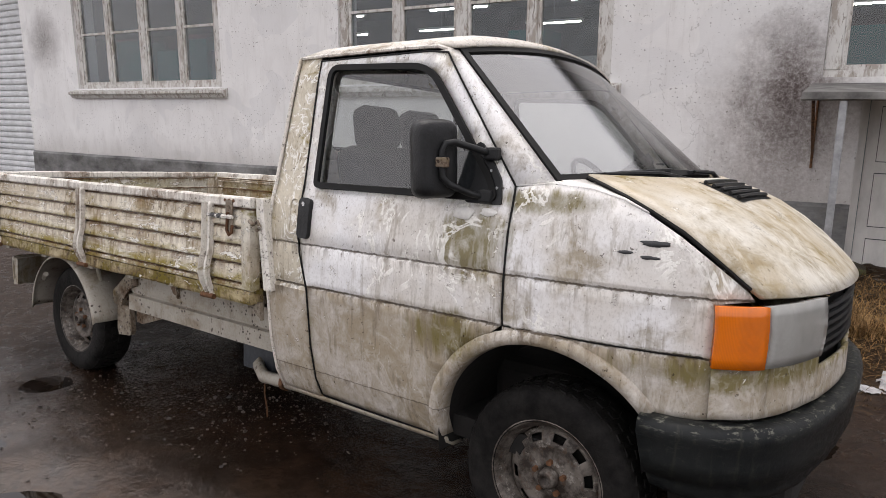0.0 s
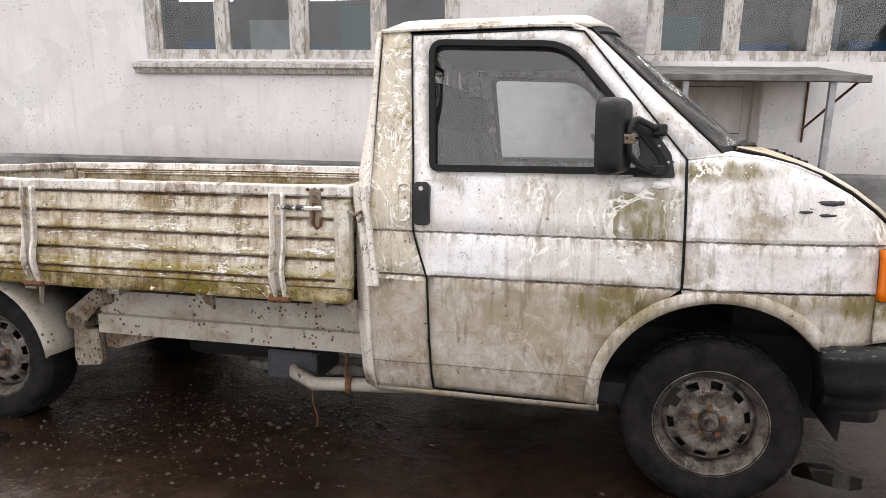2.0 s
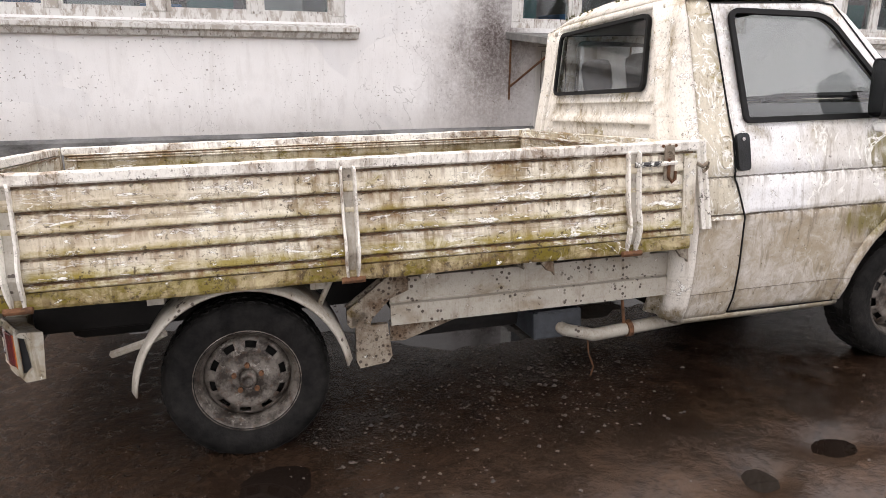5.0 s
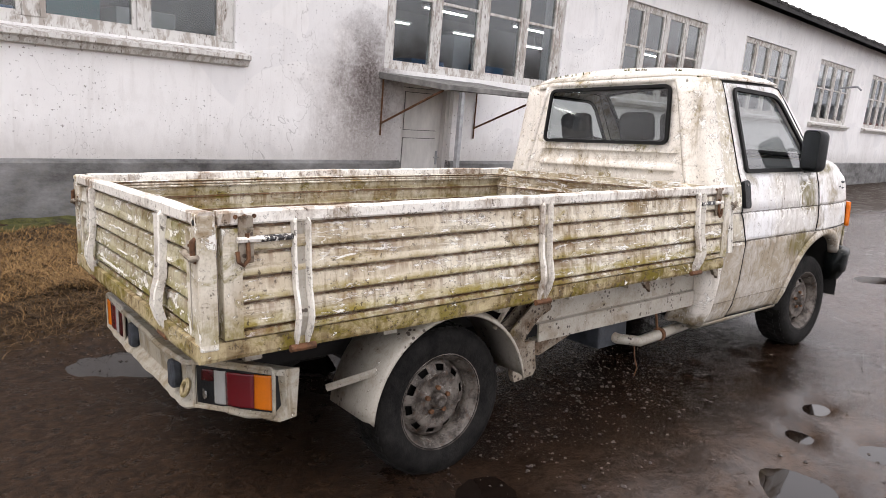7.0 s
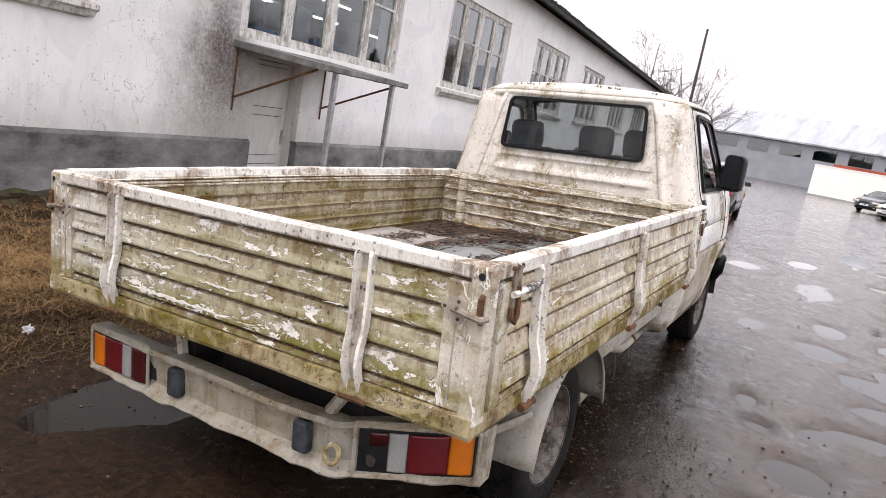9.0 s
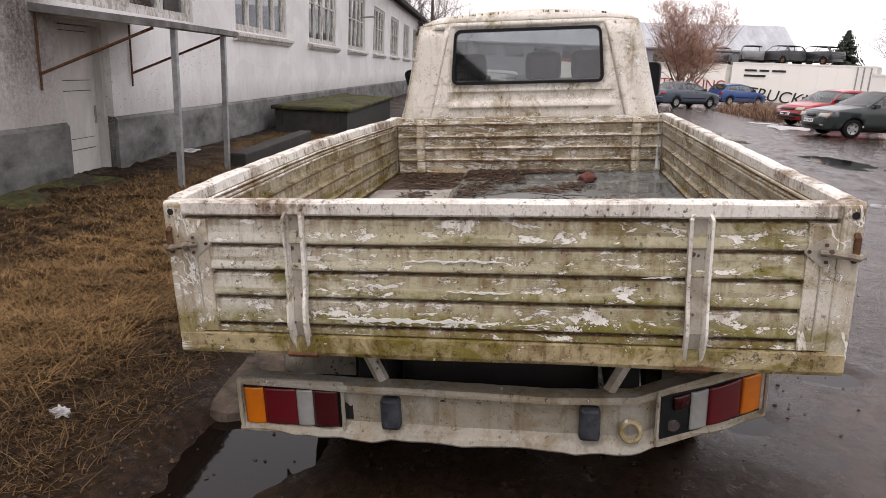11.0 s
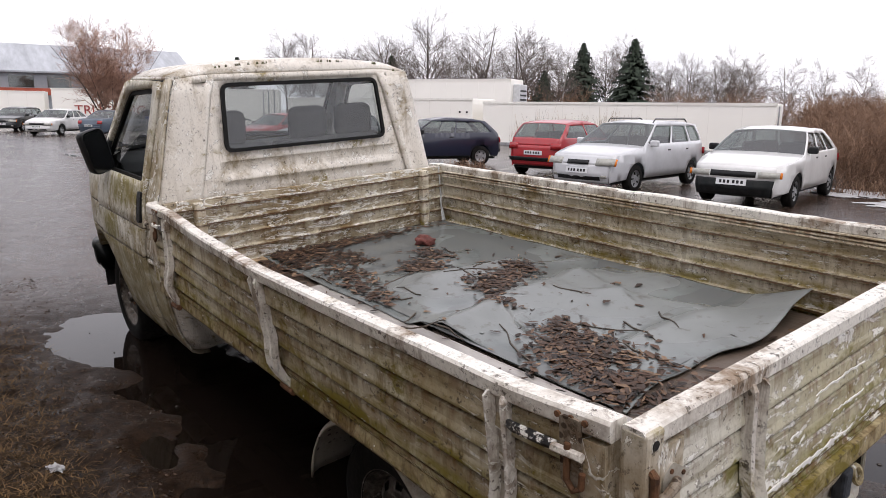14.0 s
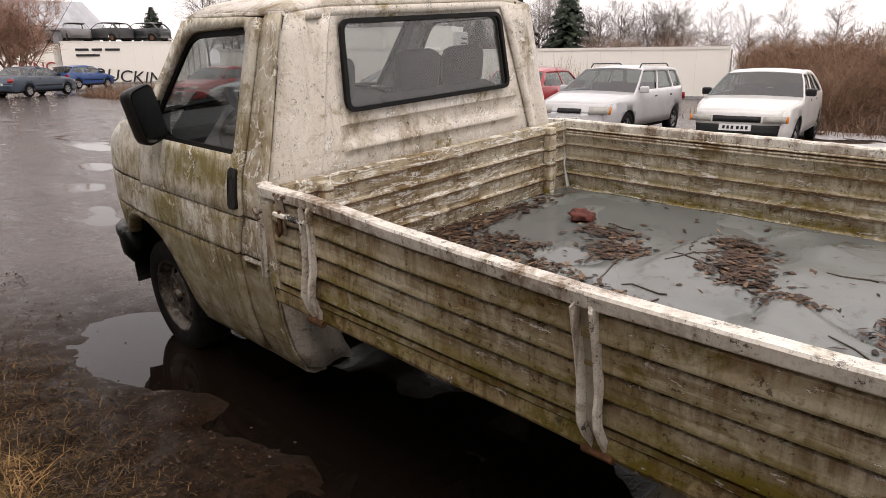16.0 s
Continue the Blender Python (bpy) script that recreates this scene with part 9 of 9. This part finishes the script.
def spruce(m, height, seed, label):
    rnd = random.Random(seed)
    tree = root("spruce", m, label, "tree", "spruces")
    part("trunk", tube(bmesh.new(), [(0, 0, -0.2), (0, 0, height * 0.5), (0, 0, height)], [height * 0.014, height * 0.009, 0.01], 6), M_BARK, tree)
    verts, faces = [], []
    z = height * 0.06
    while z < height * 0.985:
        reach = height * 0.50 * (1 - z / height) ** 0.85 * rnd.uniform(0.75, 1.15) + 0.05
        for i in range(15):
            a = rnd.uniform(0, 6.28)
            l = reach * rnd.uniform(0.6, 1.15)
            c, s = math.cos(a), math.sin(a)
            for k in range(6):
                t = (k + rnd.random()) / 6
                x, y, zz = c * l * t, s * l * t, z - l * t * 0.28 + 0.12 * t * t * l
                w, h = 0.13 * l * (1.15 - 0.6 * t) + 0.06, 0.24 + 0.18 * rnd.random()
                b = len(verts)
                verts += [(x - s * w, y + c * w, zz), (x + s * w, y - c * w, zz), (x + c * 0.12 * l, y + s * 0.12 * l, zz - h)]
                faces.append((b, b + 1, b + 2))
        z += height * 0.024
    me = bpy.data.meshes.new("crown")
    me.from_pydata(verts, [], faces)
    ob = finish(new("crown", me), M_NEEDLE)
    ob.parent = tree
    return tree


def at_az(az, d, z=0.0, turn=0):
    x, y = -1.5 + d * math.cos(radians(az)), 1.9 + d * math.sin(radians(az))
    return pose(x, y, z, 0, 0, turn)


spruce(at_az(-54.0, 72), 9.0, 1, "dark green spruce behind the white trailers")
spruce(at_az(-50.0, 80), 9.4, 2, "dark green spruce behind the white trailers")
spruce(at_az(-34.5, 85), 8.2, 3, "dark green spruce behind the white trailers")
spruce(at_az(-32.5, 85), 7.6, 4, "dark green spruce behind the white trailers")
spruce(at_az(-22.3, 95), 8.2, 5, "dark green spruce beside the far hall")
spruce(at_az(-47.0, 78), 6.2, 6, "small dark green spruce behind the trailers")

oak = bare_tree("bare_tree", at_az(-37.5, 70), 12.0, 21, M_BARK, M_TWIGGREY, "large bare broad-crowned tree behind the trailers", group="bare trees")
birch = bare_tree("bare_tree", at_az(-61.5, 75), 8.0, 22, M_BIRCH, M_TWIGGREY, "slender bare birch in the thicket", droop=0.1, spread=0.06, group="bare trees")
ash = bare_tree("bare_tree", at_az(-28.5, 75), 9.5, 23, M_BARK, M_TWIGGREY, "bare tree behind the far trailers", group="bare trees")
for az, d, t, k in ((-41.5, 78, 60, oak), (-44.5, 72, 130, ash), (-39.8, 84, 200, birch), (-46.0, 80, 250, oak), (-48.3, 70, 20, birch), (-52.0, 86, 80, ash), (-56.0, 95, 10, birch), (-35.5, 80, 300, ash), (-33.0, 90, 100, oak),
                    (-63.0, 84, 70, birch), (-65.3, 90, 160, birch), (-60.2, 85, 230, birch), (-67.2, 96, 300, birch), (-70.0, 90, 40, birch), (-73.5, 86, 90, birch), (-77.0, 88, 190, birch), (-58.5, 92, 140, birch), (-30.2, 88, 10, birch), (-26.0, 90, 200, oak)):
    copy_thing(k, at_az(az, d, 0, t))
_rnd = random.Random(91)
for _i in range(30):
    _az = -27.0 - 36.0 * _i / 29 + _rnd.uniform(-0.6, 0.6)
    copy_thing((oak, ash, birch)[_i % 3], at_az(_az, _rnd.uniform(84, 108), 0, _rnd.uniform(0, 360)) @ Matrix.Scale(_rnd.uniform(0.75, 1.1), 4))
willow = bare_tree("willow", pose(*polar(-10.1, 50), 0), 7.4, 31, M_BARK, M_TWIGPINK, "round reddish-brown bare willow by the parked cars", stems=9, spread=0.42, category="tree", limbs=36, reach=0.31)
copy_thing(ash, pose(44.5, 11.0, 0, 0, 0, 0))
bare_tree("bare_tree", pose(42.5, 7.6, 0), 8.6, 33, M_BARK, M_TWIGGREY, "bare tree at the end of the workshop", stems=5, spread=0.3, group="bare trees")
tagged(thing("pole", tube(bmesh.new(), [(41.5, 7.6, -0.2), (41.7, 7.7, 9.0)], [0.12, 0.08], 8), M_BARK, "dark timber pole at the end of the workshop", "pole"))


def twig_mass(name, label, spots, mat, seed, category, lo, hi, n, width=0.012, arch=0.3):
    """Upright fine stems in clumps, one mesh."""
    rnd = random.Random(seed)
    verts, faces = [], []
    for (cx, cy, sx, sy), share in spots:
        for _ in range(int(n * share)):
            x, y = cx + rnd.uniform(-sx, sx), cy + rnd.uniform(-sy, sy)
            if hi < 0.2:
                x, y = x + rnd.gauss(0, 0.35) * sx, y + rnd.gauss(0, 0.22) * sy
                if y > 4.2 + 0.097 * x or (hi > 0.1 and y < 1.95 + 0.3 * noise.noise((x * 1.5, y, seed))):
                    continue
            h = (lo + (hi - lo) * rnd.random() ** 1.6) * (0.8 + 0.7 * noise.noise((x * 0.35, y * 0.35, seed)))
            lean = rnd.gauss(0, 0.3) * h if hi > 1 else 0.0
            a, b = rnd.uniform(0, 6.28), rnd.uniform(0.1, 1) * arch * h
            z0 = ground_z(x, y) - min(0.03, 0.12 * h)
            w = width * rnd.uniform(0.7, 1.4)
            px, py = -math.sin(a) * w, math.cos(a) * w
            last = None
            for k in range(4):
                t = k / 3
                c = (x + math.cos(a) * b * t * t + lean * t, y + math.sin(a) * b * t * t - lean * t * 0.6, z0 + h * (t - 0.12 * t * t * arch))
                q = 1 - 0.8 * t
                i = len(verts)
                verts += [(c[0] - px * q, c[1] - py * q, c[2]), (c[0] + px * q, c[1] + py * q, c[2])]
                if last is not None:
                    faces.append((last, last + 1, i + 1, i))
                last = i
    me = bpy.data.meshes.new(name)
    me.from_pydata(verts, [], faces)
    return tagged(finish(new(name, me), mat), label, category, kind="stuff")


twig_mass("thicket", "brown leafless thicket at the edge of the yard", [((5.0, -24, 4.5, 8), 0.4), ((-2.0, -22, 5, 8), 0.2), ((8, -36, 9, 7), 0.24), ((2.6, -14.6, 1.8, 1.6), 0.16)], M_TWIG, 3, "thicket", 0.2, 0.9, 9000, 0.007, 1.6)
bush = bare_tree("bush", pose(4.1, -14.2, -0.05), 1.7, 41, M_TWIG, M_TWIG, "leafless reddish-brown bush at the edge of the yard", stems=9, spread=0.9, category="bush", group="yard bushes", limbs=16, reach=0.5, level=1)
bush2 = bare_tree("bush", pose(2.6, -15.0, -0.05), 2.3, 42, M_TWIG, M_TWIG, "tall leafless reddish-brown bush at the edge of the yard", stems=8, spread=0.7, category="bush", group="yard bushes", limbs=16, reach=0.5, level=1)
_rnd = random.Random(77)
for _i in range(78):
    _y = -13.4 - 25 * _rnd.random() ** 1.2
    _x = -1.9 + (1.6 - _y) * 0.44 - abs(_rnd.gauss(0, 4.0))
    _s = _rnd.uniform(0.55, 0.95) * (1.0 + 0.035 * (-13 - _y))
    copy_thing((bush, bush2)[_i % 2], pose(_x, _y, -0.05, 0, 0, _rnd.uniform(0, 360)) @ Matrix.Scale(_s, 4))
for _i in range(34):
    _x = 14 + 58 * _i / 33 + _rnd.uniform(-1, 1)
    copy_thing((bush, bush2)[_i % 2], pose(_x, -66 + 0.42 * (_x - 14) + _rnd.uniform(-5, 5), -0.1, 0, 0, _rnd.uniform(0, 360)) @ Matrix.Scale(_rnd.uniform(1.5, 2.5), 4))
twig_mass("reeds", "dry pale reeds in front of the white trailers", [((17, -21.2, 4.5, 0.8), 0.6), ((28, -17.5, 4.0, 0.6), 0.4)], M_STRAW, 5, "reeds", 0.7, 1.7, 1100, 0.009, 0.2)
twig_mass("weed_heap", "heap of brown dead weeds beside the red car", [((31, -10.6, 4.5, 2.0), 1.0)], M_TWIG, 6, "weeds", 0.2, 0.8, 6000, 0.010, 1.3)
twig_mass("weed_tuft", "low tuft of brown dead weeds beside the navy car", [((11.9, -9.7, 0.6, 0.3), 1.0)], M_TWIG, 12, "weeds", 0.1, 0.4, 700, 0.008, 1.0)
twig_mass("dead_grass", "matted dead brown grass beside the workshop", [((-1.0, 3.1, 3.2, 1.35), 0.62), ((4.2, 3.2, 2.2, 0.9), 0.2), ((0.9, 2.5, 1.8, 0.65), 0.5), ((8.0, 4.2, 1.8, 0.9), 0.1), ((-6.0, 3.2, 2, 1.3), 0.08)], M_STRAW, 7, "grass", 0.04, 0.115, 70000, 0.003, 2.6)
twig_mass("turf_edge", "sparse dead grass in the mud", [((0.7, 1.95, 2.6, 0.45), 1.0)], M_TURF, 8, "grass", 0.025, 0.08, 26000, 0.0026, 2.8)
twig_mass("grass_tussock", "drooping tussocks of pale dead grass beside the snow", [((4.0, 2.62, 0.16, 0.10), 0.4), ((4.45, 2.33, 0.14, 0.08), 0.35), ((3.75, 2.9, 0.2, 0.12), 0.25)], M_STRAW, 10, "grass", 0.12, 0.28, 1500, 0.0035, 1.3)


def snow_patch(x, y, rx, ry, seed):
    """Rotten snow: a thin crust, broken at the rim and holed."""
    bm = bmesh.new()
    n = 44

    def depth(px, py):
        q = ((px - x) / rx) ** 2 + ((py - y) / ry) ** 2
        k = 1.6 / max(rx, ry)
        return 0.75 - q + 0.9 * noise.noise((px * k, py * k * 1.6, seed)) + 0.5 * noise.noise((px * k * 3, py * k * 3, seed + 4)) + 0.25 * noise.noise((px * 40, py * 40, seed))
    vs = {}
    for i in range(n + 1):
        for j in range(n + 1):
            px, py = x + rx * 1.5 * (2 * i / n - 1), y + ry * 1.5 * (2 * j / n - 1)
            d = depth(px, py)
            if d > 0:
                vs[i, j] = bm.verts.new((px, py, ground_z(px, py) + 0.004 + 0.022 * min(d, 1.0) ** 0.6))
    for i, j in list(vs):
        c = [vs.get(q) for q in ((i, j), (i + 1, j), (i + 1, j + 1), (i, j + 1))]
        if all(c):
            bm.faces.new(c)
    bmesh.ops.delete(bm, geom=[v for v in bm.verts if not v.link_faces], context="VERTS")
    thing("snow_patch", bm, M_SNOW, "thin broken patch of old melting snow", "snow", "snow patches", kind="stuff", smooth=True)


for _i, (_x, _y, _rx, _ry) in enumerate(((7.05, 3.0, 0.55, 0.2), (3.25, 2.39, 0.2, 0.13), (3.77, 2.33, 0.16, 0.1), (4.35, 1.97, 0.34, 0.2), (4.05, 1.77, 0.16, 0.09), (4.65, 2.23, 0.24, 0.1), (9.1, 3.1, 0.8, 0.2), (12.4, 3.45, 1.2, 0.2),
                                            (4.97, 2.93, 0.3, 0.2), (6.1, 2.7, 0.4, 0.14), (5.5, 2.5, 0.3, 0.1), (10.6, 3.25, 0.7, 0.16), (7.9, 3.2, 0.4, 0.12), (6.2, 5.0, 0.2, 0.2), (22.6, -8.4, 1.2, 0.8), (24.3, -8.0, 0.8, 0.5), (3.6, -13.4, 1.4, 0.9), (2.6, -12.0, 0.9, 0.6))):
    snow_patch(_x, _y, _rx, _ry, _i * 3.7)
bm = bmesh.new()
bmesh.ops.create_icosphere(bm, subdivisions=3, radius=1.0)
for v in bm.verts:
    k = 0.7 + 0.8 * abs(noise.noise(v.co * 2.2)) + 0.4 * noise.noise(v.co * 5)
    v.co = Vector((v.co.x * 0.05 * k, v.co.y * 0.028 * k, max(v.co.z, -0.2) * 0.02 * k))
ob = thing("litter", bm, M_SNOW, "crumpled scrap of white paper on the mud", "litter", "scraps")
ob.matrix_world = pose(1.45, 1.62, ground_z(1.45, 1.62) + 0.005, 8, 5, 30)
copy_thing(ob, pose(-0.75, 1.72, ground_z(-0.75, 1.72) + 0.01, -9, 6, 75))
M_SLAB = material("muddy_slab", (0.105, 0.082, 0.066), 0.85, 0, 0.45, 7, 0.9, 28, spec=0.15)
# broken concrete slabs at the edge of the lane
for x, y, w, d, yaw in ((-0.10, 1.19, 0.72, 0.24, 6), (0.58, 1.27, 0.46, 0.20, 12)):
    bm = bmesh.new()
    n = 36
    def rim(k, drop, z, seed):
        out = []
        for q in range(n):
            an = 2 * math.pi * q / n
            cx, sx = math.cos(an), math.sin(an)
            sq = 1 / max(abs(cx), abs(sx)) ** 0.97
            r = k * sq * (1 + 0.06 * noise.noise((cx * 1.6 + x * 5, sx * 1.6, 1)) + 0.05 * noise.noise((cx * 5, sx * 5 + y, 2)))
            out.append((w / 2 * r * cx, d / 2 * r * sx, z + 0.012 * noise.noise((cx * 3 * k, sx * 3 * k, seed)) - drop))
        return out
    rings = [rim(1.04, 0.0, -0.08, 1), rim(1.0, 0.0, 0.012, 2), rim(0.94, 0.0, 0.028, 3), rim(0.6, 0.0, 0.03, 4), rim(0.25, 0.0, 0.03, 5), rim(0.01, 0.0, 0.03, 6)]
    grid(bm, [r + r[:1] for r in rings])
    bmesh.ops.remove_doubles(bm, verts=bm.verts, dist=1e-5)
    bmesh.ops.recalc_face_normals(bm, faces=bm.faces)
    ob = thing("concrete_slab", bm, M_SLAB, "broken wet concrete slab sunk in the mud", "slab", "sunken slabs")
    ob.matrix_world = pose(x, y, ground_z(x, y) - 0.010, 2, 1, yaw)


def make_stones():
    """Gravel strewn in the mud beside and under the truck."""
    rnd = random.Random(9)
    verts, faces = [], []
    zones = [(1.05, -0.62, 0.45, 0.28, 900), (1.55, -0.45, 0.25, 0.2, 300), (0.55, -0.9, 0.25, 0.12, 120), (0.75, -1.25, 0.18, 0.08, 60), (1.0, -1.6, 1.8, 0.7, 150), (3.0, -2.2, 1.6, 0.7, 80), (-1.0, -1.6, 1.2, 0.6, 120), (2.5, 1.35, 1.6, 0.25, 220), (-1.0, 1.1, 0.8, 0.3, 160), (6.5, -2.0, 2.2, 1.4, 300)]
    for cx, cy, sx, sy, n in zones:
        for _ in range(int(n * 0.7)):
            x, y = rnd.gauss(cx, sx), rnd.gauss(cy, sy)
            r = abs(rnd.gauss(0.0, 0.0042)) + 0.0016
            z = max(ground_z(x, y), -0.034) + r * 0.25
            b = len(verts)
            for k in range(6):
                d = ((1, 0, 0), (-1, 0, 0), (0, 1, 0), (0, -1, 0), (0, 0, 1), (0, 0, -1))[k]
                q = r * rnd.uniform(0.7, 1.4)
                verts.append((x + d[0] * q + rnd.uniform(-0.3, 0.3) * r, y + d[1] * q + rnd.uniform(-0.3, 0.3) * r, z + d[2] * q * 0.7))
            faces += [(b + i, b + j, b + k) for i, j, k in ((0, 2, 4), (2, 1, 4), (1, 3, 4), (3, 0, 4), (2, 0, 5), (1, 2, 5), (3, 1, 5), (0, 3, 5))]
    me = bpy.data.meshes.new("gravel")
    me.from_pydata(verts, [], faces)
    tagged(finish(new("gravel", me), M_STONE), "pale gravel strewn over the wet mud", "gravel", kind="stuff")


def make_clods():
    """Lumps of churned mud and rotten leaf beside the truck."""
    rnd = random.Random(29)
    verts, faces = [], []
    for _ in range(5200):
        x, y = rnd.uniform(-1.9, 5.5), 1.15 + abs(rnd.gauss(0, 0.62))
        if y > 3.0 or noise.noise((x * 1.6, y * 1.6, 4)) < -0.12:
            continue
        r = 0.002 + abs(rnd.gauss(0.0, 0.0045))
        z = ground_z(x, y) + r * 0.15
        if z < -0.03:
            continue
        b = len(verts)
        for d in ((1, 0, 0), (0.3, 0.95, 0), (-0.8, 0.6, 0), (-0.8, -0.6, 0), (0.3, -0.95, 0), (0, 0, 1)):
            q = r * rnd.uniform(0.6, 1.5)
            verts.append((x + d[0] * q, y + d[1] * q, z + d[2] * q * 0.4 - (0.3 * r if d[2] == 0 else 0)))
        faces += [(b + i, b + (i + 1) % 5, b + 5) for i in range(5)]
    me = bpy.data.meshes.new("mud_clods")
    me.from_pydata(verts, [], faces)
    tagged(finish(new("mud_clods", me), M_CLOD), "crumbs of churned brown mud and rotten leaves", "mud", kind="stuff")


def clod_material():
    k = Nodes("mud_crumbs")
    g = k.t.nodes.new("ShaderNodeNewGeometry")
    col = k.mix(g.outputs["Random Per Island"], (0.010, 0.006, 0.004), (0.075, 0.043, 0.024))
    k.b.inputs["Specular IOR Level"].default_value = 0.3
    return k.done(col, 0.55)


M_CLOD = clod_material()
make_clods()


def stone_material():
    k = Nodes("gravel_stone")
    g = k.t.nodes.new("ShaderNodeNewGeometry")
    col = k.mix(g.outputs["Random Per Island"], (0.008, 0.006, 0.005), (0.065, 0.053, 0.044))
    return k.done(col, 0.6)


M_STONE = stone_material()
make_stones()
